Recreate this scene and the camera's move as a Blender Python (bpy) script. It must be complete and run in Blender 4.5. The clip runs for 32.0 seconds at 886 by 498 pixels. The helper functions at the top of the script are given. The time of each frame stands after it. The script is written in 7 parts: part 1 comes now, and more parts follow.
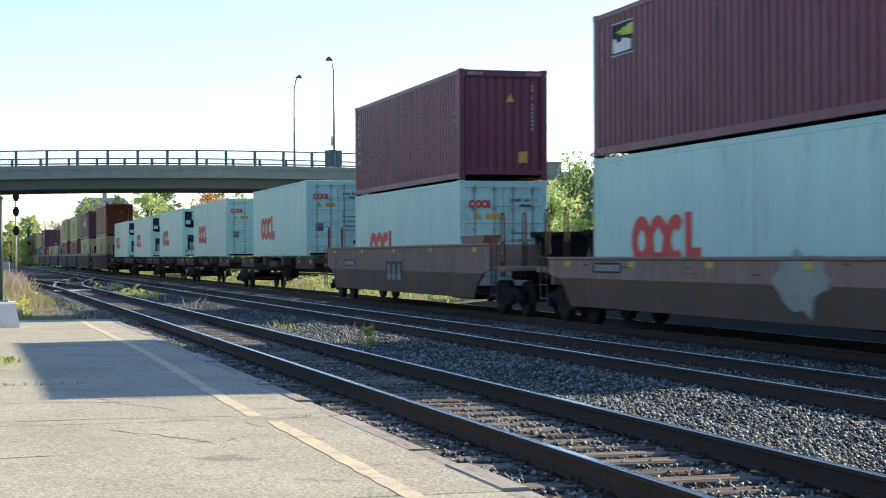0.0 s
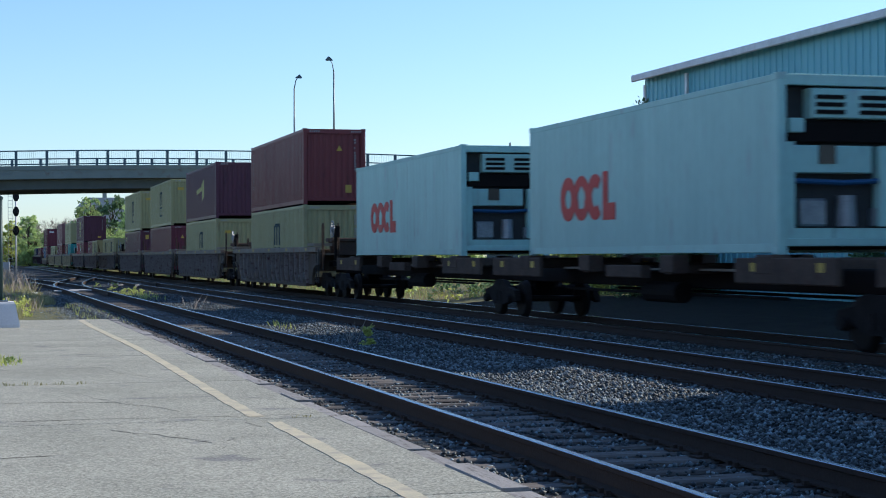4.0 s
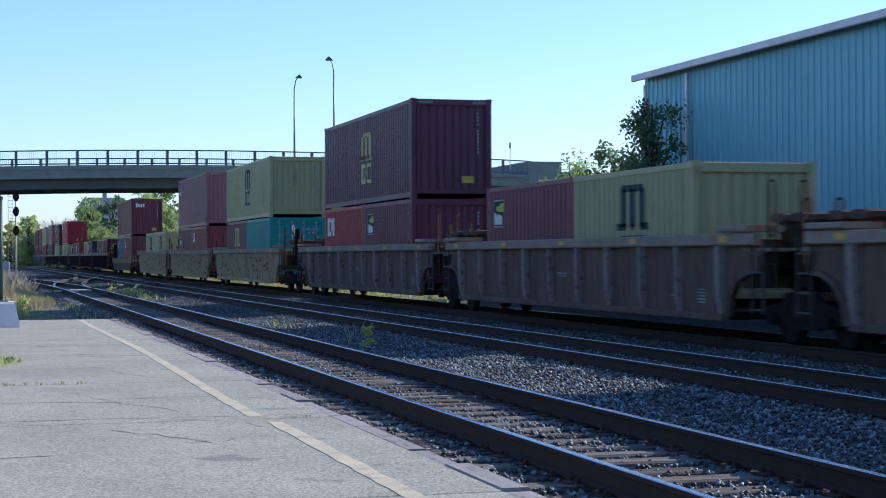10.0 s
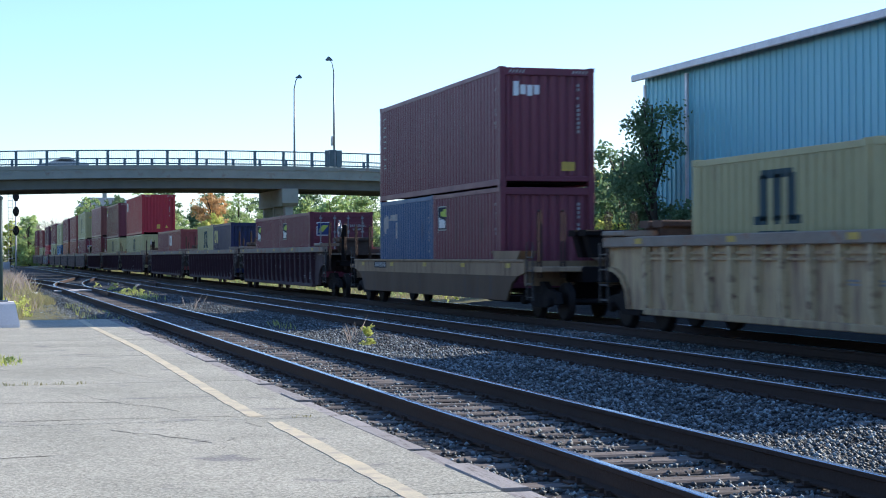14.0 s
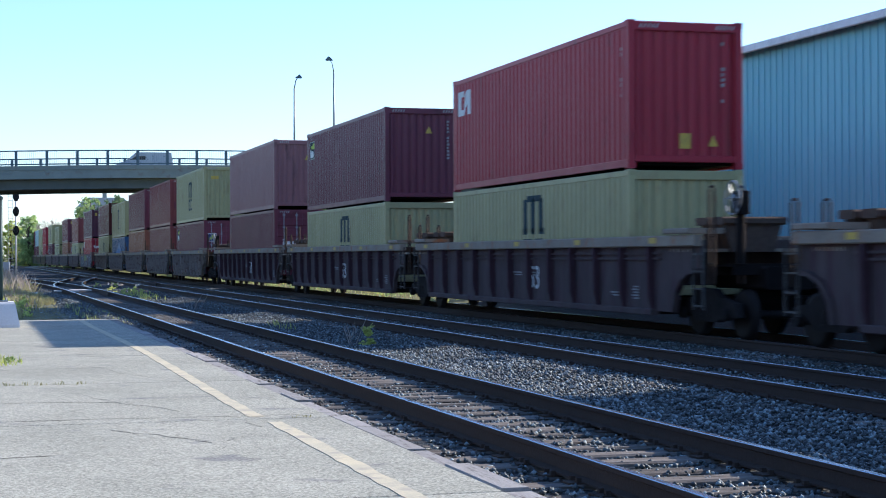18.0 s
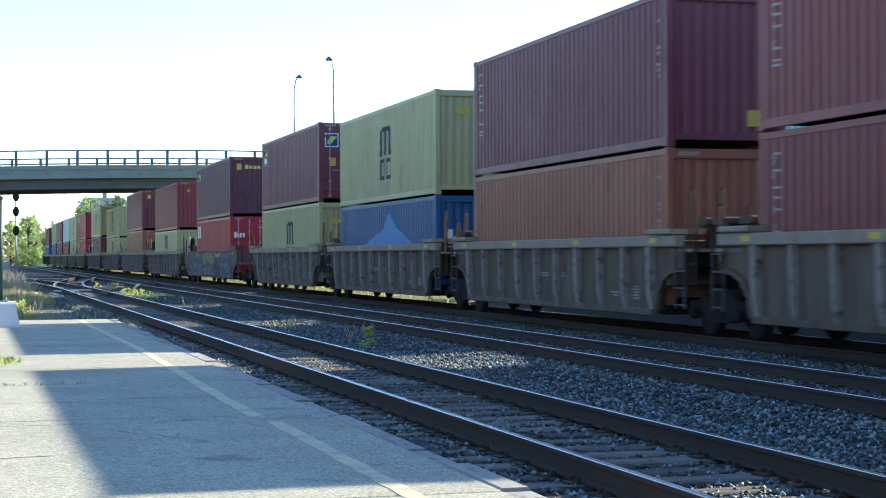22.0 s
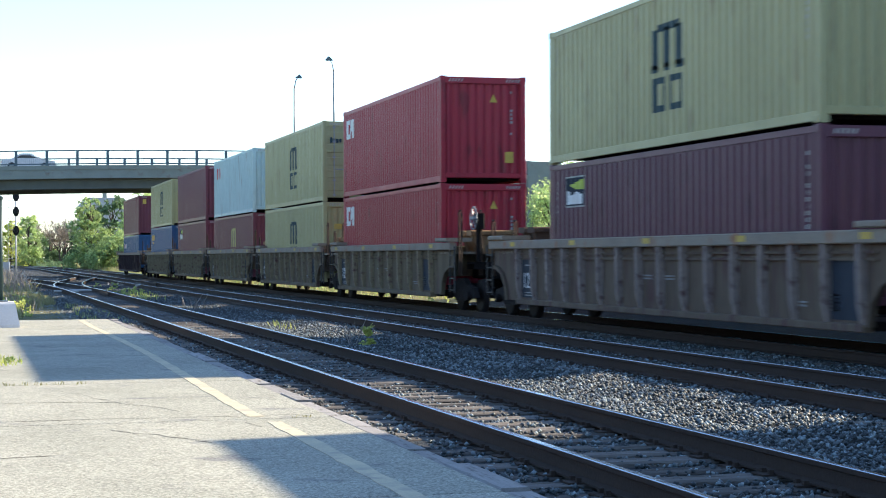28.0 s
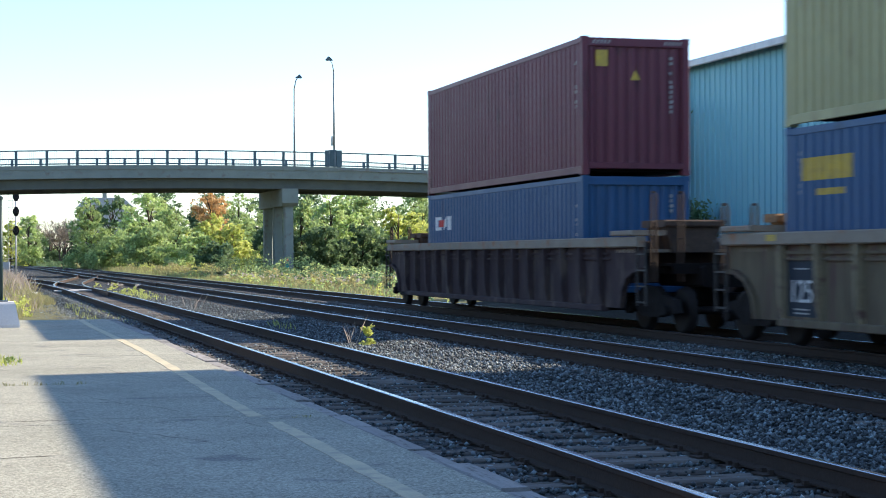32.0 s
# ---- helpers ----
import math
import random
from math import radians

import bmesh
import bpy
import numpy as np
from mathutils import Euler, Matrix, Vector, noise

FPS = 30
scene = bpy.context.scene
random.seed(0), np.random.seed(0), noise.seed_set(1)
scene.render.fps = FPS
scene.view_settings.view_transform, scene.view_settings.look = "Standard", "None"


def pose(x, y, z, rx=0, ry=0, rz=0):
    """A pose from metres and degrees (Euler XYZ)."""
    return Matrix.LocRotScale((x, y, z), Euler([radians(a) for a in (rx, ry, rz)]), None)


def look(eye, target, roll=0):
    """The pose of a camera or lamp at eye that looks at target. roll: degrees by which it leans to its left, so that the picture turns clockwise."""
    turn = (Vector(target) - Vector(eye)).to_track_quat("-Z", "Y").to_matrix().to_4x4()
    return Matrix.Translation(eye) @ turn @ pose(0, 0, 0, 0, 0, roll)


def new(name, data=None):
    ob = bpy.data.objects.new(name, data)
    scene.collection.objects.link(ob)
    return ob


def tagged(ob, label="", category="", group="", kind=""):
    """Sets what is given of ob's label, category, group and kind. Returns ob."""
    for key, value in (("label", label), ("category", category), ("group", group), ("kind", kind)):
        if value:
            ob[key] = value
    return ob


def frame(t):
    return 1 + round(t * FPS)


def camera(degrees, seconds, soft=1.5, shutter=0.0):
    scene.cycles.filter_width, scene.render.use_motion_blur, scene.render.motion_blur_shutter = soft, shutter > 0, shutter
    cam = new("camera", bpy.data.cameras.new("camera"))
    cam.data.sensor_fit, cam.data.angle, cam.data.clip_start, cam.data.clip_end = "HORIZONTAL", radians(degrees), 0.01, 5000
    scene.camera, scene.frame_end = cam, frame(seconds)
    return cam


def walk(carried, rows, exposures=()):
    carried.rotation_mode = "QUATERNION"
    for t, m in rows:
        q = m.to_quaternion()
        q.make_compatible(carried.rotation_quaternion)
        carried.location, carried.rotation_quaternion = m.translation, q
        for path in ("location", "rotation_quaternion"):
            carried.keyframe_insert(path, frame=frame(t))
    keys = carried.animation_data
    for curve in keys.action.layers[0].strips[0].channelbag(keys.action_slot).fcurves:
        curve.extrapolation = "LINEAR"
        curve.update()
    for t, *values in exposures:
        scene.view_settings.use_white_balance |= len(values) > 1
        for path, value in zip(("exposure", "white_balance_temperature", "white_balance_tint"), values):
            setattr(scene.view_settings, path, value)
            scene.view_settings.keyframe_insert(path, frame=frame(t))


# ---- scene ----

# camera: on a tripod at the platform, rail head is z = 0, y runs along the tracks
EYE = Vector((0.0, 0.0, 1.449))
YAW, PITCH = 0.2762, 0.0041
AIM = Vector((math.sin(YAW) * math.cos(PITCH), math.cos(YAW) * math.cos(PITCH), math.sin(PITCH)))
SPEED, SECONDS = 23.49, 32.0
cam = camera(29.51, SECONDS, soft=1.0, shutter=0.25)
STILL = look(EYE, EYE + AIM * 50, -0.218)
EXPOSURES = [
    (0, 1.21, 6350, 10.8), (0.8, 1.16, 6280, 14.5), (1, 0.97, 6180, 18.5), (1.5, 0.75, 5600, 13), (2, 0.64, 5350, 11.3), (3, 0.36, 5110, 8.5), (3.5, 0.37, 5110, 9.5), (4.5, 0.76, 5550, 11),
    (5.5, 1.41, 5550, 12), (6, 1.51, 5590, 11.8), (7, 1.59, 5770, 10.9), (8, 1.59, 5850, 11), (9, 1.33, 5600, 13), (9.5, 0.74, 5315, 13.5), (10, 0.60, 5120, 16), (10.5, 0.76, 5215, 13),
    (11, 1.35, 5250, 13), (12, 1.66, 5643, 12.8), (13, 1.42, 5587, 12.7), (14, 1.00, 5375, 14), (15, 0.74, 5120, 16.6), (15.5, 0.60, 5040, 16.8), (16.5, 0.76, 5115, 14.5), (17.5, 0.77, 5248, 13.2),
    (18, 1.04, 5290, 14), (19, 1.67, 5400, 12), (20, 1.95, 5560, 5.5), (21, 1.76, 5750, 4.5), (22, 1.61, 5690, 5.5), (23, 1.63, 5805, 6), (24, 1.30, 5880, 10.8), (25, 1.34, 5930, 9.8),
    (28, 1.56, 5970, 9.5), (29, 1.45, 5970, 9.5), (30, 1.36, 5920, 9.5), (31, 1.43, 5920, 9.5), (32, 1.32, 5960, 10.5)]
walk(cam, [(0, STILL), (SECONDS, STILL)], EXPOSURES)

# daylight: clear sky, low sun behind the train
SUN_EL, SUN_AZ = 28.5, 80.5
world = bpy.data.worlds.new("sky")
scene.world = world
world.use_nodes = True
wn = world.node_tree
sky = wn.nodes.new("ShaderNodeTexSky")
sky.sky_type, sky.sun_disc = "NISHITA", False
sky.air_density, sky.dust_density, sky.ozone_density = 1.0, 0.4, 2.7
sky.sun_elevation, sky.sun_rotation = radians(SUN_EL), radians(SUN_AZ)
wn.nodes["Background"].inputs[1].default_value = 0.118
wn.links.new(sky.outputs[0], wn.nodes["Background"].inputs[0])
lamp = bpy.data.lights.new("sun", "SUN")
lamp.energy, lamp.angle, lamp.color = 5.0, radians(0.5), (1.0, 0.81, 0.57)
sun = new("sun", lamp)
towards = Vector((math.sin(radians(SUN_AZ)) * math.cos(radians(SUN_EL)), math.cos(radians(SUN_AZ)) * math.cos(radians(SUN_EL)), math.sin(radians(SUN_EL))))
sun.matrix_world = look(towards * 80, (0, 0, 0))


# ---- materials ----
def material(name, color, color2=None, scale=3.0, rough=0.7, metal=0.0, bump=0.2, fine=40.0, mix=0.6, dirt=None, dirt_amount=0.0, stretch=(1, 1, 1), per_object=0.0, bump_dist=0.01, spec=0.3):
    """Two scales of noise between two colours, stains of a third, fine relief."""
    m = bpy.data.materials.new(name)
    m.use_nodes = True
    n, link = m.node_tree.nodes, m.node_tree.links.new
    b = n["Principled BSDF"]
    b.inputs["Roughness"].default_value, b.inputs["Metallic"].default_value = rough, metal
    b.inputs["Specular IOR Level"].default_value = spec
    tc, mp = n.new("ShaderNodeTexCoord"), n.new("ShaderNodeMapping")
    mp.inputs["Scale"].default_value = stretch
    link(tc.outputs["Object"], mp.inputs["Vector"])
    info = n.new("ShaderNodeObjectInfo")
    shift = n.new("ShaderNodeVectorMath")
    shift.operation = "ADD"
    mul = n.new("ShaderNodeMath")
    mul.operation, mul.inputs[1].default_value = "MULTIPLY", 37.0
    link(info.outputs["Random"], mul.inputs[0])
    link(mp.outputs[0], shift.inputs[0])
    link(mul.outputs[0], shift.inputs[1])

    def noisy(s, detail=4.0):
        t = n.new("ShaderNodeTexNoise")
        t.inputs["Scale"].default_value, t.inputs["Detail"].default_value = s, detail
        link(shift.outputs[0], t.inputs["Vector"])
        return t.outputs["Fac"]

    def ramp(src, lo, hi):
        r = n.new("ShaderNodeMapRange")
        r.inputs["From Min"].default_value, r.inputs["From Max"].default_value = lo, hi
        link(src, r.inputs["Value"])
        return r.outputs["Result"]

    def blend(fac, a, c):
        x = n.new("ShaderNodeMix")
        x.data_type = "RGBA"
        for socket, value in ((x.inputs[0], fac), (x.inputs[6], a), (x.inputs[7], c)):
            if isinstance(value, (tuple, float, int)):
                socket.default_value = (*value, 1) if isinstance(value, tuple) else value
            else:
                link(value, socket)
        return x.outputs[2]

    color2 = color2 or tuple(c * 0.75 for c in color)
    big, small = noisy(scale), noisy(fine, 3.0)
    add = n.new("ShaderNodeMath")
    add.operation = "ADD"
    link(big, add.inputs[0])
    link(small, add.inputs[1])
    col = blend(ramp(add.outputs[0], 1.0 - 0.5 * mix - 0.05, 1.0 + 0.5 * mix - 0.05), color, color2)
    if dirt:
        spots = ramp(noisy(scale * 2.3, 6.0), 0.62 - dirt_amount * 0.2, 0.72)
        col = blend(spots, col, dirt)
    if per_object:
        hsv = n.new("ShaderNodeHueSaturation")
        link(ramp(info.outputs["Random"], 0, 1), mul.inputs[0])
        vr = n.new("ShaderNodeMapRange")
        vr.inputs["To Min"].default_value, vr.inputs["To Max"].default_value = 1 - per_object, 1 + per_object
        link(info.outputs["Random"], vr.inputs["Value"])
        link(vr.outputs["Result"], hsv.inputs["Value"])
        link(col, hsv.inputs["Color"])
        col = hsv.outputs[0]
    link(col, b.inputs["Base Color"])
    rr = n.new("ShaderNodeMapRange")
    rr.inputs["To Min"].default_value, rr.inputs["To Max"].default_value = max(0.05, rough - 0.12), min(1.0, rough + 0.12)
    link(big, rr.inputs["Value"])
    link(rr.outputs["Result"], b.inputs["Roughness"])
    if bump:
        bp = n.new("ShaderNodeBump")
        bp.inputs["Strength"].default_value, bp.inputs["Distance"].default_value = bump, bump_dist
        link(small, bp.inputs["Height"])
        link(bp.outputs[0], b.inputs["Normal"])
    return m


def paint(name, color, dirt=None, amount=0.12, rough=0.42):
    """Weathered container paint: faded patches and darker grime."""
    dirt = dirt or tuple(c * 0.5 + 0.008 for c in color)
    return streaked(material(name, color, tuple(c * 0.78 + 0.01 for c in color), 0.9, rough, 0.0, 0.08, 11.0, 0.9, dirt, amount, (1, 1.6, 0.45), 0.06, spec=0.3))


def streaked(m, tone=(0.075, 0.036, 0.022), share=0.55):
    """Thin upright streaks of rust and wash-off, and a few scuffs, over a paint."""
    n, link = m.node_tree.nodes, m.node_tree.links.new
    b = n["Principled BSDF"]
    source = b.inputs["Base Color"].links[0].from_socket
    tc, info, add = n.new("ShaderNodeTexCoord"), n.new("ShaderNodeObjectInfo"), n.new("ShaderNodeVectorMath")
    scale = n.new("ShaderNodeMath")
    scale.operation, scale.inputs[1].default_value = "MULTIPLY", 23.0
    add.operation = "ADD"
    link(info.outputs["Random"], scale.inputs[0])
    link(tc.outputs["Object"], add.inputs[0])
    link(scale.outputs[0], add.inputs[1])
    masks = []
    for stretch, size, lo, hi in (((5.0, 5.0, 0.22), 1.5, 0.60, 0.78), ((0.5, 0.5, 0.4), 1.0, 0.42, 0.62)):
        mp, t, r = n.new("ShaderNodeMapping"), n.new("ShaderNodeTexNoise"), n.new("ShaderNodeMapRange")
        mp.inputs["Scale"].default_value = stretch
        t.inputs["Scale"].default_value, t.inputs["Detail"].default_value = size, 5.0
        r.inputs["From Min"].default_value, r.inputs["From Max"].default_value = lo, hi
        link(add.outputs[0], mp.inputs["Vector"])
        link(mp.outputs[0], t.inputs["Vector"])
        link(t.outputs["Fac"], r.inputs["Value"])
        masks.append(r.outputs["Result"])
    both, weak = n.new("ShaderNodeMath"), n.new("ShaderNodeMath")
    both.operation = weak.operation = "MULTIPLY"
    weak.inputs[1].default_value = share
    link(masks[0], both.inputs[0])
    link(masks[1], both.inputs[1])
    link(both.outputs[0], weak.inputs[0])
    x = n.new("ShaderNodeMix")
    x.data_type = "RGBA"
    x.inputs[7].default_value = (*tone, 1)
    link(weak.outputs[0], x.inputs[0])
    link(source, x.inputs[6])
    link(x.outputs[2], b.inputs["Base Color"])
    return m


M = {
    "maroon": paint("maroon_paint", (0.15, 0.033, 0.052)),
    "plum": paint("plum_paint", (0.11, 0.035, 0.058)),
    "brick": paint("brick_red_paint", (0.21, 0.045, 0.046)),
    "crimson": paint("crimson_paint", (0.34, 0.018, 0.036), amount=0.03),
    "cream": paint("cream_paint", (0.385, 0.36, 0.175), (0.27, 0.23, 0.12), 0.08),
    "ochre": paint("ochre_paint", (0.40, 0.27, 0.09)),
    "white": paint("white_paint", (0.43, 0.66, 0.59), (0.36, 0.46, 0.44), 0.05),
    "pale_grey": paint("pale_grey_blue_paint", (0.46, 0.60, 0.59), (0.34, 0.38, 0.35), 0.10),
    "blue": paint("blue_paint", (0.02, 0.085, 0.20), amount=0.03),
    "navy": paint("navy_paint", (0.012, 0.02, 0.07)),
    "teal": paint("teal_paint", (0.03, 0.26, 0.25)),
    "olive": paint("olive_paint", (0.10, 0.10, 0.05)),
    "dusty": paint("dusty_grey_maroon_paint", (0.29, 0.13, 0.13)),
    "rust": paint("rust_orange_paint", (0.26, 0.09, 0.05)),
    "yellow": material("yellow_paint", (0.62, 0.42, 0.05), (0.40, 0.29, 0.08), 6, rough=0.6),
    "logo_red": material("logo_red_paint", (0.60, 0.035, 0.03), (0.5, 0.05, 0.04), rough=0.5),
    "logo_white": material("logo_white_paint", (0.75, 0.75, 0.72), (0.6, 0.6, 0.58), rough=0.5),
    "logo_dark": material("logo_dark_green_paint", (0.02, 0.045, 0.05), (0.03, 0.06, 0.07), rough=0.6),
    "logo_blue": material("logo_light_blue_paint", (0.16, 0.30, 0.50), (0.12, 0.22, 0.40), rough=0.6),
    "grey_car": material("weathered_grey_brown_steel", (0.185, 0.145, 0.10), (0.085, 0.064, 0.05), 2.4, 0.75, 0.0, 0.25, 14.0, 1.0, (0.09, 0.045, 0.05), 0.45, (1, 1, 0.16), 0.1, spec=0.1),
    "dun_car": material("weathered_dun_steel", (0.20, 0.165, 0.10), (0.09, 0.07, 0.052), 2.4, 0.75, 0.0, 0.25, 14.0, 1.0, (0.11, 0.055, 0.06), 0.45, (1, 1, 0.16), 0.1, spec=0.1),
    "tan_car": material("weathered_tan_steel", (0.54, 0.43, 0.23), (0.30, 0.21, 0.13), 2.4, 0.75, 0.0, 0.25, 14.0, 1.0, (0.11, 0.055, 0.06), 0.45, (1, 1, 0.16), 0.1, spec=0.1),
    "dark_car": material("grimy_dark_steel", (0.115, 0.088, 0.085), (0.055, 0.042, 0.042), 2.4, 0.75, 0.0, 0.25, 14.0, 1.0, (0.07, 0.035, 0.045), 0.45, (1, 1, 0.16), 0.1, spec=0.1),
    "brown_car": material("weathered_brown_steel", (0.33, 0.215, 0.155), (0.20, 0.135, 0.11), 1.6, 0.75, 0.0, 0.25, 14.0, 1.0, (0.30, 0.25, 0.19), 0.45, (1, 1, 0.16), 0.1, spec=0.1),
    "ochre_car": material("weathered_ochre_steel", (0.36, 0.255, 0.145), (0.22, 0.155, 0.10), 1.6, 0.75, 0.0, 0.25, 14.0, 1.0, (0.13, 0.085, 0.055), 0.3, (1, 1, 0.16), 0.1, spec=0.1),
    "maroon_car": material("weathered_maroon_brown_steel", (0.17, 0.10, 0.095), (0.11, 0.065, 0.065), 1.6, 0.75, 0.0, 0.25, 14.0, 1.0, (0.20, 0.16, 0.13), 0.3, (1, 1, 0.16), 0.1, spec=0.1),
    "steel": material("grimy_black_steel", (0.008, 0.007, 0.007), (0.014, 0.011, 0.010), 3, 0.8, 0.0, 0.2, spec=0.1),
    "chord": material("dusty_chord_steel", (0.31, 0.265, 0.20), (0.19, 0.155, 0.12), 1.5, 0.75, 0.0, 0.2, 20.0, 1.0, (0.28, 0.13, 0.06), 0.35),
    "wheel": material("worn_wheel_steel", (0.011, 0.010, 0.010), (0.020, 0.016, 0.014), 4, 0.6, 0.1, 0.15, spec=0.1),
    "galv": material("galvanised_steel", (0.35, 0.36, 0.37), (0.25, 0.26, 0.27), 5, 0.5, 0.6, 0.1),
    "rail": material("rusty_rail_web", (0.050, 0.037, 0.030), (0.068, 0.050, 0.040), 6, 0.8, 0.2, 0.3, spec=0.1),
    "railhead": material("polished_rail_head", (0.55, 0.57, 0.62), (0.40, 0.41, 0.44), 3, 0.22, 0.95, 0.05),
    "tie": material("weathered_timber_tie", (0.09, 0.08, 0.07), (0.17, 0.155, 0.14), 3, 0.9, 0.0, 0.6, 30, 1.0, (0.05, 0.04, 0.03), 0.3, (0.4, 4, 4), 0.3, spec=0.1),
    "ballast": material("crushed_stone_ballast", (0.078, 0.09, 0.096), (0.026, 0.03, 0.033), 14, 0.9, 0.0, 1.0, 60, 1.0, (0.10, 0.075, 0.06), 0.25, bump_dist=0.04, spec=0.1),
    "asphalt": material("pale_worn_asphalt", (0.375, 0.37, 0.305), (0.255, 0.258, 0.213), 0.8, 0.92, 0.0, 0.3, 110, 0.7, (0.20, 0.20, 0.185), 0.0, bump_dist=0.006, spec=0.1),
    "concrete": material("weathered_concrete", (0.24, 0.272, 0.25), (0.165, 0.19, 0.175), 0.8, 0.9, 0.0, 0.3, 30, 0.9, (0.17, 0.16, 0.14), 0.25),
    "line": material("worn_pale_yellow_line", (0.58, 0.51, 0.33), (0.40, 0.375, 0.28), 2.2, 0.85, 0.0, 0.6, 60, 0.6, (0.32, 0.30, 0.25), 0.5),
    "siding": material("teal_metal_siding", (0.19, 0.41, 0.48), (0.165, 0.37, 0.43), 0.3, 0.38, 0.15, 0.05, 4, 0.8, None, 0, (1, 1, 0.2)),
    "trim": material("pale_metal_trim", (0.72, 0.70, 0.71), None, 2, 0.5, 0.2, 0.05),
    "grass": material("dry_green_grass", (0.09, 0.11, 0.03), (0.16, 0.13, 0.06), 0.4, 0.95, 0.0, 0.6, 12, 1.2, (0.05, 0.065, 0.02), 0.4, bump_dist=0.05),
    "bark": material("grey_brown_bark", (0.10, 0.08, 0.06), (0.06, 0.05, 0.04), 6, 0.95, 0.0, 0.6, 40, 1.0),
    "black": material("black_rubber", (0.015, 0.015, 0.016), None, 5, 0.7),
    "glass": material("dark_glass", (0.02, 0.025, 0.03), None, 2, 0.08, 0.0, 0.0),
}

def speckled(m, scale, low, high):
    """Sets bright and dark grains into a material's colour."""
    n, link = m.node_tree.nodes, m.node_tree.links.new
    b = n["Principled BSDF"]
    source = b.inputs["Base Color"].links[0].from_socket
    tc, cells, rng, hsv = n.new("ShaderNodeTexCoord"), n.new("ShaderNodeTexVoronoi"), n.new("ShaderNodeMapRange"), n.new("ShaderNodeHueSaturation")
    cells.inputs["Scale"].default_value = scale
    split = n.new("ShaderNodeSeparateColor")
    rng.inputs["To Min"].default_value, rng.inputs["To Max"].default_value = low, high
    link(tc.outputs["Object"], cells.inputs["Vector"])
    link(cells.outputs["Color"], split.inputs["Color"])
    link(split.outputs[0], rng.inputs["Value"])
    link(rng.outputs["Result"], hsv.inputs["Value"])
    link(source, hsv.inputs["Color"])
    link(hsv.outputs[0], b.inputs["Base Color"])
    return m


streaked(M["pale_grey"], (0.17, 0.085, 0.05), 0.9)
speckled(M["asphalt"], 70.0, 0.6, 1.4)
speckled(M["ballast"], 22.0, 0.4, 1.7)
M["grey_car_rib"] = material("weathered_grey_rib_steel", (0.34, 0.28, 0.245), (0.22, 0.175, 0.155), 3, 0.75, 0.0, 0.2, 14, 1.0, (0.10, 0.05, 0.05), 0.4, spec=0.1)
M["tan_car_rib"] = material("weathered_tan_rib_steel", (0.62, 0.51, 0.30), (0.46, 0.36, 0.22), 3, 0.75, 0.0, 0.2, 14, 1.0, (0.13, 0.065, 0.06), 0.4, spec=0.1)
M["dun_car_rib"] = material("weathered_dun_rib_steel", (0.32, 0.265, 0.165), (0.20, 0.16, 0.105), 3, 0.75, 0.0, 0.2, 14, 1.0, (0.12, 0.06, 0.06), 0.4, spec=0.1)
M["dark_car_rib"] = material("rusty_maroon_rib_steel", (0.075, 0.04, 0.05), (0.05, 0.03, 0.035), 3, 0.8, 0.0, 0.2, 14, 1.0, spec=0.1)
for grimy in ("grey_car", "dun_car", "tan_car", "dark_car", "brown_car", "maroon_car", "ochre_car", "grey_car_rib", "dun_car_rib", "tan_car_rib"):
    streaked(M[grimy], (0.028, 0.02, 0.018), 0.75)
M["truck_steel"] = material("dusty_cast_truck_steel", (0.024, 0.021, 0.02), (0.014, 0.012, 0.011), 4, 0.8, 0, 0.3, spec=0.1)
M["post_rust"] = material("rusty_brown_post", (0.055, 0.03, 0.018), (0.03, 0.02, 0.014), 4, 0.8)
M["arm"] = material("tan_frame_paint", (0.13, 0.09, 0.065), (0.05, 0.04, 0.035), 2, 0.8, 0, 0.2, 20, 1.0, (0.08, 0.05, 0.04), 0.3, spec=0.1)


def leaf(name, color, color2):
    m = material(name, color, color2, 0.6, 0.6, 0.0, 0.0, 3.0, 1.4)
    n, link = m.node_tree.nodes, m.node_tree.links.new
    b = n["Principled BSDF"]
    source = b.inputs["Base Color"].links[0].from_socket
    geo, hsv, rng = n.new("ShaderNodeNewGeometry"), n.new("ShaderNodeHueSaturation"), n.new("ShaderNodeMapRange")
    rng.inputs["To Min"].default_value, rng.inputs["To Max"].default_value = 0.75, 1.3
    link(geo.outputs["Random Per Island"], rng.inputs["Value"])
    link(rng.outputs["Result"], hsv.inputs["Value"])
    link(source, hsv.inputs["Color"])
    link(hsv.outputs[0], b.inputs["Base Color"])
    trans, mixer = n.new("ShaderNodeBsdfTranslucent"), n.new("ShaderNodeMixShader")
    mixer.inputs[0].default_value = 0.5
    link(hsv.outputs[0], trans.inputs["Color"])
    link(b.outputs[0], mixer.inputs[1])
    link(trans.outputs[0], mixer.inputs[2])
    link(mixer.outputs[0], n["Material Output"].inputs["Surface"])
    return m


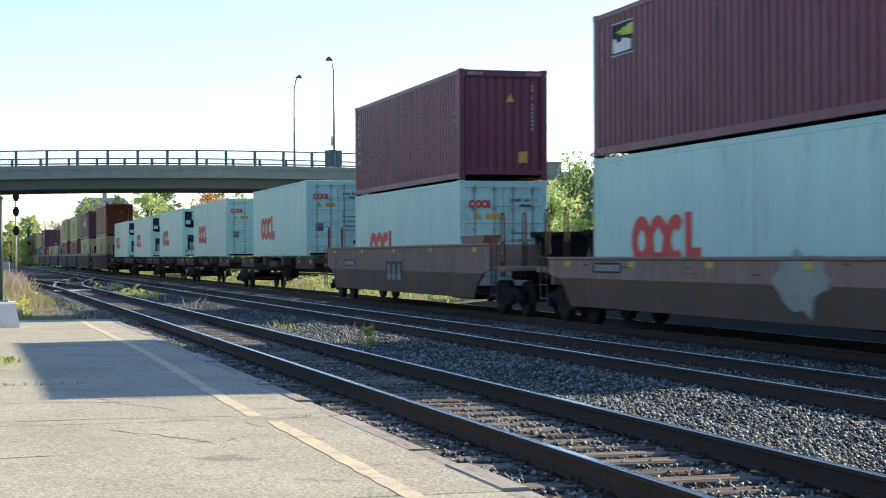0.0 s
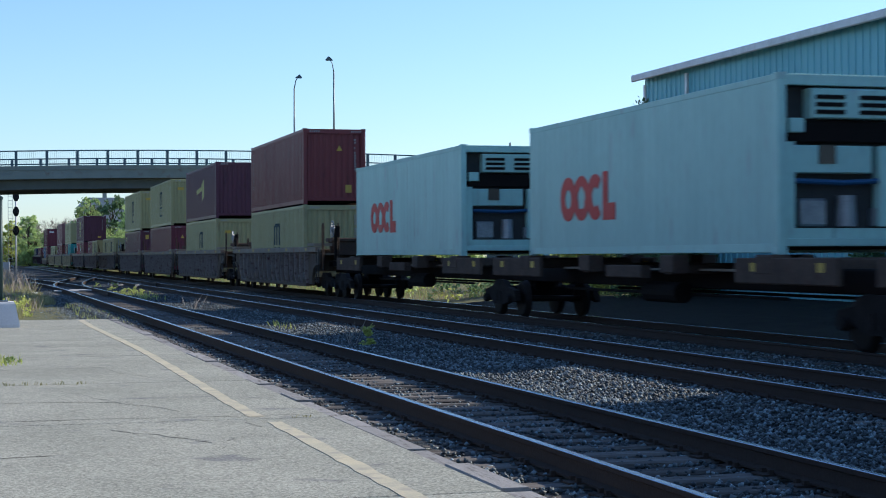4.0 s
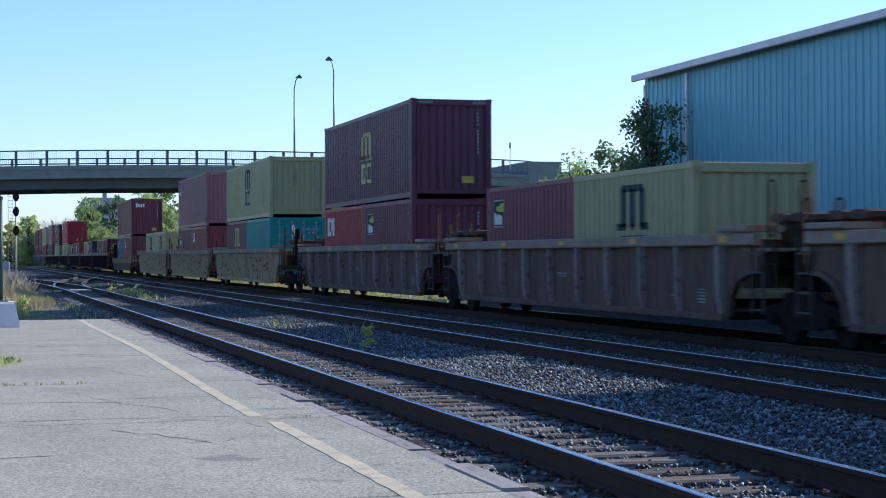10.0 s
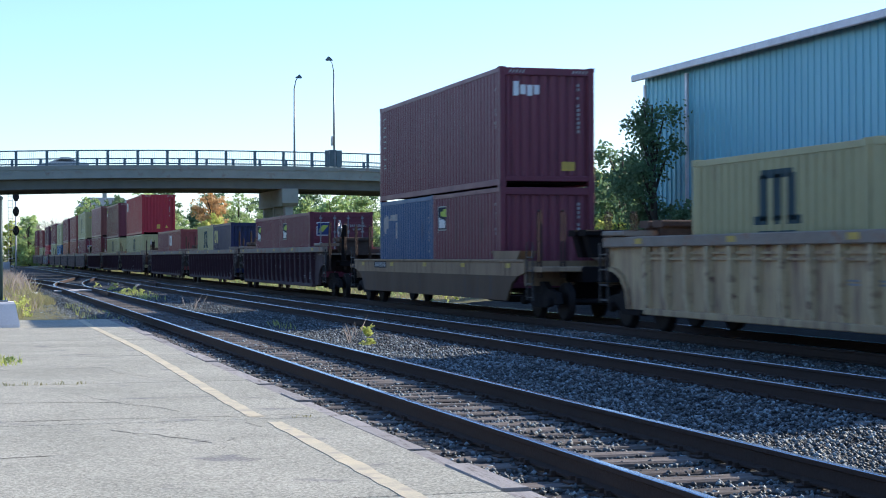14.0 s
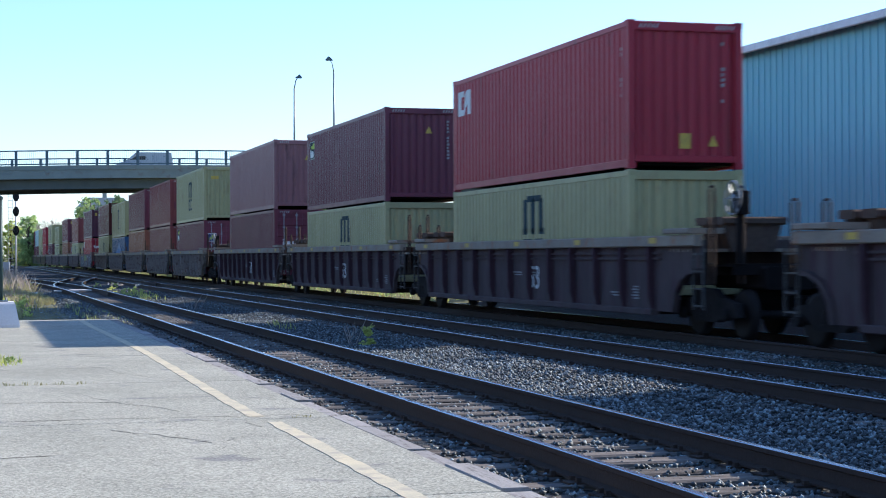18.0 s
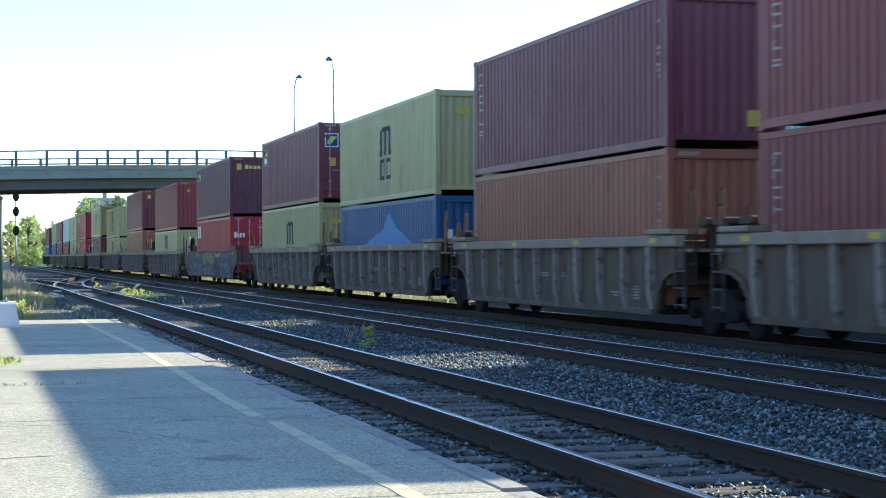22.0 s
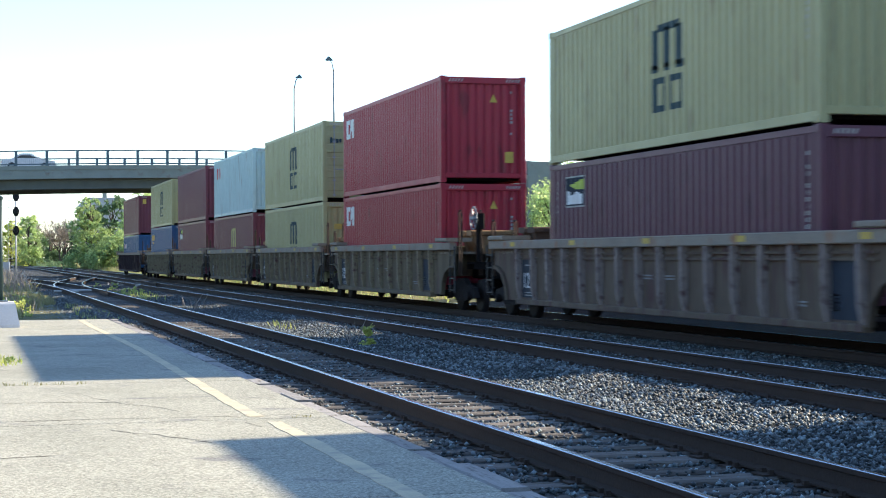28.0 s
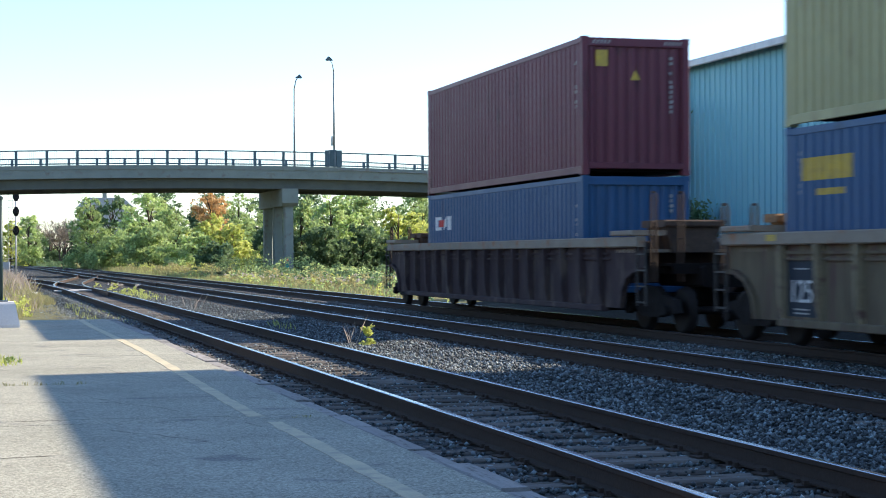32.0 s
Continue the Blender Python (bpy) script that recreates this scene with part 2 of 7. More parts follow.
M["leaf_green"] = leaf("green_leaves", (0.38, 0.47, 0.20), (0.25, 0.35, 0.13))
M["leaf_bright"] = leaf("light_green_leaves", (0.50, 0.60, 0.27), (0.36, 0.47, 0.18))
M["leaf_yellow"] = leaf("yellow_green_leaves", (0.60, 0.62, 0.19), (0.42, 0.48, 0.13))
M["leaf_orange"] = leaf("orange_autumn_leaves", (0.66, 0.33, 0.15), (0.48, 0.40, 0.17))
M["leaf_dark"] = leaf("dark_green_leaves", (0.17, 0.25, 0.12), (0.10, 0.165, 0.08))
M["leaf_dry"] = leaf("dry_weeds", (0.42, 0.38, 0.20), (0.27, 0.28, 0.12))
M["leaf_brown"] = leaf("dry_brown_twigs", (0.40, 0.35, 0.30), (0.29, 0.25, 0.21))
M["flower"] = leaf("whitish_flower_heads", (0.62, 0.60, 0.55), (0.48, 0.42, 0.40))


# ---- mesh helpers ----
class Shape:
    """Gathers boxes, prisms and tubes into one mesh."""

    def __init__(self):
        self.v, self.f = [], []

    def add(self, verts, faces):
        k = len(self.v)
        self.v += [tuple(p) for p in verts]
        self.f += [tuple(i + k for i in face) for face in faces]
        return self

    def box(self, x0, y0, z0, x1, y1, z1, b=0.0):
        """A box; b bevels the four edges along its longest axis."""
        if b > 0:
            size = (x1 - x0, y1 - y0, z1 - z0)
            a = size.index(max(size))
            lo, hi = [(x0, y0, z0)[i] for i in range(3) if i != a], [(x1, y1, z1)[i] for i in range(3) if i != a]
            ring = [(lo[0] + b, lo[1]), (hi[0] - b, lo[1]), (hi[0], lo[1] + b), (hi[0], hi[1] - b), (hi[0] - b, hi[1]), (lo[0] + b, hi[1]), (lo[0], hi[1] - b), (lo[0], lo[1] + b)]
            return self.prism(ring, "xyz"[a], (x0, y0, z0)[a], (x1, y1, z1)[a])
        v = [(x, y, z) for x in (x0, x1) for y in (y0, y1) for z in (z0, z1)]
        return self.add(v, [(0, 1, 3, 2), (4, 6, 7, 5), (0, 4, 5, 1), (2, 3, 7, 6), (0, 2, 6, 4), (1, 5, 7, 3)])

    def prism(self, ring, axis, a, b):
        """A closed outline in the other two axes, drawn from a to b along axis."""
        n = len(ring)

        def at(p, s):
            return {"x": (s, p[0], p[1]), "y": (p[0], s, p[1]), "z": (p[0], p[1], s)}[axis]
        v = [at(p, a) for p in ring] + [at(p, b) for p in ring]
        f = [(i, (i + 1) % n, n + (i + 1) % n, n + i) for i in range(n)] + [tuple(range(n))[::-1], tuple(range(n, 2 * n))]
        return self.add(v, f)

    def tube(self, points, radii, sides=8):
        """A round bar along points, with a radius for each."""
        rings = []
        for i, p in enumerate(points):
            p = Vector(p)
            d = Vector(points[min(i + 1, len(points) - 1)]) - Vector(points[max(i - 1, 0)])
            u = d.orthogonal().normalized()
            w = d.normalized().cross(u)
            rings.append([p + radii[i] * (u * math.cos(2 * math.pi * k / sides) + w * math.sin(2 * math.pi * k / sides)) for k in range(sides)])
        v = [q for r in rings for q in r]
        f = [(i * sides + k, i * sides + (k + 1) % sides, (i + 1) * sides + (k + 1) % sides, (i + 1) * sides + k) for i in range(len(points) - 1) for k in range(sides)]
        f += [tuple(range(sides))[::-1], tuple(range((len(points) - 1) * sides, len(points) * sides))]
        return self.add(v, f)

    def mesh(self, name, mat, smooth=False):
        me = bpy.data.meshes.new(name)
        me.from_pydata(self.v, [], self.f)
        bm = bmesh.new()
        bm.from_mesh(me)
        bmesh.ops.recalc_face_normals(bm, faces=bm.faces)
        bm.to_mesh(me)
        bm.free()
        me.materials.append(mat)
        if smooth:
            me.polygons.foreach_set("use_smooth", [True] * len(me.polygons))
        return me


CACHE = {}


def cached(key, name, mat, build, smooth=False):
    """One mesh for all parts that are alike."""
    full = (key, mat.name)
    if full not in CACHE:
        CACHE[full] = build().mesh(name, mat, smooth)
    return CACHE[full]


def part(name, me, parent, m=None, label=""):
    ob = new(name, me)
    ob.parent = parent
    if m is not None:
        ob.matrix_basis = m
    return tagged(ob, label)


def thing(name, m, label, category, group="", kind="", me=None):
    ob = new(name, me)
    ob.matrix_world = m
    return tagged(ob, label, category, group, kind)


MOVERS = []  # things that roll with the train: object and its y at the start


# ---- setting: ground, tracks, platform ----
TRACKS = {"siding": 5.03, "middle": 9.57, "main": 13.57}


def ground_sheet():
    xs = [-2500, -800, -300, -120, -60, -30, -15, -8, 0, 3, 6, 10, 14, 16.5, 18, 20, 23, 27, 35, 50, 80, 140, 300, 800, 2500]
    ys = [-2500, -600, -200, -60, -20, 0, 20, 40, 45, 50, 60, 70, 80, 90, 100, 110, 120, 130, 140, 150, 165, 180, 200, 230, 270, 330, 420, 600, 1000, 2500]
    v, f = [], []
    for y in ys:
        for x in xs:
            z = -0.55
            if x < 3.1 and y > 41:
                z = -0.32
            if 16 < x < 140 and abs(y) < 400:
                z = -0.45 + 0.35 * min(1, (x - 16) / 8) + 0.08 * math.sin(y * 0.21 + x)
            v.append((x, y, z))
    n = len(xs)
    for j in range(len(ys) - 1):
        for i in range(n - 1):
            k = j * n + i
            f.append((k, k + 1, k + n + 1, k + n))
    tagged(new("ground", Shape().add(v, f).mesh("ground", M["grass"])), "rough grassy ground beside the railway", "ground", kind="structure")


BED_PROFILE = [(0.0, -0.42), (2.0, -0.36), (3.3, -0.34), (3.6, -0.20), (4.1, -0.205), (4.4, -0.215), (5.65, -0.215), (5.9, -0.205), (6.5, -0.22), (7.3, -0.26), (8.2, -0.21), (8.8, -0.19), (10.4, -0.19), (11.2, -0.25), (12.0, -0.24), (12.8, -0.19), (14.4, -0.19), (15.4, -0.22), (16.8, -0.6)]


def bed_height(x):
    """Height of the stone bed across the tracks."""
    for (a, za), (b, zb) in zip(BED_PROFILE, BED_PROFILE[1:]):
        if x <= b:
            return za + (zb - za) * max(0, (x - a) / (b - a))
    return -0.6


def ballast_bed():
    xs = [0.7 + 0.2 * i for i in range(82)]
    ys = [-30 + 3 * i for i in range(13)] + [8 + 0.3 * i for i in range(1, 140)] + [52 + 4 * i for i in range(1, 90)]
    v, f = [], []
    for y in ys:
        for x in xs:
            drop = -0.6 if x < 3.0 and y > 57 else 0.0
            g = drop + noise.noise(Vector((x * 2.2, y * 2.2, 0))) * 0.02 + noise.noise(Vector((x * 0.5, y * 0.3, 3))) * 0.03
            v.append((x + main_bend(y), y, bed_height(x) + g))
    n = len(xs)
    for j in range(len(ys) - 1):
        for i in range(n - 1):
            k = j * n + i
            f.append((k, k + 1, k + n + 1, k + n))
    return tagged(new("ballast_bed", Shape().add(v, f).mesh("ballast_bed", M["ballast"], True)), "grey crushed stone bed under the tracks", "ballast", kind="structure")


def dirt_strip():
    """Earth between the outer track and the building, near-black to paint in shade."""
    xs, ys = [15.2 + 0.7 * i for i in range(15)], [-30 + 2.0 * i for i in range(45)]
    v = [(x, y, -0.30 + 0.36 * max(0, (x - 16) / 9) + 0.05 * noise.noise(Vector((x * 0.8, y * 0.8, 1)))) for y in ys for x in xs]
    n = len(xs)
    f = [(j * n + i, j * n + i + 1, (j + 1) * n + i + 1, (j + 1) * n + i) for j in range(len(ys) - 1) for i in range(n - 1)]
    tagged(new("dirt_strip", Shape().add(v, f).mesh("dirt_strip", M["dirt"], True)), "gravelly earth beside the outer track, shade painted into its dark colour", "ground", kind="structure")


# near-black tone stands for the shade beneath and behind the train
M["dirt"] = material("shade_dark_earth", (0.016, 0.015, 0.013), (0.009, 0.009, 0.008), 1.2, 0.95, 0, 0.8, 20, 1.0, (0.022, 0.026, 0.012), 0.3, bump_dist=0.03, spec=0.1)


def siding_bend(y):
    """The siding leaves to the side far off."""
    return -((y - 78) ** 2) / 900 if y > 78 else 0.0


def main_bend(y):
    return -((y - 230) ** 2) / 800 if y > 230 else 0.0


def rail_mesh(x, y0, y1, head, bend=None):
    """One rail: foot, web and head, or its bright running band alone."""
    ring = [(-0.07, -0.172), (0.07, -0.172), (0.07, -0.158), (0.012, -0.14), (0.012, -0.045), (0.036, -0.035), (0.036, -0.006), (0.028, -0.001), (-0.028, -0.001), (-0.036, -0.006), (-0.036, -0.035), (-0.012, -0.045), (-0.012, -0.14), (-0.07, -0.158)]
    if head:
        ring = [(-0.03, -0.012), (0.03, -0.012), (0.031, -0.002), (0.024, 0.003), (-0.024, 0.003), (-0.031, -0.002)]
    s = Shape()
    steps = [y0] + [y for y in range(80, int(y1), 10)] + [y1]
    n = len(ring)
    v = [(x + (bend(y) if bend else 0) + p[0], y, p[1]) for y in steps for p in ring]
    f = [(j * n + i, j * n + (i + 1) % n, (j + 1) * n + (i + 1) % n, (j + 1) * n + i) for j in range(len(steps) - 1) for i in range(n)]
    f += [tuple(range(n))[::-1], tuple(range((len(steps) - 1) * n, len(steps) * n))]
    return s.add(v, f).mesh("rail", M["railhead"] if head else M["rail"])


def tracks():
    ends = {"siding": 170, "middle": 520, "main": 520}
    for name, c in TRACKS.items():
        t = thing("railway_track", Matrix(), "steel rails on weathered timber ties in stone ballast", "railway track", "railway tracks", "structure")
        for k in (-1, 1):
            bend = siding_bend if name == "siding" else main_bend
            r = part("rail", rail_mesh(c + k * 0.7525, -40, ends[name], False, bend), t, label="rusty brown steel rail")
            part("running_surface", rail_mesh(c + k * 0.7525, -40, ends[name], True, bend), r, label="polished bright rail head")
        TRACK_THINGS[name] = t


TRACK_THINGS = {}


def tie_mesh(seed):
    rnd = random.Random(seed)
    s = Shape()
    L = 1.3 + rnd.uniform(-0.04, 0.04)
    a, b = rnd.uniform(-0.02, 0.02), rnd.uniform(-0.02, 0.02)
    ring = [(-0.115, -0.19), (0.115, -0.19), (0.115, -0.015), (0.1, 0), (0.04, -0.006), (-0.05, 0.004), (-0.1, 0), (-0.115, -0.015)]
    n = len(ring)
    v = [(x, p[0] + o, p[1] + rnd.uniform(-0.006, 0.006)) for x, o in ((-L, a), (-0.5, 0), (0.5, b), (L, 0)) for p in ring]
    f = [(j * n + i, j * n + (i + 1) % n, (j + 1) * n + (i + 1) % n, (j + 1) * n + i) for j in range(3) for i in range(n)]
    f += [tuple(range(n))[::-1], tuple(range(3 * n, 4 * n))]
    return s.add(v, f).mesh("tie", M["tie"])


def ties():
    """Ties of all tracks, and their plates and spikes."""
    kinds = [tie_mesh(i) for i in range(6)]

    def plate():
        s = Shape().box(-0.18, -0.09, 0, 0.18, 0.09, 0.014)
        for x in (-0.1, 0.1):
            for y in (-0.06, 0.06):
                s.box(x - 0.018, y - 0.018, 0.014, x + 0.018, y + 0.018, 0.045)
        return s
    pm = plate().mesh("tie_plate", M["rail"])
    rnd = random.Random(5)
    for name, c in TRACKS.items():
        y = 7.0
        while y < (150 if name == "siding" else 165):
            bend = siding_bend(y) if name == "siding" else 0
            tie = part("tie", kinds[rnd.randrange(6)], TRACK_THINGS[name], pose(c + bend, y + rnd.uniform(-0.04, 0.04), -0.183 + rnd.uniform(-0.012, 0.006), 0, 0, rnd.uniform(-1.5, 1.5)))
            if y < 42 and name != "main":
                for k in (-1, 1):
                    part("tie_plate", pm, tie, pose(k * 0.7525, 0, 0.002))
            y += 0.54


def stones():
    """Loose crushed stone on the bed, one joined mass."""
    rnd = np.random.RandomState(3)
    base = np.array([(1, 0, 0), (-1, 0, 0), (0, 1, 0), (0, -1, 0), (0, 0, 1), (0, 0, -1)], float)
    tri = np.array([(0, 2, 4), (2, 1, 4), (1, 3, 4), (3, 0, 4), (2, 0, 5), (1, 2, 5), (3, 1, 5), (0, 3, 5)])
    pts = []
    for count, y0, y1, x0, x1 in ((62000, 8.5, 24, 3.55, 12.6), (52000, 24, 48, 3.55, 13.0), (24000, 48, 90, 3.4, 13.2), (9000, 41.6, 58, 1.5, 3.6), (2500, 58, 75, 2.6, 4.2)):
        y = y0 + (y1 - y0) * rnd.rand(count) ** 1.3
        x = x0 + (x1 - x0) * rnd.rand(count)
        pts.append(np.stack([x, y], 1))
    p = np.concatenate(pts)
    keep = np.ones(len(p), bool)
    for c in TRACKS.values():
        for k in (-1, 1):
            keep &= np.abs(p[:, 0] - c - k * 0.7525) > 0.11
        inside = np.abs(p[:, 0] - c) < 0.62
        keep &= ~(inside & (rnd.rand(len(p)) < (0.6 if c < 6 else 0.5)))
    keep &= ~((p[:, 0] < 4.2) & (p[:, 1] < 41) & (rnd.rand(len(p)) < 0.72))
    p = p[keep]
    n = len(p)
    z = np.interp(p[:, 0], *zip(*BED_PROFILE)) + rnd.uniform(-0.008, 0.032, n)
    size = (0.013 + 0.021 * rnd.rand(n))[:, None, None] * rnd.uniform(0.7, 1.3, (n, 6, 1))
    ang = rnd.rand(n) * 6.28
    tilt = rnd.uniform(-0.7, 0.7, n)
    b = base[None] * size
    ca, sa, ct, st = np.cos(ang)[:, None], np.sin(ang)[:, None], np.cos(tilt)[:, None], np.sin(tilt)[:, None]
    x1 = b[..., 0] * ct + b[..., 2] * st
    z1 = -b[..., 0] * st + b[..., 2] * ct
    v = np.stack([x1 * ca - b[..., 1] * sa + p[:, 0:1], x1 * sa + b[..., 1] * ca + p[:, 1:2], z1 * 0.8 + z[:, None]], -1).reshape(-1, 3)
    f = (tri[None] + (np.arange(n) * 6)[:, None, None]).reshape(-1, 3)
    me = bpy.data.meshes.new("ballast_stones")
    me.vertices.add(len(v))
    me.vertices.foreach_set("co", v.astype(np.float32).ravel())
    me.loops.add(len(f) * 3)
    me.loops.foreach_set("vertex_index", f.astype(np.int32).ravel())
    me.polygons.add(len(f))
    me.polygons.foreach_set("loop_start", np.arange(0, len(f) * 3, 3, dtype=np.int32))
    me.update(calc_edges=True)
    me.materials.append(M["stone"])
    tagged(new("ballast_stones", me), "loose grey crushed stones between the rails", "gravel", kind="stuff")


def stone_material():
    m = material("loose_grey_stone", (0.142, 0.17, 0.175), (0.09, 0.107, 0.112), 20, 0.55, 0.0, 0.2, 90, 1.0)
    n, link = m.node_tree.nodes, m.node_tree.links.new
    b = n["Principled BSDF"]
    source = b.inputs["Base Color"].links[0].from_socket
    geo, hsv, rng = n.new("ShaderNodeNewGeometry"), n.new("ShaderNodeHueSaturation"), n.new("ShaderNodeMapRange")
    rng.inputs["To Min"].default_value, rng.inputs["To Max"].default_value = 0.32, 2.5
    few = n.new("ShaderNodeMath")
    few.operation, few.inputs[1].default_value = "POWER", 3.0
    link(geo.outputs["Random Per Island"], few.inputs[0])
    link(few.outputs[0], rng.inputs["Value"])
    link(rng.outputs["Result"], hsv.inputs["Value"])
    link(source, hsv.inputs["Color"])
    link(hsv.outputs[0], b.inputs["Base Color"])
    return m


M["stone"] = stone_material()

PLATFORM_Z, EDGE_X = -0.05, 3.53


def platform():
    p = tagged(new("platform"), "pale worn asphalt railway platform with joints and cracks", "platform", kind="structure")
    cuts = [-14, 5, 10.2, 15.42, 20.3, 25.9, 31.0, 36.0, 41.45]
    for a, b in zip(cuts, cuts[1:]):
        part("slab", Shape().box(-14, a + 0.012, -0.6, EDGE_X - 0.25, b - 0.012, PLATFORM_Z, 0.012).mesh("slab", M["asphalt"]), p)
    part("joint_fill", Shape().box(-13.9, -13.9, -0.6, EDGE_X - 0.04, 41.4, PLATFORM_Z - 0.07).mesh("joint_fill", M["joint"]), p, label="dark earth in the joints")
    rnd = random.Random(8)
    y = -14.0
    while y < 41.4:
        n = rnd.uniform(0.8, 2.2)
        e = min(41.45, y + n)
        part("edge_stone", Shape().box(EDGE_X - 0.228 + rnd.uniform(-0.012, 0.012), y + 0.012, -0.6, EDGE_X + rnd.uniform(-0.035, 0.02), e - 0.012, PLATFORM_Z + rnd.uniform(-0.03, 0.0), 0.03).mesh("edge_stone", M["edge"]), p)
        y = e
    rnd = random.Random(2)

    def wave(y):
        """The line was painted by hand and wanders a little."""
        return 0.05 * math.sin((y - 21.5) * 0.29) if y > 15.4 else 0.0
    for x, a, b in ((2.655, 15.6, 41.3), (2.68, 5.0, 15.3)):
        v, f, y = [], [], a
        while y <= b:
            lo, hi = x - 0.07 + wave(y) + rnd.uniform(-0.012, 0.012), x + 0.07 + wave(y) + rnd.uniform(-0.012, 0.012)
            v += [(lo, y, PLATFORM_Z), (lo, y, PLATFORM_Z + 0.004), (hi, y, PLATFORM_Z + 0.004), (hi, y, PLATFORM_Z)]
            y += rnd.uniform(0.12, 0.35)
        for k in range(0, len(v) - 4, 4):
            f += [(k + i, k + i + 1, k + i + 5, k + i + 4) for i in range(3)]
        part("painted_line", Shape().add(v, f).mesh("painted_line", M["line"]), p, label="worn pale yellow safety line")

    # cracks: thin dark lines that wander
    rnd = random.Random(21)
    for x, y, dx, dy, n in ((-3.0, 15.62, 0.22, 0.01, 28), (-3.0, 12.6, 0.2, 0.02, 20), (0.9, 19.6, 0.05, -0.16, 20), (1.5, 24.0, 0.04, -0.2, 16), (-1.5, 22.8, 0.2, 0.03, 18), (0.4, 31.0, 0.1, -0.1, 18), (1.2, 14.8, 0.05, -0.12, 12), (-2.0, 18.1, 0.18, -0.02, 22), (-0.5, 28.5, 0.2, 0.03, 14), (2.1, 13.9, -0.02, -0.1, 7), (2.45, 15.3, 0.0, -0.12, 6)):
        s = Shape()
        for k in range(n):
            x1, y1 = x + dx * rnd.uniform(0.6, 1.4) + rnd.uniform(-0.04, 0.04), y + dy * rnd.uniform(0.4, 1.6) + rnd.uniform(-0.05, 0.05)
            w = rnd.uniform(0.006, 0.016)
            s.add([(x, y - w, PLATFORM_Z + 0.002), (x1, y1 - w, PLATFORM_Z + 0.002), (x1 + w * 0.3, y1 + w, PLATFORM_Z + 0.002), (x + w * 0.3, y + w, PLATFORM_Z + 0.002)], [(0, 1, 2, 3)])
            x, y = x1, y1
        part("crack", s.mesh("crack", M["joint"]), p, label="dark crack in the asphalt")


M["joint"] = material("dark_joint_earth", (0.06, 0.055, 0.045), None, 5, 0.95)
M["edge"] = material("old_edge_timber", (0.34, 0.33, 0.31), (0.20, 0.19, 0.18), 3, 0.9, 0.0, 0.6, 30, 1.0, (0.08, 0.07, 0.06), 0.3, (4, 0.5, 4), 0.15)


# ---- road bridge over the tracks ----
BRIDGE_Y, BRIDGE_W, PIER_X = 144.0, 12.5, 26.4


def crest(x):
    """How far the deck lies under its crest."""
    return -0.0008 * (x - 22) ** 2 if x > -2 else -0.0008 * 24 ** 2 - 0.0384 * (-2 - x)


def deck_piece(y0, y1, z0, z1, x0=-21, x1=49):
    s = Shape()
    xs = [x0 + (x1 - x0) * i / 31 for i in range(32)]
    v = [(x, y, z + crest(x)) for x in xs for y, z in ((y0, z0), (y1, z0), (y1, z1), (y0, z1))]
    f = [(j * 4 + i, j * 4 + (i + 1) % 4, j * 4 + 4 + (i + 1) % 4, j * 4 + 4 + i) for j in range(31) for i in range(4)] + [(3, 2, 1, 0), (124, 125, 126, 127)]
    return s.add(v, f)


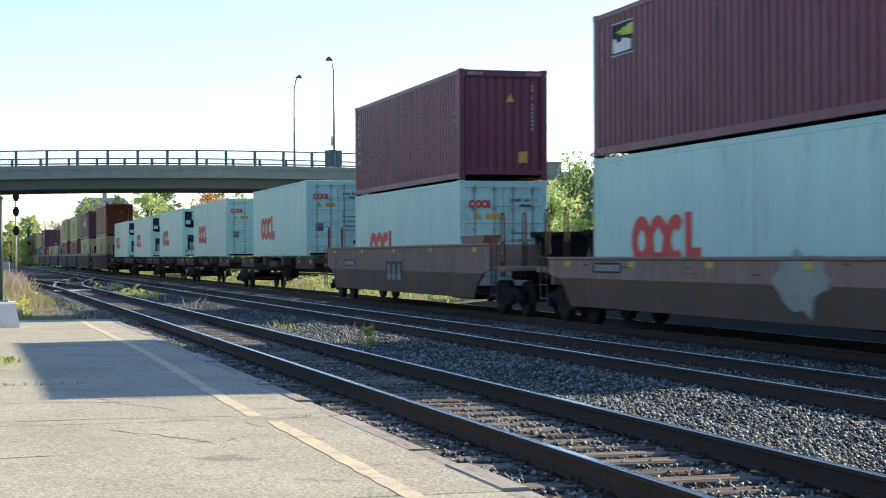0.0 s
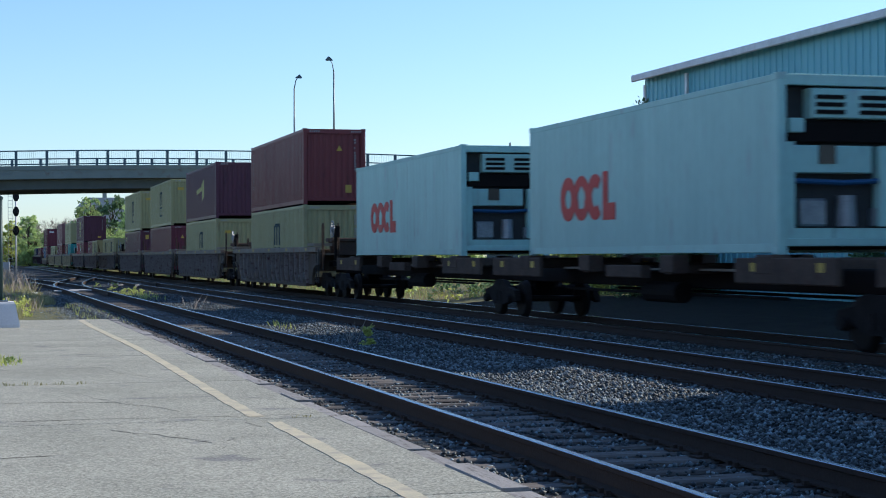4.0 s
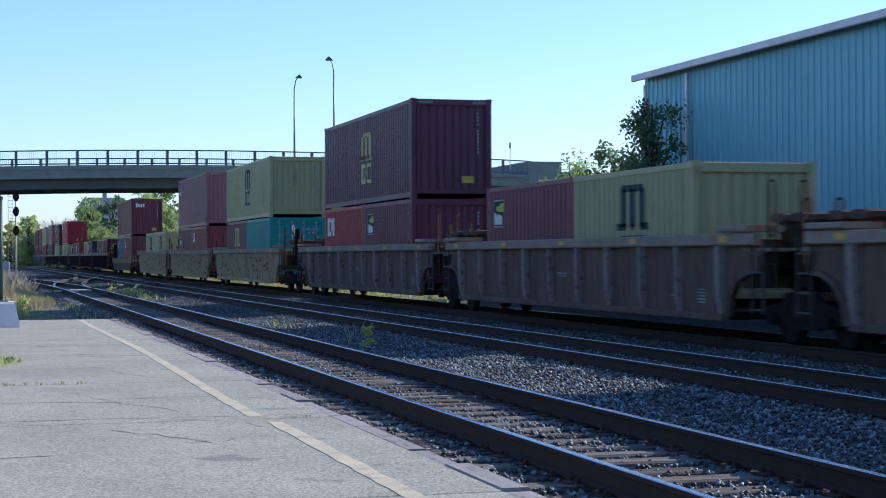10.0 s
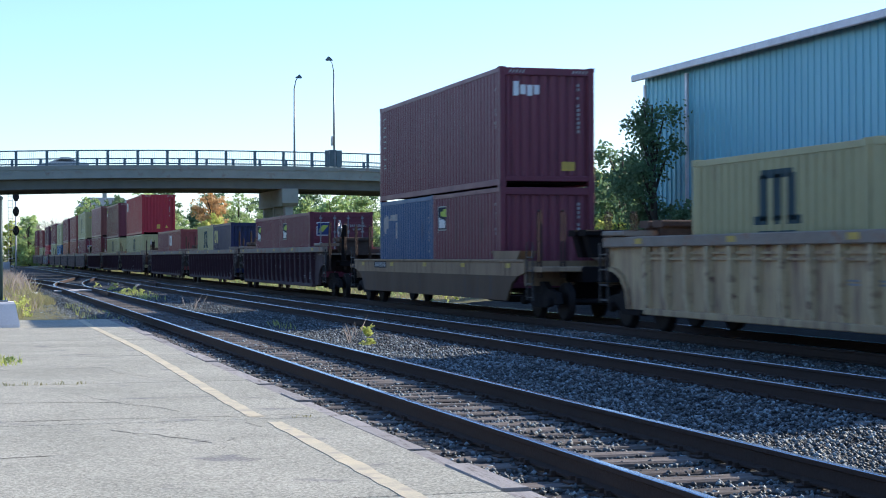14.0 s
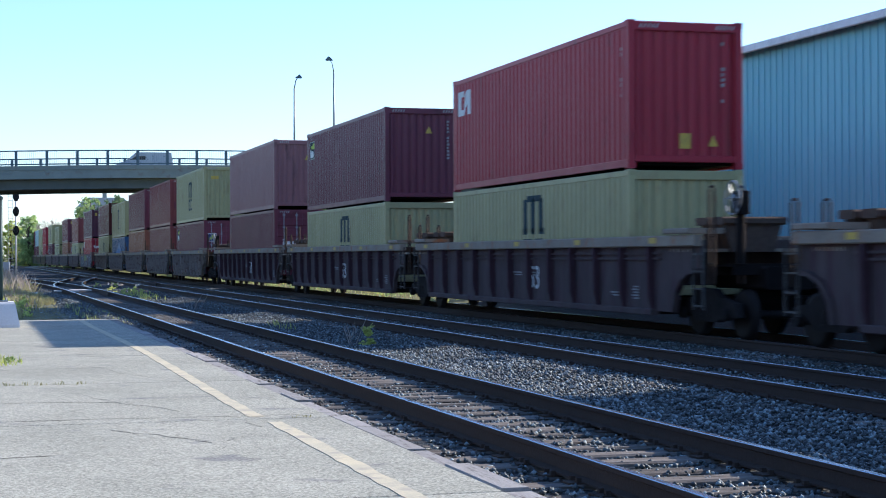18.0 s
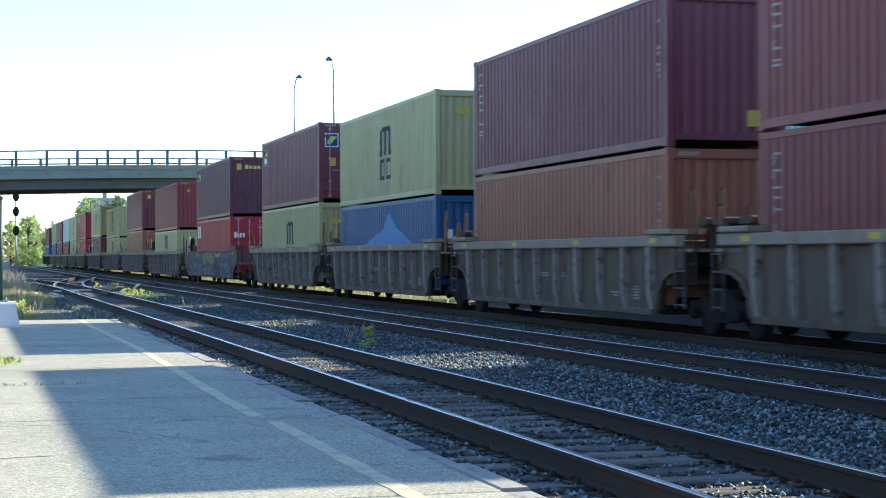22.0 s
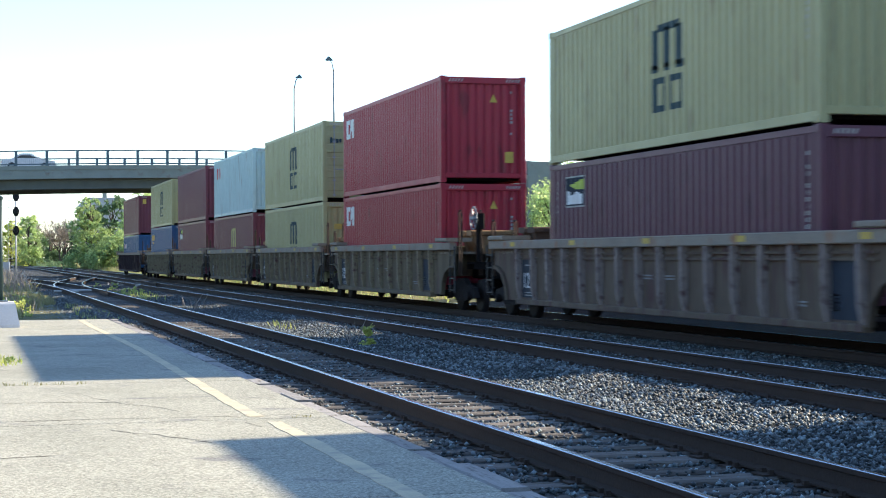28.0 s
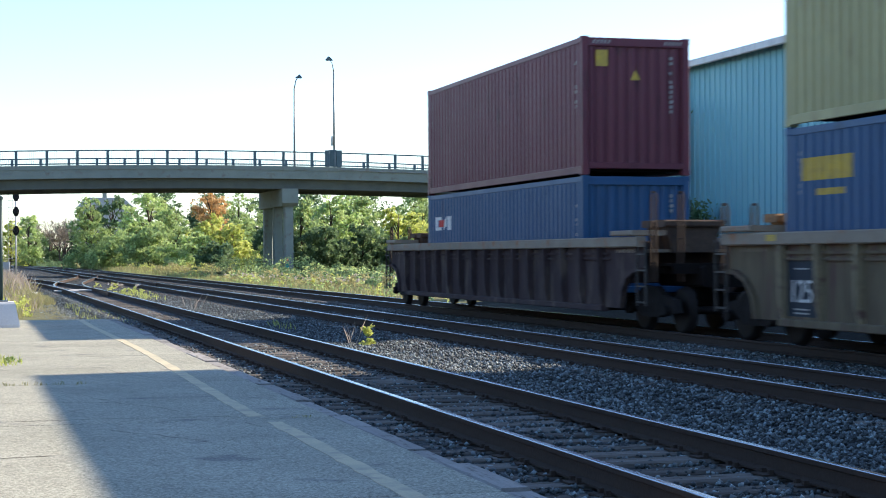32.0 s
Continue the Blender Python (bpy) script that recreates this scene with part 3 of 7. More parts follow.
def bridge():
    b = thing("road_bridge", Matrix(), "concrete road bridge with dark steel railings over the tracks", "bridge", kind="structure")
    y0, y1 = BRIDGE_Y, BRIDGE_Y + BRIDGE_W
    part("deck", deck_piece(y0, y1, 8.2, 9.0).mesh("deck", M["concrete"]), b, label="grey concrete deck edge")
    part("parapet_kerb", deck_piece(y0 - 0.06, y0 + 0.4, 8.95, 9.3).mesh("parapet_kerb", M["concrete"]), b)
    part("parapet_kerb", deck_piece(y1 - 0.4, y1 + 0.06, 8.95, 9.3).mesh("parapet_kerb", M["concrete"]), b)
    for i in range(5):
        y = y0 + 1.0 + i * (BRIDGE_W - 2) / 4
        part("girder", deck_piece(y - 0.25, y + 0.25, 7.35, 8.2).mesh("girder", M["girder"]), b, label="dark weathered steel girder")
    # pier with a heavy cap and three columns
    pier = part("pier", None, b, label="concrete bridge pier with three columns")
    cap = [(y0 + 0.15, 7.35), (y1 - 0.15, 7.35), (y1 - 0.15, 6.1), (y1 - 0.5, 5.85), (y0 + 0.5, 5.85), (y0 + 0.15, 6.1)]
    part("cap", Shape().prism(cap, "x", PIER_X, PIER_X + 1.4).mesh("cap", M["concrete"]), pier)
    for y in (y0 + 1.1, y0 + 6.25, y0 + 11.4):
        part("column", Shape().box(PIER_X + 0.28, y - 0.40, -0.6, PIER_X + 1.08, y + 0.40, 5.95, 0.08).mesh("column", M["concrete"]), pier)
    # railing
    def railing(y, group):
        post = Shape().box(-0.11, -0.07, 0, 0.11, 0.07, 1.3, 0.015).mesh("post", M["railing"])
        for k in range(29):
            x = -21.0 + 2.5 * k
            part("post", post, b, pose(x, y, 9.28 + crest(x)))
        s = Shape()
        for k in range(28 * 16):
            if k % 16:
                x = -21.0 + 2.5 * k / 16
                s.box(x - 0.008, y - 0.008, 9.42 + crest(x), x + 0.008, y + 0.008, 10.52 + crest(x))
        tagged(part("balusters", s.mesh("balusters", M["baluster"]), b), "thin pale grey balusters", kind="stuff")
        for z in (9.38, 10.5):
            part("hand_rail", deck_piece(y - 0.05, y + 0.05, z, z + 0.10).mesh("hand_rail", M["railing"]), b)
    railing(y0 + 0.15, "")
    railing(y1 - 0.15, "")
    # block at mid span and the end wall
    part("pilaster", Shape().box(30.2, y0 - 0.12, 9.28, 30.55, y0 + 0.4, 10.7, 0.03).box(30.55, y0 - 0.02, 9.28, 31.15, y0 + 0.3, 10.75).box(31.15, y0 - 0.12, 9.28, 31.65, y0 + 0.4, 10.7, 0.03).mesh("pilaster", M["railing"]), b, label="concrete pilaster in the parapet")
    conduit = [(31.0, y0 - 0.16, 10.6), (31.0, y0 - 0.16, 9.25), (31.3, y0 - 0.16, 9.05)] + [(x, y0 - 0.16, 9.02 + crest(x)) for x in (34, 38, 42, 48)]
    part("conduit", Shape().tube(conduit, [0.03] * len(conduit), 6).mesh("conduit", M["galv"]), b, label="pale cable pipe")
    for name, x, z, w, h, mat in (("graffiti", PIER_X + 0.30, 0.35, 0.4, 0.6, "teal"), ("graffiti", PIER_X + 0.42, 1.0, 0.2, 0.3, "logo_red")):
        part(name, Shape().prism([(x, z), (x + w, z + 0.1), (x + w * 0.8, z + h), (x + w * 0.2, z + h * 0.8)], "y", y0 + 0.675, y0 + 0.695).mesh(name, M[mat]), pier, label="painted graffiti patch")
    for x0, x1, name in ((48.8, 52.0, "abutment"), (-24.0, -20.8, "abutment")):
        top = 9.95 if x0 > 0 else 8.9
        part(name, Shape().prism([(x0, -0.6), (x0, top), (x1, top), (x1, -0.6)], "y", y0 - 0.1, y1 + 0.1).mesh(name, M["concrete"]), b, label="concrete end wall")
    # approach ramps on earth banks
    for x0, x1, za, zb in ((52.0, 135.0, 9.0, 7.0), (-24.0, -135.0, 7.7, 5.0)):
        lo, hi = min(x0, x1), max(x0, x1)
        zl, zh = (za, zb) if x0 == lo else (zb, za)
        v = [(x, y, z) for x, zt in ((lo, zl), (hi, zh)) for y, z in ((y0 - 9, -0.6), (y0 - 0.2, zt), (y1 + 0.2, zt), (y1 + 9, -0.6))]
        part("ramp_bank", Shape().add(v, [(0, 1, 5, 4), (1, 2, 6, 5), (2, 3, 7, 6), (3, 2, 1, 0), (4, 5, 6, 7), (0, 4, 7, 3)]).mesh("ramp_bank", M["grass"]), b, label="grassy bank of the road ramp")
        v = [(x, y, z) for x, zt in ((lo, zl), (hi, zh)) for y, z in ((y0 + 0.4, zt - 0.3), (y0 + 0.4, zt + 0.06), (y1 - 0.4, zt + 0.06), (y1 - 0.4, zt - 0.3))]
        part("road_surface", Shape().add(v, [(0, 1, 5, 4), (1, 2, 6, 5), (2, 3, 7, 6), (3, 2, 1, 0), (4, 5, 6, 7), (0, 4, 7, 3)]).mesh("road_surface", M["road"]), b, label="dark asphalt road surface")
    part("road_surface", deck_piece(y0 + 0.5, y1 - 0.5, 8.98, 9.04).mesh("road_surface", M["road"]), b, label="dark asphalt road surface")


M["baluster"] = material("pale_grey_baluster_paint", (0.20, 0.24, 0.28), None, 3, 0.6)
M["road"] = material("dark_road_asphalt", (0.06, 0.06, 0.06), None, 3, 0.9)
M["girder"] = material("dark_girder_paint", (0.12, 0.135, 0.125), (0.085, 0.095, 0.09), 1, 0.8)
M["railing"] = material("dark_grey_railing_paint", (0.095, 0.145, 0.17), None, 3, 0.6)


def street_lamp(x, y, h, arm):
    t = thing("street_lamp", pose(x, y, 9.0 + crest(x)), "tall grey steel street lamp on the bridge", "street lamp", "lamps on the bridge")
    part("base", Shape().box(-0.14, -0.14, 0, 0.14, 0.14, 0.35, 0.03).mesh("base", M["galv"]), t)
    part("pole", Shape().tube([(0, 0, 0.3), (0, 0, h)], [0.11, 0.07], 10).mesh("pole", M["lamp_pole"], True), t)
    part("arm", Shape().tube([(0, 0, h - 0.05), (arm * 0.15, 0, h + 0.7), (arm * 0.35, 0, h + 1.05)], [0.05, 0.045, 0.04], 8).mesh("arm", M["lamp_pole"], True), t)
    part("lamp_head", Shape().prism([(arm * x, h + z) for x, z in ((0.1, 0.95), (0.68, 0.92), (0.72, 1.03), (0.5, 1.3), (0.25, 1.12))], "y", -0.16, 0.16).mesh("lamp_head", M["railing"]), t, label="dark lamp head")
    return t


M["lamp_pole"] = material("grey_green_lamp_pole", (0.26, 0.29, 0.30), None, 3, 0.5, 0.4)


# ---- metal-clad building behind the train ----
def warehouse():
    a, c = Vector((25.6, 61.2, 0)), Vector((26.2, 4.0, 0))
    d = (c - a).normalized()
    ang = math.degrees(math.atan2(d.y, d.x))
    L = (c - a).length
    b = thing("warehouse", pose(a.x, a.y, -0.6, 0, 0, ang), "large teal corrugated metal warehouse with a pale roof edge", "building", kind="structure")
    top = 8.95
    s = Shape()
    pitch, x, ring = 0.42, 0.0, []
    while x < L:
        ring += [(x, 0.0), (x + 0.30, 0.0), (x + 0.33, -0.045), (x + 0.39, -0.045)]
        x += pitch
    s.prism(ring + [(x, 0.0), (x, 0.25), (0, 0.25)], "z", 0, top)
    part("wall", s.mesh("wall", M["siding"]), b, label="teal ribbed metal wall")
    part("wall", Shape().box(0, 0.25, 0, 0.25, 26, top).mesh("wall", M["siding"]), b)
    part("wall", Shape().box(L - 0.25, 0.25, 0, L, 26, top).mesh("wall", M["siding"]), b)
    part("wall", Shape().box(0, 26, 0, L, 26.25, top).mesh("wall", M["siding"]), b)
    part("roof", Shape().prism([(-0.4, top + 0.12), (13, top + 1.3), (26.6, top + 0.12), (26.6, top), (-0.4, top)], "x", -0.18, L + 0.3).mesh("roof", M["trim"]), b, label="shallow pitched metal roof")
    part("fascia", Shape().box(-0.2, -0.5, top - 0.12, L + 0.3, -0.38, top + 0.14, 0.03).mesh("fascia", M["trim"]), b, label="pale roof edge and gutter")
    part("downpipe", Shape().box(4.0, -0.16, 0, 4.16, -0.05, top - 0.2, 0.02).mesh("downpipe", M["trim"]), b, label="pale downpipe")
    part("corner_trim", Shape().box(-0.05, -0.06, 0, 0.12, 0.1, top - 0.25, 0.02).mesh("corner_trim", M["trim"]), b)
    part("wall_light", Shape().box(20, -0.35, 5.8, 20.35, -0.05, 6.1, 0.04).mesh("wall_light", M["railing"]), b)
    return b


# ---- unseen sky blockers, behind and beside the camera ----
def west_sky_blockers():
    """Added, unseen: long building and bank west of the line, blocking low sky."""
    b = thing("unseen_building", pose(-19.0, -40, -0.6), "unseen plain dark brick building, added to block low western sky", "building", kind="structure")
    part("wall", Shape().box(-9, 0, 0, 0, 95, 4.4).mesh("wall", M["unseen_brick"]), b)
    part("roof", Shape().prism([(-9.6, 4.4), (0.9, 4.4), (0.9, 4.6), (-4.3, 6.8), (-9.6, 4.6)], "y", -0.5, 95.5).mesh("roof", M["road"]), b, label="dark roof of the added building")
    bank = Shape()
    ys = [-130 + 12 * i for i in range(33)]
    ring = [(-26, -0.6), (-24, 3.0), (-27, 5.5), (-32, 7.5), (-44, -0.6)]
    v = [(x + 2.0 * noise.noise(Vector((y * 0.05, i, 0))) - (18 if 56 > y > -42 else 0), y, z * (1 + 0.25 * noise.noise(Vector((y * 0.09, i, 7)))) if z > 0 else z) for y in ys for i, (x, z) in enumerate(ring)]
    n = len(ring)
    bank.add(v, [(j * n + i, j * n + i + 1, (j + 1) * n + i + 1, (j + 1) * n + i) for j in range(len(ys) - 1) for i in range(n - 1)])
    tagged(new("wooded_bank", bank.mesh("wooded_bank", M["grass"])), "unseen dark bank west of the line, added to block low sky", "bank", kind="structure")


M["unseen_brick"] = material("unseen_building_dark_brick", (0.11, 0.065, 0.05), (0.075, 0.05, 0.042), 1.5, 0.9, 0, 0.3, 14, 1.0)


# ---- trees and plants ----
def crown_mesh(name, mat, blobs, count, size, seed, flat=0.8, loose=0.16):
    """Many small leaf clumps round blobs (centre, radius)."""
    rnd = np.random.RandomState(seed)
    total = sum(r ** 2 for _, r in blobs)
    P = []
    for (cx, cy, cz), r in blobs:
        k = max(30, int(count * r * r / total))
        m = max(6, k // 28)
        d = rnd.normal(size=(m, 3))
        d /= np.linalg.norm(d, axis=1)[:, None]
        heart = d * (r * (0.35 + 0.65 * rnd.rand(m) ** 0.6))[:, None] * np.array([1, 1, flat])
        pick = rnd.randint(0, m, k)
        spread = rnd.normal(size=(k, 3)) * (r * loose)
        P.append(np.array([cx, cy, cz]) + heart[pick] + spread * np.array([1, 1, 0.7]))
    P = np.concatenate(P)
    n = len(P)
    u = rnd.normal(size=(n, 3))
    u /= np.linalg.norm(u, axis=1)[:, None]
    w = np.cross(u, rnd.normal(size=(n, 3)))
    w /= np.linalg.norm(w, axis=1)[:, None]
    sz = size * rnd.uniform(0.5, 1.2, n)[:, None]
    v = np.stack([P + u * sz, P + w * sz * 0.6, P - u * sz, P - w * sz * 0.6], 1).reshape(-1, 3)
    f = (np.arange(n) * 4)[:, None] + np.array([[0, 1, 2, 3]])
    me = bpy.data.meshes.new(name)
    me.vertices.add(len(v))
    me.vertices.foreach_set("co", v.astype(np.float32).ravel())
    me.loops.add(len(f) * 4)
    me.loops.foreach_set("vertex_index", f.astype(np.int32).ravel())
    me.polygons.add(len(f))
    me.polygons.foreach_set("loop_start", np.arange(0, len(f) * 4, 4, dtype=np.int32))
    me.update(calc_edges=True)
    me.materials.append(mat)
    return me


def tree(x, y, h, w, mat, seed, label, z=-0.4, leaves=2600, base=0.12, size=None):
    """A tapered trunk with limbs and an uneven crown of leaf clumps; base: where the crown starts."""
    rnd = random.Random(seed)
    t = thing("tree", pose(x, y, z), label, "tree", "trees by the line")
    s = Shape()
    lean = rnd.uniform(-0.04, 0.04) * h
    s.tube([(0, 0, 0), (lean * 0.3, 0, h * 0.3), (lean * 0.7, lean * 0.3, h * 0.6), (lean, lean * 0.3, h * 0.92)], [0.028 * h, 0.02 * h, 0.012 * h, 0.003 * h], 7)
    blobs = []
    for i in range(22):
        a, k = rnd.uniform(0, 6.28), min(0.9, base + (0.93 - base) * (i + rnd.uniform(0, 0.8)) / 22)
        reach = w * 0.5 * (1 - 0.75 * max(0.0, k - 0.5) / 0.5) * rnd.uniform(0.3, 0.9)
        end = (lean * k + math.cos(a) * reach, math.sin(a) * reach, h * k)
        s.tube([(lean * k * 0.7, 0, h * k * 0.7), ((end[0] + lean * k * 0.7) / 2, end[1] / 2, h * k * 0.88), end], [0.008 * h, 0.006 * h, 0.002 * h], 5)
        blobs.append((end, w * rnd.uniform(0.16, 0.27) * (1.15 - 0.45 * k)))
    part("trunk", s.mesh("trunk", M["bark"], True), t, label="grey-brown trunk and limbs")
    part("crown", crown_mesh("crown", mat, blobs, leaves, size or max(0.12, h * 0.022), seed, 0.8, 0.16 if y > 110 else 0.36), t)
    return t


def bare_tree(x, y, h, seed):
    """A leafless tree: limbs that fork again and again."""
    rnd = random.Random(seed)
    t = thing("bare_tree", pose(x, y, -0.5), "bare brown twiggy tree at the bend of the line", "tree", "trees by the line")
    limbs, twigs = Shape(), Shape()

    def fork(p, d, length, r, level):
        q = p + d * length
        (limbs if level < 2 else twigs).tube([p, (p + q) / 2 + Vector((rnd.uniform(-1, 1), rnd.uniform(-1, 1), 0)) * length * 0.06, q], [r, r * 0.85, r * 0.65], 5 if level < 2 else 3)
        if level == 5:
            return
        for _ in range(3 if level < 4 else 4):
            e = (d + Vector((rnd.uniform(-1, 1), rnd.uniform(-1, 1), rnd.uniform(-0.3, 0.6))) * 0.62).normalized()
            fork(q, e, length * rnd.uniform(0.6, 0.85), r * 0.6, level + 1)
    for _ in range(3):
        fork(Vector((rnd.uniform(-0.3, 0.3), 0, 0)), Vector((rnd.uniform(-0.45, 0.45), rnd.uniform(-0.3, 0.3), 1)).normalized(), h * 0.27, 0.022 * h, 0)
    part("trunk", limbs.mesh("trunk", M["bark"], True), t, label="grey-brown forked trunk")
    part("twigs", twigs.mesh("twigs", M["leaf_brown"]), t, label="fine brown twigs")


def planting():
    G, Y, O, D, L = M["leaf_green"], M["leaf_yellow"], M["leaf_orange"], M["leaf_dark"], M["leaf_bright"]
    rows = [
        # beyond the bridge, on the outside of the line
        (16.4, 234, 10.3, 7.5, G, "dense green tree beyond the bridge"), (19.8, 240, 10.8, 8, D, "dark green tree beyond the bridge"),
        (23.8, 229, 11.6, 9, L, "tall light green tree beyond the bridge"), (27.8, 244, 12.2, 10, D, "tall dark green tree beyond the bridge"),
        (33.0, 236, 11.4, 8.0, O, "autumn tree with orange leaves"), (36.2, 258, 12.4, 9, D, "dark green tree far beyond the bridge"),
        (41.0, 262, 12.0, 10, G, "green tree far beyond the bridge"), (46.0, 268, 12.0, 10, D, "dark green tree far beyond the bridge"),
        (30.0, 218, 7.4, 7, Y, "bright yellow-green tree beyond the bridge"), (26.3, 206, 5.0, 6.5, L, "low light green shrubby tree"), (31.6, 206, 6.0, 6, Y, "low yellow-green shrubby tree"),
        (21.8, 212, 5.6, 6.5, G, "low green shrubby tree"), (17.6, 216, 4.6, 6.5, G, "low green shrubby tree"), (34.6, 222, 6.8, 7, G, "green shrubby tree beyond the bridge"),
        (38.0, 216, 6.0, 6.5, D, "dark green shrubby tree beyond the bridge"), (35.0, 200, 4.2, 5, Y, "low yellow-green shrubby tree"), (28.5, 198, 3.6, 5.5, D, "low dark shrubby tree"), (40.5, 235, 8.0, 8, G, "green tree beyond the bridge"),
        (20.2, 226, 7.0, 7, L, "light green tree beyond the bridge"), (26.5, 222, 8.4, 7.5, G, "green tree beyond the bridge"),
        # round the pier and beside the bridge
        (33.6, 172, 7.6, 7, G, "broad green tree by the pier"), (37.4, 175, 8.4, 8, L, "broad light green tree by the pier"), (41.4, 180, 8.8, 8, G, "green tree beside the bridge"),
        (43.6, 171, 6.8, 6, Y, "yellow-green tree beside the bridge"), (46.6, 176, 6.6, 6, Y, "yellow-green tree beside the bridge"), (51.0, 188, 8.4, 9, G, "green tree beside the bridge"), (56.0, 190, 8.4, 9, L, "light green tree beside the bridge"),
        # dark leaves paint in the shaded foot of the clump
        (30.6, 165, 4.4, 5, D, "undergrowth tree by the pier, shade put into its dark leaves"), (34.4, 164, 5.0, 6, D, "undergrowth tree by the pier, shade put into its dark leaves"), (38.4, 165, 5.0, 6, D, "undergrowth tree beside the bridge, shade put into its dark leaves"), (42.4, 166, 3.8, 5, D, "undergrowth tree beside the bridge, shade put into its dark leaves"),
        (42.0, 212, 11.5, 12, D, "tall dark green tree beyond the bridge"), (49.5, 218, 11.5, 12, D, "tall dark green tree beyond the bridge"), (57.5, 216, 11.0, 12, G, "tall green tree beyond the bridge"),
        # where the line bends away
        (11.6, 330, 10.4, 6.5, L, "far light green tree at the bend"), (8.2, 338, 9.4, 7, Y, "far yellow-green tree at the bend"), (20.6, 326, 4.6, 5, D, "dark bushy tree at the bend"), (16.5, 330, 3.0, 5, D, "dark bushy tree at the bend"),
        (4.0, 335, 8.8, 9, G, "far green tree at the bend"), (-1.5, 330, 8.0, 9, Y, "far yellow-green tree at the bend"), (14.0, 352, 9.0, 8, G, "far green tree at the bend"), (19.5, 356, 8.6, 8, D, "far dark green tree at the bend"),
        # between the bridge and the building
        (36.6, 100, 8.3, 5.5, G, "green tree beside the road ramp"), (39.2, 101, 7.4, 5.5, Y, "yellow-green tree beside the road ramp"), (33.8, 95, 6.2, 5.0, L, "light green tree beside the road ramp"),
        (34.0, 88, 5.0, 5, G, "green bushy tree behind the train"), (31.4, 80, 3.8, 4.0, Y, "yellow-green bushy tree behind the train"),
        (29.6, 74, 5.4, 4.0, G, "green tree behind the train"), (26.7, 66, 6.8, 3.8, D, "dark green tree beside the warehouse"), (25.6, 66, 3.5, 3.4, Y, "yellow-green bush beside the warehouse"),
    ]
    for i, (x, y, h, w, mat, label) in enumerate(rows):
        near = y < 120
        tree(x, y, h, w, mat, 11 + i, label, leaves=6500, base=0.06, size=(0.13 if near else 0.20) * (0.8 + h * 0.03))
    bare_tree(17.4, 326, 10.6, 5)
    bare_tree(15.6, 334, 9.4, 6)
    # narrow dark conifers at the corner of the building
    for i, (x, y, h, w) in enumerate(((24.3, 57.2, 8.0, 3.4), (24.4, 55.0, 3.6, 3.0))):
        tree(x, y, h, w, M["leaf_dark"], 71 + i, "narrow dark leafy tree at the warehouse corner", leaves=11000, base=0.1, size=0.085)


def shrubs(name, label, mat, seed, areas, size=0.1):
    """Low leafy plants, joined: areas (x0, y0, x1, y1, ground, height, how many)."""
    rnd = np.random.RandomState(seed)
    blobs = []
    for x0, y0, x1, y1, z, h, count in areas:
        for _ in range(count):
            hh = h * rnd.uniform(0.35, 1.1)
            blobs.append(((x0 + (x1 - x0) * rnd.rand(), y0 + (y1 - y0) * rnd.rand(), z + hh * 0.45), hh * rnd.uniform(0.6, 0.95)))
    tagged(new(name, crown_mesh(name, mat, blobs, len(blobs) * 55, size, seed, 0.75)), label, "bushes", kind="stuff")


def weeds(name, label, spots, mat, seed, wide=0.035):
    """Blades and small leaves, joined."""
    rnd = np.random.RandomState(seed)
    V, F = [], []
    for x0, y0, x1, y1, z, h, count in spots:
        for _ in range(count):
            x, y = x0 + (x1 - x0) * rnd.rand(), y0 + (y1 - y0) * rnd.rand()
            hh = h * rnd.uniform(0.4, 1.1)
            a = rnd.rand() * 6.28
            w = min(wide, 0.006 + hh * 0.04)
            lx, ly = rnd.normal() * 0.3 * hh, rnd.normal() * 0.3 * hh
            k = len(V)
            V += [(x - w * math.cos(a), y - w * math.sin(a), z), (x + w * math.cos(a), y + w * math.sin(a), z), (x + lx * 0.5 + w * 0.8, y + ly * 0.5, z + hh * 0.6), (x + lx, y + ly, z + hh)]
            F.append((k, k + 1, k + 2, k + 3))
    me = bpy.data.meshes.new(name)
    me.from_pydata(V, [], F)
    me.materials.append(mat)
    tagged(new(name, me), label, "weeds", kind="stuff")


ground_sheet()
BED = ballast_bed()
dirt_strip()
tracks()
platform()
bridge()
street_lamp(29.75, BRIDGE_Y + BRIDGE_W - 0.4, 8.35, 1)
sign_lamp = street_lamp(31.0, BRIDGE_Y + 0.2, 8.7, -1)
part("sign", Shape().tube([(0.0, 0.0, 0), (0.03, 0.0, 0)], [0.45, 0.45], 16).mesh("sign", M["galv"]), sign_lamp, pose(-0.2, 0, 2.6), "round traffic sign seen from its edge")
warehouse()
west_sky_blockers()
planting()
shrubs("wall_creeper", "dark leafy creeper on the warehouse wall", M["leaf_dark"], 41, [(25.5, 43.2, 25.75, 45.2, 1.3, 0.5, 10), (25.55, 43.8, 25.75, 44.8, 2.0, 0.5, 8)], 0.07)
weeds("tall_weeds", "dry weeds and grasses beside the platform end", [(-1.5, 42, 0.9, 52, -0.36, 0.36, 4500), (-1.5, 50, 1.6, 62, -0.36, 0.36, 5000), (-1.5, 60, 2.6, 85, -0.36, 0.42, 6500), (1.2, 64, 3.2, 80, -0.38, 0.34, 3500), (-2.0, 80, 3.2, 170, -0.36, 0.7, 9000)], M["leaf_dry"], 4, 0.013)
weeds("brown_weeds", "brown dead stalks beside the platform end", [(-1.5, 56, 2.4, 90, -0.36, 0.55, 1200), (-2.0, 80, 3.2, 170, -0.36, 1.0, 5000)], M["leaf_brown"], 24, 0.012)
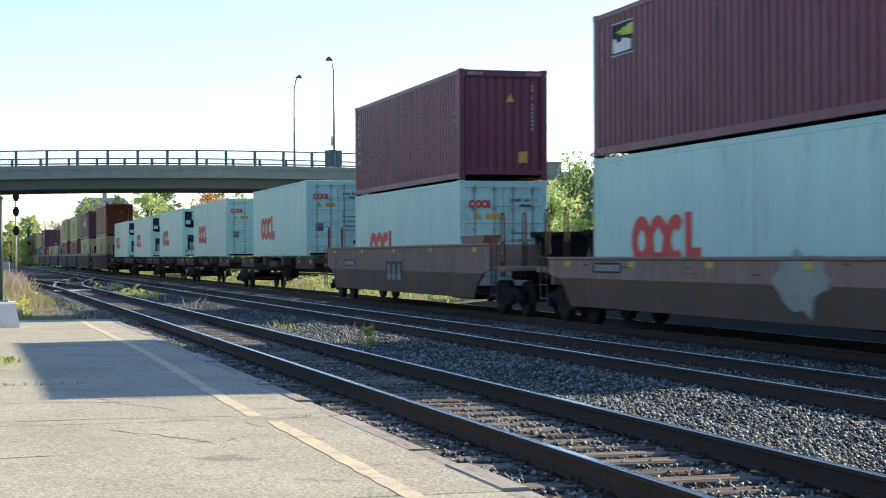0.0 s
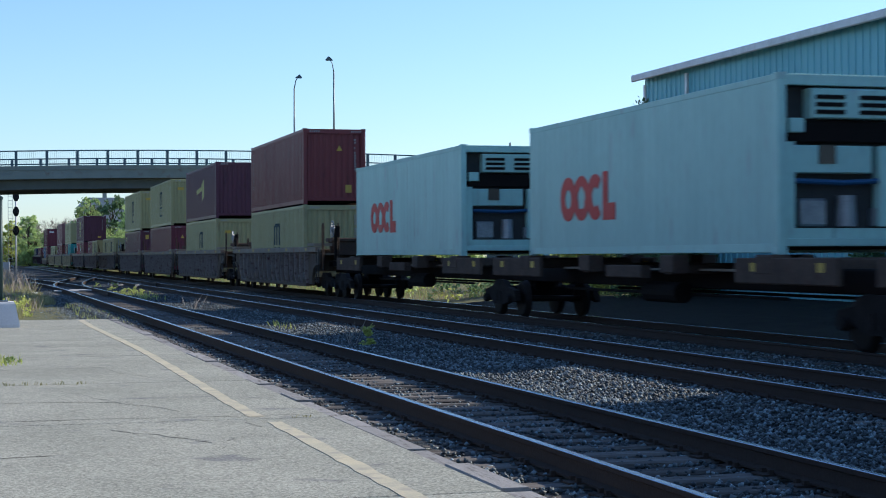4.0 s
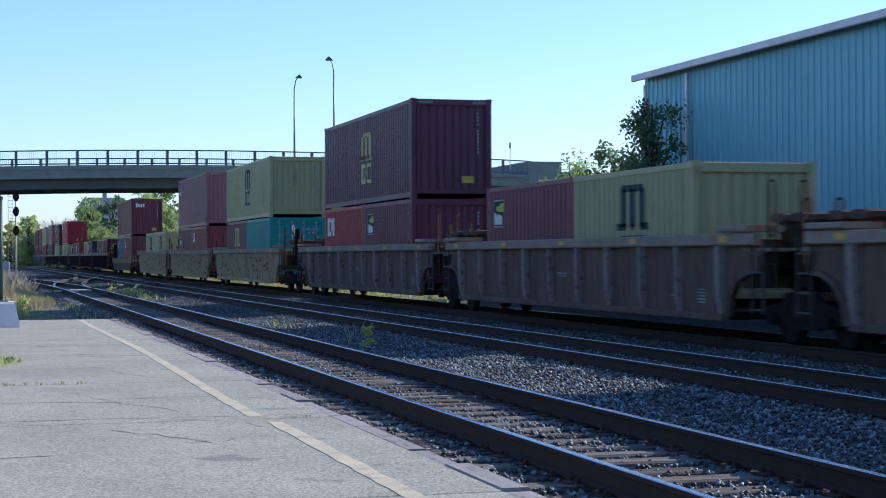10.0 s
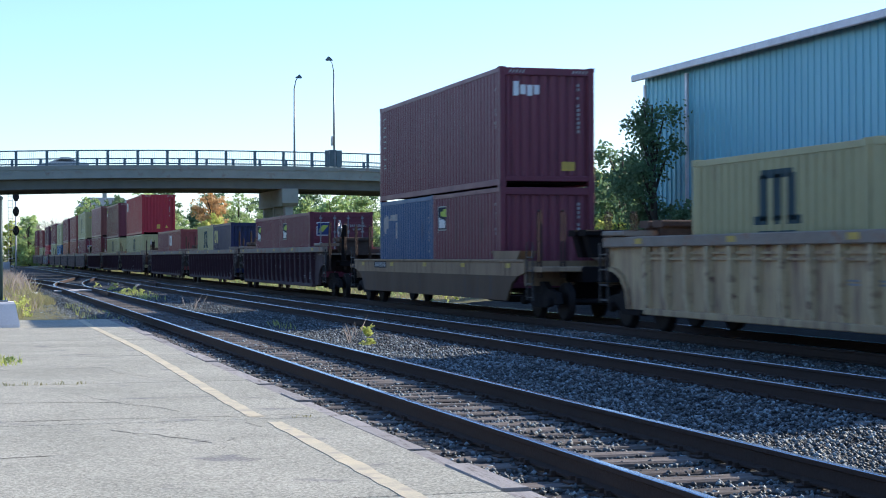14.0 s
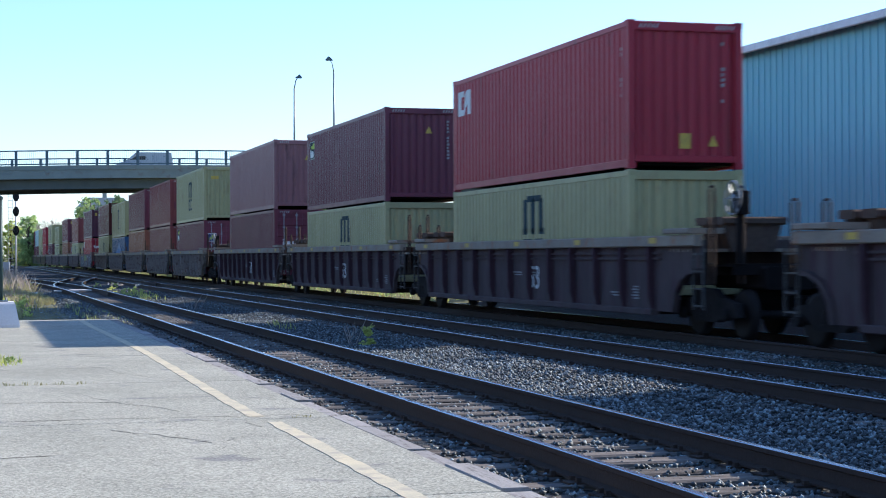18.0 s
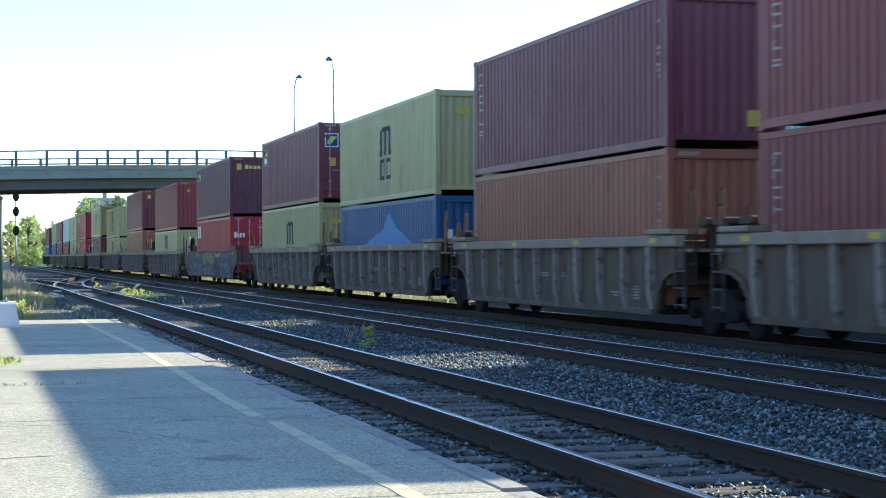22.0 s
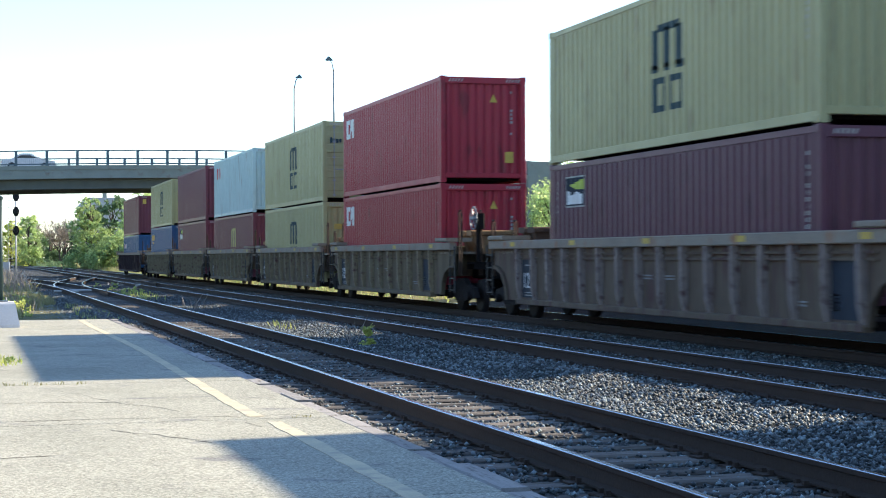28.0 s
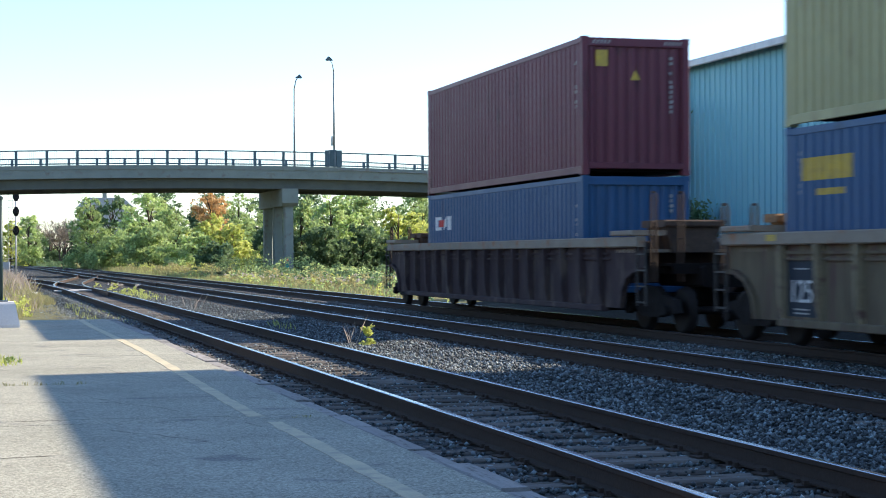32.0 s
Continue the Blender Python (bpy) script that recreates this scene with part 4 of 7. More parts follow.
weeds("line_side_weeds", "dry grass along the far side of the tracks", [(17, 66, 26, 165, -0.35, 0.32, 5000), (16.5, 150, 36, 205, -0.35, 0.75, 5000), (15.8, 190, 24, 300, -0.4, 0.8, 3000)], M["leaf_dry"], 14)
weeds("line_side_grass", "green grass along the far side of the tracks", [(17, 66, 26, 165, -0.35, 0.30, 4000), (16.5, 150, 36, 205, -0.35, 0.6, 2500)], M["leaf_green"], 15)
shrubs("line_side_bushes", "low bright green bushes along the far side of the tracks", M["leaf_bright"], 31, [(17.8, 62, 25, 150, -0.4, 0.8, 75), (22, 90, 34, 160, -0.25, 1.2, 60), (22, 138, 30, 150, -0.3, 1.6, 12)], 0.09)
shrubs("yellow_green_bushes", "low yellow-green bushes along the far side of the tracks", M["leaf_yellow"], 32, [(17.8, 62, 25, 150, -0.4, 0.7, 60), (18, 160, 36, 205, -0.35, 1.1, 80), (24, 150, 27, 158, -0.3, 2.0, 6)], 0.09)
shrubs("dark_green_bushes", "low dark bushes below the trees", M["leaf_dark"], 33, [(20, 68, 32, 158, -0.3, 1.0, 230), (24, 160, 46, 172, -0.3, 1.5, 110), (16, 205, 38, 225, -0.4, 1.4, 110), (12, 300, 24, 322, -0.5, 1.6, 60)], 0.12)
shrubs("dry_bushes", "dry brownish bushes along the line", M["leaf_dry"], 34, [(17, 155, 34, 205, -0.35, 1.0, 190), (18, 80, 30, 150, -0.35, 0.8, 230), (16, 205, 24, 300, -0.4, 1.0, 90)], 0.09)
shrubs("platform_end_bushes", "green and yellow weeds at the end of the platform", M["leaf_yellow"], 35, [(-1.6, 43, 0.8, 50, -0.36, 0.4, 26), (-1.5, 55, 2.0, 90, -0.36, 0.45, 60), (0.6, 51, 1.8, 66, -0.38, 0.25, 40), (6.8, 72, 8.0, 100, -0.25, 0.3, 14)], 0.05)
shrubs("white_flowers", "whitish flower heads in the line-side weeds", M["flower"], 36, [(18, 85, 27, 125, 0.1, 0.14, 170), (6.8, 80, 8.0, 90, 0.05, 0.12, 8)], 0.035)
weeds("ballast_weeds", "small green weeds growing in the stone bed", [(6.6, 66, 7.6, 80, -0.25, 0.25, 160), (7.0, 38, 7.4, 41, -0.25, 0.2, 25), (3.2, 40.5, 4.0, 60, -0.3, 0.2, 200)], M["leaf_yellow"], 6)
shrubs("stone_bed_plant", "small leafy green plant in the stone bed", M["leaf_yellow"], 43, [(7.24, 31.05, 7.40, 31.25, -0.26, 0.22, 5), (7.28, 31.1, 7.36, 31.2, -0.02, 0.16, 3)], 0.035)
shrubs("platform_plants", "leafy weeds growing through the platform", M["leaf_green"], 44, [(0.1, 24.5, 0.85, 25.1, -0.08, 0.10, 14)], 0.022)
weeds("joint_weeds", "small weeds in the platform joint", [(-1.0, 20.24, 1.5, 20.36, -0.06, 0.06, 90), (2.9, 15.4, 3.1, 15.6, -0.06, 0.03, 30)], M["leaf_dry"], 9)
weeds("corner_weeds", "green weeds growing through the platform", [(-0.6, 24.0, 0.75, 25.5, -0.06, 0.13, 160)], M["leaf_yellow"], 10)
weeds("dry_stalks", "thin dry stalks standing in the stone bed", [(7.0, 31.0, 7.1, 31.5, -0.25, 0.65, 5), (7.5, 33, 7.6, 34, -0.25, 0.55, 4), (6.9, 52, 7.3, 58, -0.25, 0.5, 8)], M["leaf_brown"], 12, 0.007)


# ---- beside the platform and the tracks ----
def platform_lamp():
    """A post on a tapered concrete foot at the end of the platform."""
    t = thing("sign_post", pose(0.70, 37.5, PLATFORM_Z), "dark green steel post on a tapered concrete foot", "sign post")
    v = [(sx * r, sy * r, z) for z, r in ((0, 0.40), (0.06, 0.40), (0.5, 0.31), (0.55, 0.28)) for sx, sy in ((-1, -1), (1, -1), (1, 1), (-1, 1))]
    f = [(k * 4 + i, k * 4 + (i + 1) % 4, k * 4 + 4 + (i + 1) % 4, k * 4 + 4 + i) for k in range(3) for i in range(4)] + [(3, 2, 1, 0), (12, 13, 14, 15)]
    part("foot", Shape().add(v, f).mesh("foot", M["pale_concrete"]), t, label="tapered concrete foot")
    part("base_plate", Shape().box(-0.17, -0.17, 0.55, 0.17, 0.17, 0.58, 0.01).mesh("base_plate", M["railing"]), t)
    for sx in (-1, 1):
        for sy in (-1, 1):
            part("bolt", cached("bolt", "bolt", M["galv"], lambda: Shape().tube([(0, 0, 0.57), (0, 0, 0.64)], [0.02, 0.02], 6)), t, pose(sx * 0.12, sy * 0.12, 0))
    part("pole", Shape().tube([(0, 0, 0.58), (0, 0, 2.75)], [0.06, 0.055], 12).mesh("pole", M["post_green"], True), t)
    part("post_cap", Shape().tube([(0, 0, 2.75), (0, 0, 2.8), (0, 0, 2.84)], [0.07, 0.07, 0.02], 12).mesh("post_cap", M["post_green"]), t)
    part("sign_board", Shape().box(-0.7, -0.03, 2.2, -0.06, 0.03, 2.7, 0.01).mesh("sign_board", M["blue"]), t, label="blue sign board")


M["mast_paint"] = material("pale_mast_paint", (0.62, 0.63, 0.64), (0.48, 0.49, 0.50), 3, 0.6)
M["pale_concrete"] = material("pale_cast_concrete", (0.78, 0.76, 0.74), (0.62, 0.60, 0.58), 2, 0.9, 0, 0.3, 30, 0.9)
M["post_green"] = material("dark_green_post_paint", (0.03, 0.06, 0.06), None, 3, 0.5)


def signal_mast():
    x, y = 4.75, 172.0
    t = thing("railway_signal", pose(x, y, -0.5), "pale railway signal mast with three dark signal heads", "railway signal")
    part("mast", Shape().tube([(0, 0, 0), (0, 0, 8.6)], [0.1, 0.08], 10).mesh("mast", M["mast_paint"], True), t)
    for z in (4.6, 6.5, 8.0):
        h = part("signal_head", Shape().prism([(0.30 * math.cos(a * 0.3927), z + 0.5 * math.sin(a * 0.3927)) for a in range(16)], "y", -0.35, -0.30).mesh("signal_head", M["black"]), t, label="black round backing board")
        part("lamp_hood", Shape().tube([(0, -0.75, z), (0, -0.3, z)], [0.16, 0.18], 12).mesh("lamp_hood", M["black"]), h)
    ladder = part("ladder", Shape().box(-0.02, 0, 0, 0.02, 0.04, 8.3).mesh("ladder", M["mast_paint"]), t, pose(-0.75, 0, 0), "pale steel ladder")
    part("stile", Shape().box(-0.02, 0, 0, 0.02, 0.04, 8.3).mesh("stile", M["mast_paint"]), ladder, pose(0.45, 0, 0))
    for k in range(22):
        part("rung", cached("rung", "rung", M["mast_paint"], lambda: Shape().box(0, 0, 0, 0.45, 0.03, 0.03)), ladder, pose(0, 0, 0.4 + 0.36 * k))
    part("bracket", Shape().box(-0.75, -0.03, 8.2, 0, 0.03, 8.28).mesh("bracket", M["mast_paint"]), t)
    part("equipment_case", Shape().box(-1.4, -0.3, 0, -0.6, 0.3, 1.5, 0.03).mesh("equipment_case", M["mast_paint"]), t)


def turnout():
    """Switch parts where the siding joins: points, stretcher bars, guard rails and a frog."""
    t = thing("track_switch", pose(0, 0, 0), "steel railway switch with points and guard rails", "railway switch", kind="structure")
    def lead(x):
        return lambda y: x
    for k in (-0.7525, 0.7525):
        pts = [(TRACKS["siding"] + k + (TRACKS["middle"] - TRACKS["siding"]) * (u * u * (3 - 2 * u)), 84 + 62 * u, -0.05) for u in [i / 16 for i in range(17)]]
        s = Shape()
        for (x0, y0, _), (x1, y1, _) in zip(pts, pts[1:]):
            s.add([(x0 - 0.035, y0, -0.17), (x0 + 0.035, y0, -0.17), (x0 + 0.035, y0, -0.004), (x0 - 0.035, y0, -0.004), (x1 - 0.035, y1, -0.17), (x1 + 0.035, y1, -0.17), (x1 + 0.035, y1, -0.004), (x1 - 0.035, y1, -0.004)], [(0, 1, 5, 4), (1, 2, 6, 5), (2, 3, 7, 6), (3, 0, 4, 7)])
        r = part("lead_rail", s.mesh("lead_rail", M["rail"]), t, label="curved rusty lead rail")
        top = Shape()
        for (x0, y0, _), (x1, y1, _) in zip(pts, pts[1:12]):
            top.add([(x0 - 0.03, y0, -0.006), (x0 + 0.03, y0, -0.006), (x0 + 0.03, y0, 0.004), (x0 - 0.03, y0, 0.004), (x1 - 0.03, y1, -0.006), (x1 + 0.03, y1, -0.006), (x1 + 0.03, y1, 0.004), (x1 - 0.03, y1, 0.004)], [(0, 1, 5, 4), (1, 2, 6, 5), (2, 3, 7, 6), (3, 0, 4, 7)])
        part("worn_top", top.mesh("worn_top", M["railhead"]), r, label="pale worn top of the rail")
    for x, y in ((TRACKS["siding"] - 0.55, 68), (TRACKS["siding"] + 0.55, 72), (TRACKS["middle"] - 0.55, 92), (TRACKS["middle"] + 0.55, 96)):
        part("guard_rail", cached("guard", "guard_rail", M["rail"], lambda: Shape().prism([(-2.2, -0.16), (2.2, -0.16), (2.2, -0.02), (-2.2, -0.02)], "x", -0.03, 0.03)), t, pose(x, y, 0, 0, 0, 0))
    for y in (84.0, 85.4, 104.0):
        part("stretcher", cached("stretcher", "stretcher", M["galv"], lambda: Shape().box(-0.72, -0.05, -0.16, 0.72, 0.05, -0.12)), t, pose(TRACKS["siding"] if y < 100 else TRACKS["middle"], y, 0))
    for y, x in ((80.5, 4.7), (82.0, 5.5)):
        part("cover_board", cached("cboard", "cover_board", M["edge_pale"], lambda: Shape().box(-0.55, -0.5, -0.17, 0.55, 0.5, -0.09, 0.02)), t, pose(x - 0.2, y, 0), "pale timber cover board")
    bag = Shape()
    rnd = random.Random(3)
    rings = [[(0.32 * r * math.cos(a * 0.785) * rnd.uniform(0.7, 1.2), 0.25 * r * math.sin(a * 0.785) * rnd.uniform(0.7, 1.2), z) for a in range(8)] for r, z in ((0.7, 0), (1.1, 0.08), (0.9, 0.2), (0.35, 0.3))]
    bag.add([p for r in rings for p in r], [(k * 8 + i, k * 8 + (i + 1) % 8, k * 8 + 8 + (i + 1) % 8, k * 8 + 8 + i) for k in range(3) for i in range(8)] + [tuple(range(24, 32))])
    thing("plastic_bag", pose(3.0, 79, -0.32) @ Matrix.Diagonal((0.9, 0.9, 0.6, 1)), "crumpled pale plastic bag lying in the weeds", "litter", me=bag.mesh("plastic_bag", M["logo_white"]))


M["edge_pale"] = material("pale_weathered_board", (0.55, 0.53, 0.50), (0.40, 0.38, 0.35), 3, 0.9, 0, 0.4, 30, 1.0)


def far_house():
    t = thing("house", pose(24.0, 352, -0.6), "pale house with a grey roof behind the trees", "house")
    part("wall", Shape().box(-1.6, 0, 0, 9.0, 9, 12.4).mesh("wall", M["render"]), t)
    part("roof", Shape().prism([(-2.0, 12.3), (0.2, 14.3), (7.2, 14.3), (9.4, 12.3)], "y", -0.4, 9.4).mesh("roof", M["slate"]), t, label="grey roof")
    part("chimney", Shape().box(3.2, 2, 14.0, 4.0, 2.8, 15.6).mesh("chimney", M["concrete"]), t)
    for k in (-1.0, 2.0, 5.0):
        for z in (1.6, 5.0, 8.4):
            w = part("window", Shape().box(k, -0.06, z, k + 1.2, 0.02, z + 1.5).mesh("window", M["trim"]), t)
            part("pane", Shape().box(k + 0.1, -0.09, z + 0.1, k + 1.1, -0.05, z + 1.4).mesh("pane", M["glass"]), w)


M["slate"] = material("pale_grey_roofing", (0.42, 0.44, 0.47), (0.33, 0.35, 0.37), 1, 0.8)
M["render"] = material("pale_house_render", (0.45, 0.46, 0.47), (0.36, 0.37, 0.38), 1, 0.9)

platform_lamp()
signal_mast()
turnout()
far_house()


def bridge_signs():
    for x, h in ((47.2, 1.9), (41.0, 0.9)):
        t = thing("road_sign", pose(x, BRIDGE_Y + 0.3, 9.05 + crest(x)), "thin grey road sign post on the bridge", "road sign")
        part("post", Shape().tube([(0, 0, 0), (0.05, 0, h + 1.2)], [0.035, 0.035], 8).mesh("post", M["galv"]), t)
        part("plate", Shape().box(0.0, -0.25, h + 0.7, 0.03, 0.25, h + 1.2, 0.01).mesh("plate", M["galv"]), t)


bridge_signs()


# ---- the train ----
W2, FEET20, FEET40 = 1.219, 6.058, 12.192
TALL, LOW = 2.896, 2.591
CENTRE_X, FLOOR_Z = 13.572, 0.53


def folds(length, pitch=0.278, depth=0.058):
    """The pressed profile of a steel wall: (along, depth) from one end to the other."""
    k = max(1, round(length / pitch))
    p = length / k
    out = []
    for i in range(k):
        y = i * p
        out += [(y, depth), (y + 0.26 * p, depth), (y + 0.44 * p, 0.0), (y + 0.82 * p, 0.0)]
    return out + [(length, depth)]


def corrugated(length, height, pitch=0.278, depth=0.058):
    """A corrugated panel from y = 0 to length, its outer face at x = 0, facing -x."""
    ring = [(d, y) for y, d in folds(length, pitch, depth)]
    ring += [(depth + 0.006, length), (depth + 0.006, 0)]
    return Shape().prism(ring, "z", 0, height)


def coat(s, poly, profile, place):
    """Lays a painted shape (along, z) over a folded wall: place(along, depth, z) gives the point."""
    ends = [p[0] for p in poly]
    lo, hi = min(ends), max(ends)
    cuts = sorted({lo, hi} | {e for e in ends} | {y for y, _ in profile if lo < y < hi})
    ys, ds = [p[0] for p in profile], [p[1] for p in profile]

    def span(y):
        zs = []
        for (ya, za), (yb, zb) in zip(poly, poly[1:] + poly[:1]):
            if min(ya, yb) <= y <= max(ya, yb) and ya != yb:
                zs.append(za + (zb - za) * (y - ya) / (yb - ya))
        return (min(zs), max(zs)) if zs else (0.0, 0.0)
    for ya, yb in zip(cuts, cuts[1:]):
        if yb - ya < 1e-4:
            continue
        (l0, h0), (l1, h1) = span(ya + 1e-5), span(yb - 1e-5)
        da, db = float(np.interp(ya, ys, ds)), float(np.interp(yb, ys, ds))
        s.add([place(ya, da, l0), place(yb, db, l1), place(yb, db, h1), place(ya, da, h0)], [(0, 1, 2, 3)])
    return s


WALL = {"side": [], "end": None}  # the folds of the container in hand


def coat_side(s, poly):
    return coat(s, poly, WALL["side"], lambda y, d, z: (-W2 + 0.012 + d - 0.004, y, z))


def coat_end(s, poly):
    if WALL["end"] and max(p[0] for p in poly) - min(p[0] for p in poly) < 0.6:
        return s.prism(poly, "y", 0.054, 0.064)
    if WALL["end"]:
        return coat(s, poly, WALL["end"], lambda x, d, z: (x, 0.06 + d - 0.004, z))
    return s.prism(poly, "y", 0.022, 0.04)


def container(L, H, colour, doors=False, side="ribbed", marks=(), label="", near="wall"):
    """A shipping container, near end at y = 0, resting at z = 0, with its parts. doors: the doors are at the near end."""
    paint_m = M[colour]
    words = {20: "20-foot", 40: "40-foot"}[20 if L < 7 else 40]
    t = thing("shipping_container", Matrix(), label or f"{colour} {words} steel shipping container riding on the train", "shipping container", "containers on the train")
    key = (round(L, 2), H)
    rail_h = 0.12
    if side == "ribbed":
        sm = cached(("side", key), "side_wall", paint_m, lambda: corrugated(L - 0.28, H - 0.30))
    else:
        sm = cached(("flat", key), "side_wall", paint_m, lambda: reefer_side(L - 0.28, H - 0.30))
    part("side_wall", sm, t, pose(-W2 + 0.012, 0.14, 0.17))
    part("side_wall", sm, t, pose(W2 - 0.012, L - 0.14, 0.17, 0, 0, 180))
    part("roof", cached(("roof", key), "roof", paint_m, lambda: Shape().box(-W2 + 0.05, 0.1, H - 0.04, W2 - 0.05, L - 0.1, H - 0.015)), t)
    part("floor", cached(("floor", key), "floor", M["steel"], lambda: Shape().box(-W2 + 0.08, 0.3, 0.08, W2 - 0.08, L - 0.3, 0.17)), t, label="dark underframe")
    for sx in (-1, 1):
        x = sx * (W2 - 0.04)
        part("bottom_rail", cached(("brail", key), "bottom_rail", paint_m, lambda: Shape().box(-0.03, 0.16, 0.03, 0.03, L - 0.16, 0.18, 0.008)), t, pose(x, 0, 0))
        part("top_rail", cached(("trail", key), "top_rail", paint_m, lambda: Shape().box(-0.03, 0.16, H - 0.13, 0.03, L - 0.16, H - 0.02, 0.008)), t, pose(x, 0, 0))
        for y in (0.08, L - 0.08):
            part("corner_post", cached(("post", H), "corner_post", paint_m, lambda: Shape().box(-0.075, -0.075, 0.1, 0.075, 0.075, H - 0.1, 0.015)), t, pose(sx * (W2 - 0.08), y, 0))
            for z in (0, H - 0.118):
                part("corner_casting", cached("casting", "corner_casting", paint_m, lambda: Shape().box(-0.081, -0.089, 0, 0.081, 0.089, 0.118, 0.008)), t, pose(sx * (W2 - 0.081), y + (0.009 if y < 1 else -0.009), z))
    # ends
    part("end_wall", cached(("end", H), "end_wall", paint_m, lambda: corrugated(2 * W2 - 0.3, H - 0.36, 0.25, 0.04)), t, pose(-W2 + 0.15, L - 0.06, 0.18, 0, 0, -90), )
    for y in (0.02, L - 0.14):
        part("end_header", cached("header", "end_header", paint_m, lambda: Shape().box(-W2 + 0.15, 0, -0.2, W2 - 0.15, 0.12, -0.02, 0.01)), t, pose(0, y, H))
        part("end_sill", cached("sill", "end_sill", paint_m, lambda: Shape().box(-W2 + 0.16, 0, 0.13, W2 - 0.16, 0.12, 0.26, 0.01)), t, pose(0, y, 0))
    if doors:
        for sx in (-1, 1):
            d = part("door", cached(("door", H, doors), "door", paint_m, lambda: door_leaf(H)), t, pose(sx * (W2 - 0.14) / 2, 0.05, 0), label="corrugated cargo door, shut")
            for k in (-0.28, 0.26):
                bar = part("locking_bar", cached(("bar", H), "locking_bar", M["galv"], lambda: locking_bar(H)), d, pose(sx * k, -0.035, 0), label="galvanised locking bar")
            for z in (0.5, H * 0.38, H * 0.62, H - 0.5):
                part("hinge", cached("hinge", "hinge", paint_m, lambda: Shape().box(-0.1, -0.03, -0.04, 0.1, 0.0, 0.04, 0.01)), d, pose(sx * 0.47, -0.005, z))
            part("handle", cached("handle", "handle", M["galv"], lambda: Shape().box(-0.2, -0.05, -0.015, 0.2, -0.03, 0.015, 0.005)), d, pose(sx * 0.02, -0.02, 1.15))
        def door_print():
            s, rnd = Shape(), random.Random(int(H * 10))
            for z, x0, x1, h in ((H - 0.52, 0.2, 0.98, 0.085), (H - 0.66, 0.45, 0.72, 0.075), (H * 0.52, 0.2, 0.9, 0.05), (H * 0.46, 0.2, 0.8, 0.05), (H * 0.40, 0.2, 0.9, 0.05), (H * 0.34, 0.2, 0.7, 0.05)):
                x = x0
                while x < x1:
                    w = rnd.uniform(0.03, 0.06)
                    s.box(x, 0.022, z - h / 2, x + w, 0.034, z + h / 2)
                    x += w + (0.02 if rnd.random() < 0.8 else 0.08)
            return s
        pale = colour not in ("white", "cream", "pale_grey")
        tagged(part("door_print", cached(("dprint", H), "door_print", M["logo_white_dull" if pale else "logo_dark"], door_print), t), "rows of small door print as plain bars", kind="stuff")
    elif near == "cooler":
        cooler_end(t, H)
    else:
        part("end_wall", cached(("end", H), "end_wall", paint_m, lambda: corrugated(2 * W2 - 0.3, H - 0.36, 0.25, 0.04)), t, pose(W2 - 0.15, 0.06, 0.18, 0, 0, 90))
    WALL["side"] = [(y + 0.14, d) for y, d in folds(L - 0.28)] if side == "ribbed" else [(0.0, 0.0), (L, 0.0)]
    WALL["end"] = None if doors or near == "cooler" else [(x - W2 + 0.15, d) for x, d in folds(2 * W2 - 0.3, 0.25, 0.04)]
    if H > 2.7 and side == "ribbed":
        warn = Shape()
        for sx in (-1, 1):
            for k in range(5):
                x = sx * (W2 - 0.24 - 0.085 * k)
                warn.prism([(x, H - 0.15), (x + 0.04, H - 0.15), (x + 0.075, H - 0.07), (x + 0.035, H - 0.07)], "y", 0.016, 0.024)
        tagged(part("height_stripes", cached("warn", "height_stripes", M["logo_white_dull"], lambda: warn), t), "pale slanted height warning stripes", kind="stuff")
    for mark in marks:
        mark(t, L, H)
    return t


def reefer_side(length, height):
    """A smooth insulated side with shallow flutes."""
    s, ring = Shape(), [(0.0, 0.0)]
    k = 34
    for i in range(k):
        y = length * (i + 0.5) / k
        ring += [(0.0, y - 0.02), (0.007, y), (0.0, y + 0.02)]
    ring += [(0.0, length), (0.04, length), (0.04, 0)]
    return s.prism(ring, "z", 0, height)


def door_leaf(H):
    """One leaf: a plate pressed into five broad horizontal folds."""
    w = (W2 - 0.15) / 2
    step = (H - 0.6) / 5
    ring = [(0.04, 0.19), (0.0, 0.19)]
    for i in range(5):
        z = 0.3 + step * (i + 0.15)
        ring += [(0.0, z), (-0.02, z + 0.02), (-0.02, z + step * 0.6), (0.0, z + step * 0.6 + 0.02)]
    ring += [(0.0, H - 0.2), (0.04, H - 0.2)]
    return Shape().prism(ring, "x", -w, w)


def locking_bar(H):
    s = Shape().tube([(0, 0, 0.14), (0, 0, H - 0.14)], [0.018, 0.018], 6)
    for z in (0.22, 0.75, H * 0.55, H - 0.75, H - 0.24):
        s.box(-0.05, -0.025, z - 0.03, 0.05, 0.03, z + 0.03)
    return s


M["recess_dark"] = material("dark_recess_backing", (0.03, 0.032, 0.034), (0.05, 0.05, 0.05), 5, 0.7)
M["unit_grey"] = material("grimy_grey_machinery", (0.16, 0.18, 0.18), (0.08, 0.09, 0.09), 5, 0.7, 0, 0.2, 30, 1.0)


